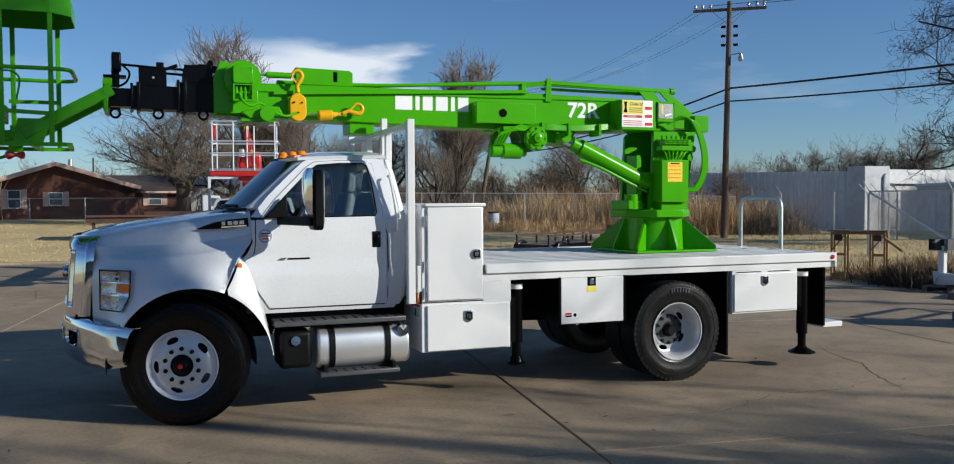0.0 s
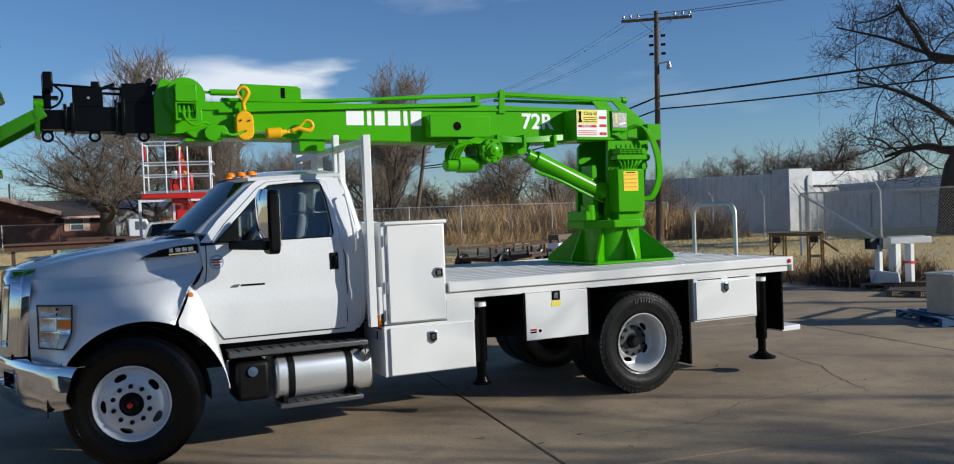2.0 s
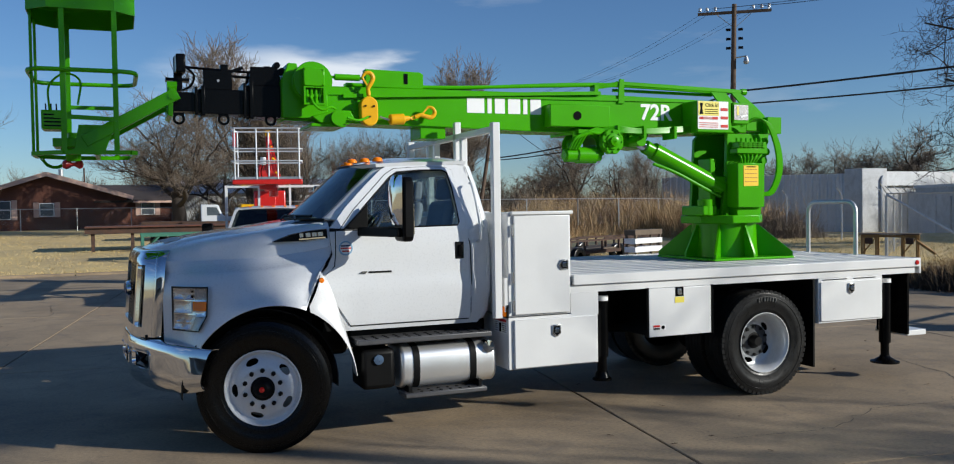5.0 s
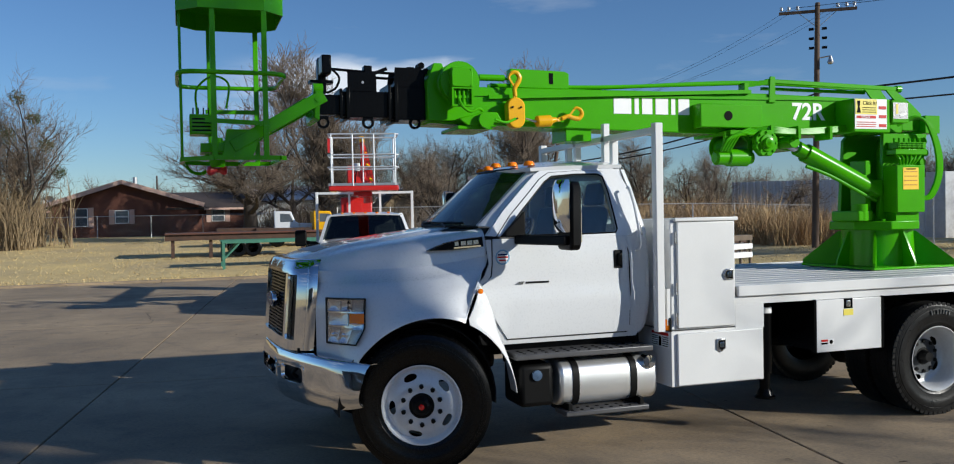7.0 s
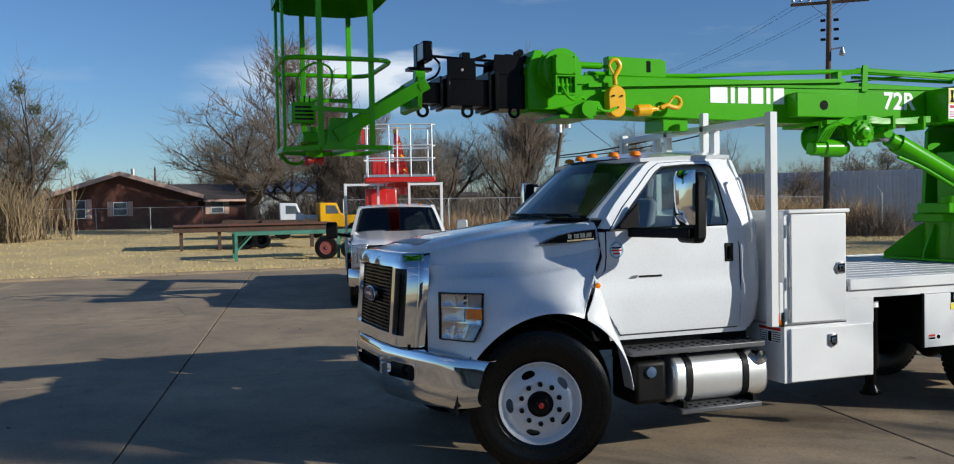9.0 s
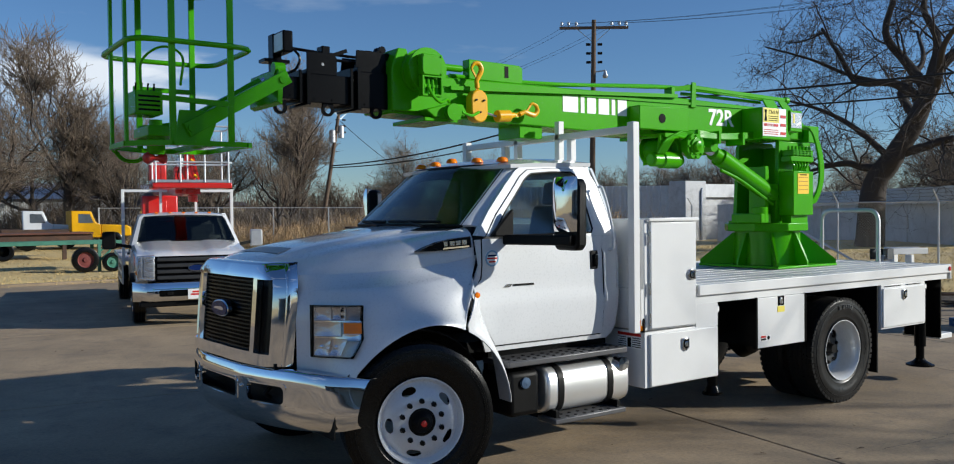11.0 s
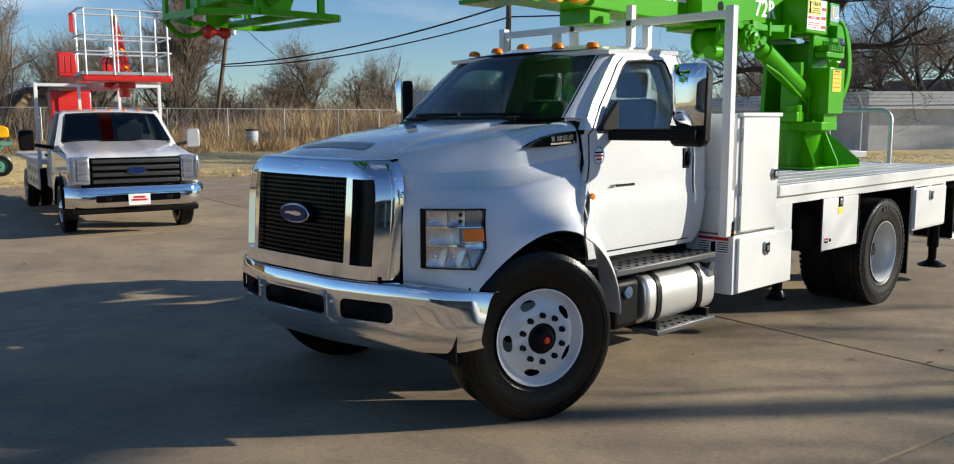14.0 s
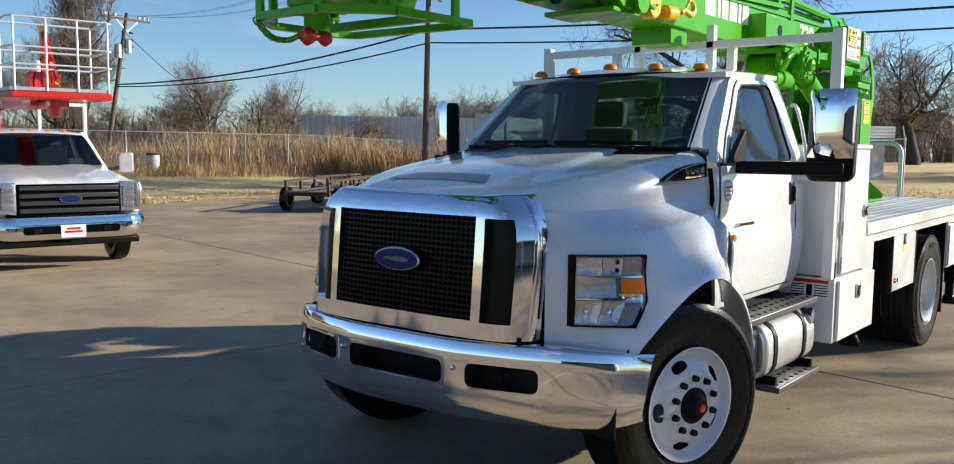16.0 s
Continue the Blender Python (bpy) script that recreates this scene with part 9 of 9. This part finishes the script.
for s in (-1, 1):
    small_wheel(0, s * 0.92, s, 0)
    small_wheel(5.2, s * 0.98, s, 1)
    small_wheel(5.2, s * 0.72, s, 2)
    part("wheel_flare", solid(grid(B(), [[(0.50 * math.cos(a), s * yy, 0.42 + 0.50 * math.sin(a)) for a in [math.pi * k / 12 for k in range(13)]] for yy in (0.93, 1.02, 1.06)]), 0.02), BLACKM, t2)
    part("fender", prism(B(), [(-0.85, 0.80), (-0.85, 1.20), (-0.7, 1.26), (0.5, 1.32), (0.72, 1.3), (0.72, 0.5), (0.56, 0.45)] + [(0.52 * math.cos(a), 0.42 + 0.52 * math.sin(a)) for a in [math.pi * k / 10 for k in range(0, 9)]] + [(-0.58, 0.72)], "y", s * 0.80, s * 1.0), WHITE, t2, bevel=0.03)
    door = part("door", prism(B(), [(0.74, 0.62), (1.92, 0.62), (1.95, 1.30), (0.74, 1.30)], "y", s * 0.93, s * 1.0), WHITE, t2, bevel=0.02)
    part("handle", abox(1.7, 1.85, s * 1.01 - 0.015, s * 1.01 + 0.015, 1.18, 1.22), BLACKM, door)
    for (xa, za), (xb, zb), ya, yb in (((0.62, 1.36), (1.18, 1.96), 0.95, 0.76), ((1.95, 1.32), (1.93, 1.97), 0.95, 0.76)):
        part("pillar", beam(B(), (xa, s * ya, za), (xb, s * yb, zb), 0.08, 0.09), WHITE, t2)
    bm = B()
    bm.faces.new([bm.verts.new(p) for p in ((0.74, s * 0.94, 1.34), (1.92, s * 0.94, 1.34), (1.9, s * 0.77, 1.94), (1.22, s * 0.77, 1.94))])
    pane_ = part("side_window", solid(bm, 0.004), TINTED, door)
    pane_.visible_shadow = False
    arm = part("mirror_arm", beam(B(), (0.85, s * 0.98, 1.36), (0.95, s * 1.32, 1.42), 0.05, 0.06), BLACKM, t2)
    part("mirror_head", prism(B(), round_box(s * 1.38 - 0.12, s * 1.38 + 0.12, 1.32, 1.66, 0.05), "x", 0.88, 1.02), BLACKM if s > 0 else GALV, arm, bevel=0.02)
    lamp = part("headlamp", prism(B(), [(s * 0.69, 0.82), (s * 0.98, 0.84), (s * 1.0, 1.05), (s * 0.985, 1.255), (s * 0.69, 1.265)], "x", -0.985, -0.86), LAMPREF, t2, "chrome C-shaped headlamp", bevel=0.02)
    part("lamp_well", abox(-0.992, -0.984, s * 0.80 - 0.085, s * 0.80 + 0.085, 0.89, 1.21), GREYP, lamp, bevel=0.01)
    for k in range(4):
        part("reflector", abox(-0.999, -0.991, s * 0.80 - 0.075, s * 0.80 + 0.075, 0.90 + 0.077 * k, 0.963 + 0.077 * k), LAMPREF if k % 2 else LAMPGREY, lamp, bevel=0.02)
    part("led_bar", abox(-0.995, -0.984, s * 0.93 - 0.02, s * 0.93 + 0.02, 0.90, 1.22), LAMPREF, lamp, bevel=0.006)
    part("side_marker", abox(-0.96, -0.88, s * 0.995 - 0.012, s * 0.995 + 0.012, 0.93, 1.0), AMBER, lamp)
    part("lens", abox(-1.005, -0.996, s * 0.88 - 0.115, s * 0.88 + 0.115, 0.88, 1.22), LENSG, lamp)
    part("tow_hook", abox(-1.10, -1.085, s * 0.46 - 0.05, s * 0.46 + 0.05, 0.565, 0.625), BLACKM, t2, bevel=0.01)
hood2 = B()
grid(hood2, [[(x, y, 1.235 + 0.235 * ((x + 0.95) / 1.6) ** 0.75 - 0.05 * (abs(y) / 0.95) ** 4 + (0.025 if 0.3 < abs(y) < 0.75 else 0) - 0.05 * max(0, (-0.8 - x) / 0.15)) for y in steps(-0.95, 0.95, 24)] for x in steps(-0.95, 0.66, 14)])
part("hood", solid(hood2, 0.03), WHITE, t2, "white hood with raised centre", smooth=50)
g2 = part("grille", abox(-0.97, -0.90, -0.69, 0.69, 0.80, 1.24), BLACKP, t2, "black grille with thick slats", bevel=0.015)
for k in range(4):
    z = 0.835 + 0.105 * k
    part("grille_slat", abox(-1.005, -0.969, -0.66, 0.66, z, z + 0.065), GRILLE2, g2, bevel=0.012)
part("emblem_rim", oval(B(), (0, 0, 1.03), 0.15, 0.062, -1.02, -1.0), CHROME, g2)
part("emblem", oval(B(), (0, 0, 1.03), 0.135, 0.05, -1.026, -1.019), BLUEB, g2, "blue oval emblem")
b2 = B()
grid(b2, [[(-1.07 + 0.22 * max(0, (abs(y) - 0.75) / 0.33) ** 2 + dx, y, z) for y in steps(-1.06, 1.06, 24)] for z, dx in ((0.46, 0.05), (0.50, 0.0), (0.60, -0.01), (0.72, 0.0), (0.78, 0.03), (0.79, 0.12))])
bp2 = part("front_bumper", solid(b2, 0.02), CHROME, t2, "chrome front bumper", smooth=50)
part("air_dam", abox(-1.0, -0.86, -0.95, 0.95, 0.36, 0.455), BLACKM, t2, bevel=0.02)
pl2 = part("front_plate", abox(-1.11, -1.092, -0.165, 0.165, 0.49, 0.665), WDECAL, bp2, "white dealer plate with red marks")
for k, w in enumerate((0.09, 0.12)):
    part("plate_bar", abox(-1.114, -1.109, -w, w, 0.60 - 0.045 * k, 0.63 - 0.045 * k), REDP, pl2)
part("bumper_slot", prism(B(), round_box(-0.64, 0.64, 0.545, 0.655, 0.03), "x", -1.09, -1.05), BLACKP, bp2)
part("cab_floor", abox(0.6, 2.0, -0.92, 0.92, 0.58, 0.68), BLACKM, t2)
part("cab_back", panel(steps(-0.94, 0.94, 8, -0.52, 0.52), steps(0.62, 1.95, 8, 1.46, 1.84), [(-0.52, 0.52, 1.46, 1.84)], lambda u, v: (2.0, u * (1 - 0.18 * max(0, (v - 1.35) / 0.6)), v), 0.04), WHITE, t2)
part("rear_window", abox(1.975, 1.985, -0.515, 0.515, 1.465, 1.835), PANE, t2, "dark rear cab window")
part("headliner", abox(1.2, 1.95, -0.72, 0.72, 1.90, 1.935), SEATM, t2)
part("steering_wheel", tube(B(), [(1.06 + 0.06 * math.sin(a), 0.42 + 0.19 * math.cos(a), 1.42 + 0.18 * math.sin(a)) for a in (2 * math.pi * k / 20 for k in range(20))], 0.016, 7, True), BLACKM, t2)
rf = B()
grid(rf, [[(x - 0.05 * (1 - (y / 0.8) ** 2) * (1 if x < 1.3 else 0), y, 1.965 + 0.06 * math.sin(min(1, (x - 1.1) / 0.35) * 1.57) * (1 - (abs(y) / 0.82) ** 4)) for y in steps(-0.80, 0.80, 14)] for x in steps(1.1, 1.98, 8)])
part("roof", solid(rf, 0.04), WHITE, t2, smooth=60)
for y in (-0.5, -0.25, 0.0, 0.25, 0.5):
    part("clearance_light", abox(1.17, 1.23, y - 0.03, y + 0.03, 1.995, 2.022), AMBER, t2, bevel=0.008)
bm = B()
grid(bm, [[(0.55 + 0.58 * v - 0.08 * (1 - u * u), (0.90 - 0.14 * v) * u, 1.465 + 0.50 * v) for u in steps(-1, 1, 10)] for v in steps(0, 1, 5)])
w2 = part("windscreen", solid(bm, 0.005), TINTED, t2, smooth=60)
w2.visible_shadow = False
part("dashboard", abox(0.66, 1.0, -0.85, 0.85, 1.2, 1.45), DASHM, t2, bevel=0.04)
part("paper", abox(0.74, 0.76, -0.66, -0.44, 1.47, 1.57), WDECAL, t2)
for y in (-0.42, 0.42):
    part("seat", prism(B(), [(1.2, 0.9), (1.7, 0.9), (1.9, 1.75), (1.72, 1.78), (1.6, 1.1), (1.2, 1.05)], "y", y - 0.25, y + 0.25), SEATM, t2, bevel=0.04)
# flatbed and side boxes
bd = part("flatbed", abox(2.2, 7.2, -1.12, 1.12, 1.02, 1.10), BODYW, t2, "white flatbed deck", bevel=0.006)
for s in (-1, 1):
    sb = part("side_panel", abox(2.25, 4.4, s * 1.10 - 0.015, s * 1.10 + 0.015, 0.55, 1.01), BRUSHED, t2, "perforated aluminium side panel")
    for i in range(7):
        for z in (0.68, 0.88):
            part("slot", prism(B(), [(2.42 + 0.28 * i - 0.06, z), (2.42 + 0.28 * i, z + 0.07), (2.42 + 0.28 * i + 0.06, z), (2.42 + 0.28 * i, z - 0.07)], "y", s * 1.114, s * 1.119), BLACKP, sb)
    part("frame_rail", abox(-0.6, 7.1, s * 0.42 - 0.04, s * 0.42 + 0.04, 0.62, 0.85), BLACKM, t2)
    part("rack_post", abox(2.11, 2.17, s * 1.08 - 0.03, s * 1.08 + 0.03, 0.95, 2.50), BODYW, t2, bevel=0.005)
part("front_axle", cyl(B(), (0, -0.85, 0.40), (0, 0.85, 0.40), 0.06), BLACKM, t2)
part("rack_bar", abox(2.11, 2.17, -1.05, 1.05, 2.44, 2.495), BODYW, t2, bevel=0.005)
for y in (-0.35, 0.35):
    part("rack_post", abox(2.115, 2.165, y - 0.025, y + 0.025, 1.1, 2.44), BODYW, t2)
# red lift and its basket over the cab
lift = thing("red_lift", (1.93, 10.2, 1.1), "red aerial lift with a silver railed basket over the cab", "lift")
OFFSET[lift] = Vector((0, 0, 1.1))
part("turret_base", cyl(B(), (4.7, 0.2, 1.10), (4.7, 0.2, 1.45), 0.42, 0.38, 20), REDP, lift, bevel=0.02)
part("turret", abox(4.45, 5.0, -0.2, 0.59, 1.452, 2.42), REDP, lift, bevel=0.03)
part("turret_plate", abox(4.41, 4.448, 0.05, 0.45, 1.6, 2.3), REDP, lift, bevel=0.006)
part("counterweight", abox(4.42, 4.85, 0.04, 0.42, 2.72, 3.22), REDP, lift, bevel=0.03)
for k in range(3):
    part("cover_panel", abox(4.398, 4.418, 0.07 + 0.115 * k, 0.16 + 0.115 * k, 2.8, 3.14), REDP, lift, bevel=0.004)
part("boom", beam(B(), (4.8, 0.2, 2.58), (0.15, 0.02, 2.44), 0.24, 0.26), REDP, lift, "red lift boom", bevel=0.015)
part("mast_base", prism(B(), [(0.24, 2.36), (0.26, 2.85), (0.08, 2.95), (-0.12, 2.9), (-0.14, 2.36)], "x", 0.06, 0.3), REDP, lift, bevel=0.015)
part("upper_boom", beam(B(), (0.12, 0.02, 2.6), (-0.03, 0.05, 3.46), 0.09, 0.12, (1, 0, 0)), REDP, lift, bevel=0.012)
part("boom_link", beam(B(), (0.1, -0.22, 2.45), (0.0, 0.0, 3.38), 0.04, 0.055, (1, 0, 0)), REDP, lift)
part("boom_link", beam(B(), (0.1, -0.13, 2.45), (0.02, 0.0, 3.25), 0.028, 0.045, (1, 0, 0)), REDP, lift)
part("boom_tip", abox(-0.09, 0.03, 0.0, 0.10, 3.44, 3.56), YELLOW, lift, bevel=0.01)
part("valve_block", abox(-0.02, 0.06, 0.1, 0.21, 2.86, 3.02), WDECAL, lift, bevel=0.01)
for y_, z in ((-0.12, 2.66), (-0.06, 2.95), (0.0, 3.22)):
    part("hydraulic_fitting", cyl(B(), (-0.0, y_ - 0.03, z), (-0.0, y_ + 0.03, z + 0.05), 0.024), YELLOW, lift)
part("hydraulic_hose", tube(B(), curve([(0.06, 0.1, 2.4), (0.0, 0.2, 2.7), (0.02, 0.1, 3.0), (-0.02, 0.02, 3.2)], 6), 0.012), BLACKM, lift)
part("underarm", beam(B(), (0.2, 0.0, 2.36), (-0.6, 0.0, 2.38), 0.26, 0.09), REDP, lift)
part("slewing_motor", cyl(B(), (-0.1, -0.05, 2.2), (-0.1, -0.05, 2.33), 0.09, n=16), REDP, lift, bevel=0.01)
CX0, CX1, CY0, CY1, CZ = -0.96, -0.10, -0.64, 0.71, 2.53
part("basket_pan", abox(CX0, CX1, CY0, CY1, CZ - 0.10, CZ), REDP, lift, "red basket floor pan", bevel=0.02)
part("toe_board", abox(CX0, CX1, CY0, CY1, CZ + 0.002, CZ + 0.05), GALV, lift)
for z in (CZ + 0.36, CZ + 0.60, CZ + 1.0):
    pts = [(CX0, CY0 + 0.06), (CX0 + 0.06, CY0), (CX1 - 0.06, CY0), (CX1, CY0 + 0.06), (CX1, CY1 - 0.06), (CX1 - 0.06, CY1), (CX0 + 0.06, CY1), (CX0, CY1 - 0.06)]
    part("guard_rail", tube(B(), [(a, b, z) for a, b in pts], 0.015, 8, True), SILVERR, lift)
for x in (CX0, CX1):
    for k in range(4 if x == CX0 else 3):
        y = CY0 + 0.06 + (CY1 - CY0 - 0.12) * k / (3 if x == CX0 else 2)
        part("rail_post", cyl(B(), (x, y, CZ), (x, y, CZ + 1.0), 0.015, n=8), SILVERR, lift)
part("flag", abox(CX1 - 0.02, CX1 + 0.02, CY1 - 0.03, CY1 + 0.03, CZ + 0.7, CZ + 1.0), REDP, lift)
turn2 = pose(1.93, 10.2, 0, 0, 0, 79)
t2.matrix_world = turn2
lift.matrix_world = turn2 @ pose(0, 0, 1.1)

# unseen leafless trees behind the camera, towards the sun, placed to cast dappled shade
# long trunk and small crown, shaped so the shade falls on hood and fender
HIGH = tree_meshes(8, 12, 0.95, 5, 0.1, 0.76, 5, 0.46, 0.012, 0.93, 0.27)
for x, y, h, turn, w in ((18.85, -16.55, 15.5, 0.4, 0.38),):
    tree(HIGH, x, y, h, 12, turn, "unseen leafless tree, its high crown shaped to shade the truck's nose", w)
for i, (k, x, y, h, w) in enumerate((("p", 16.2, -26.0, 11.5, 1.0), ("p", 12.0, -31.0, 12.5, 1.1), ("o", 24.6, -21.0, 11.4, 1.0), ("p", 28.0, -30.0, 11.2, 1.1), ("p", 21.8, -22.6, 11.2, 1.0), ("o", 12.4, -12.2, 6.6, 0.75), ("p", 19.5, -19.7, 9.5, 1.1))):
    tree(OAK if k == "o" else OAK2, x, y, h, 9, 0.7 + i * 2.1, BARE, w)
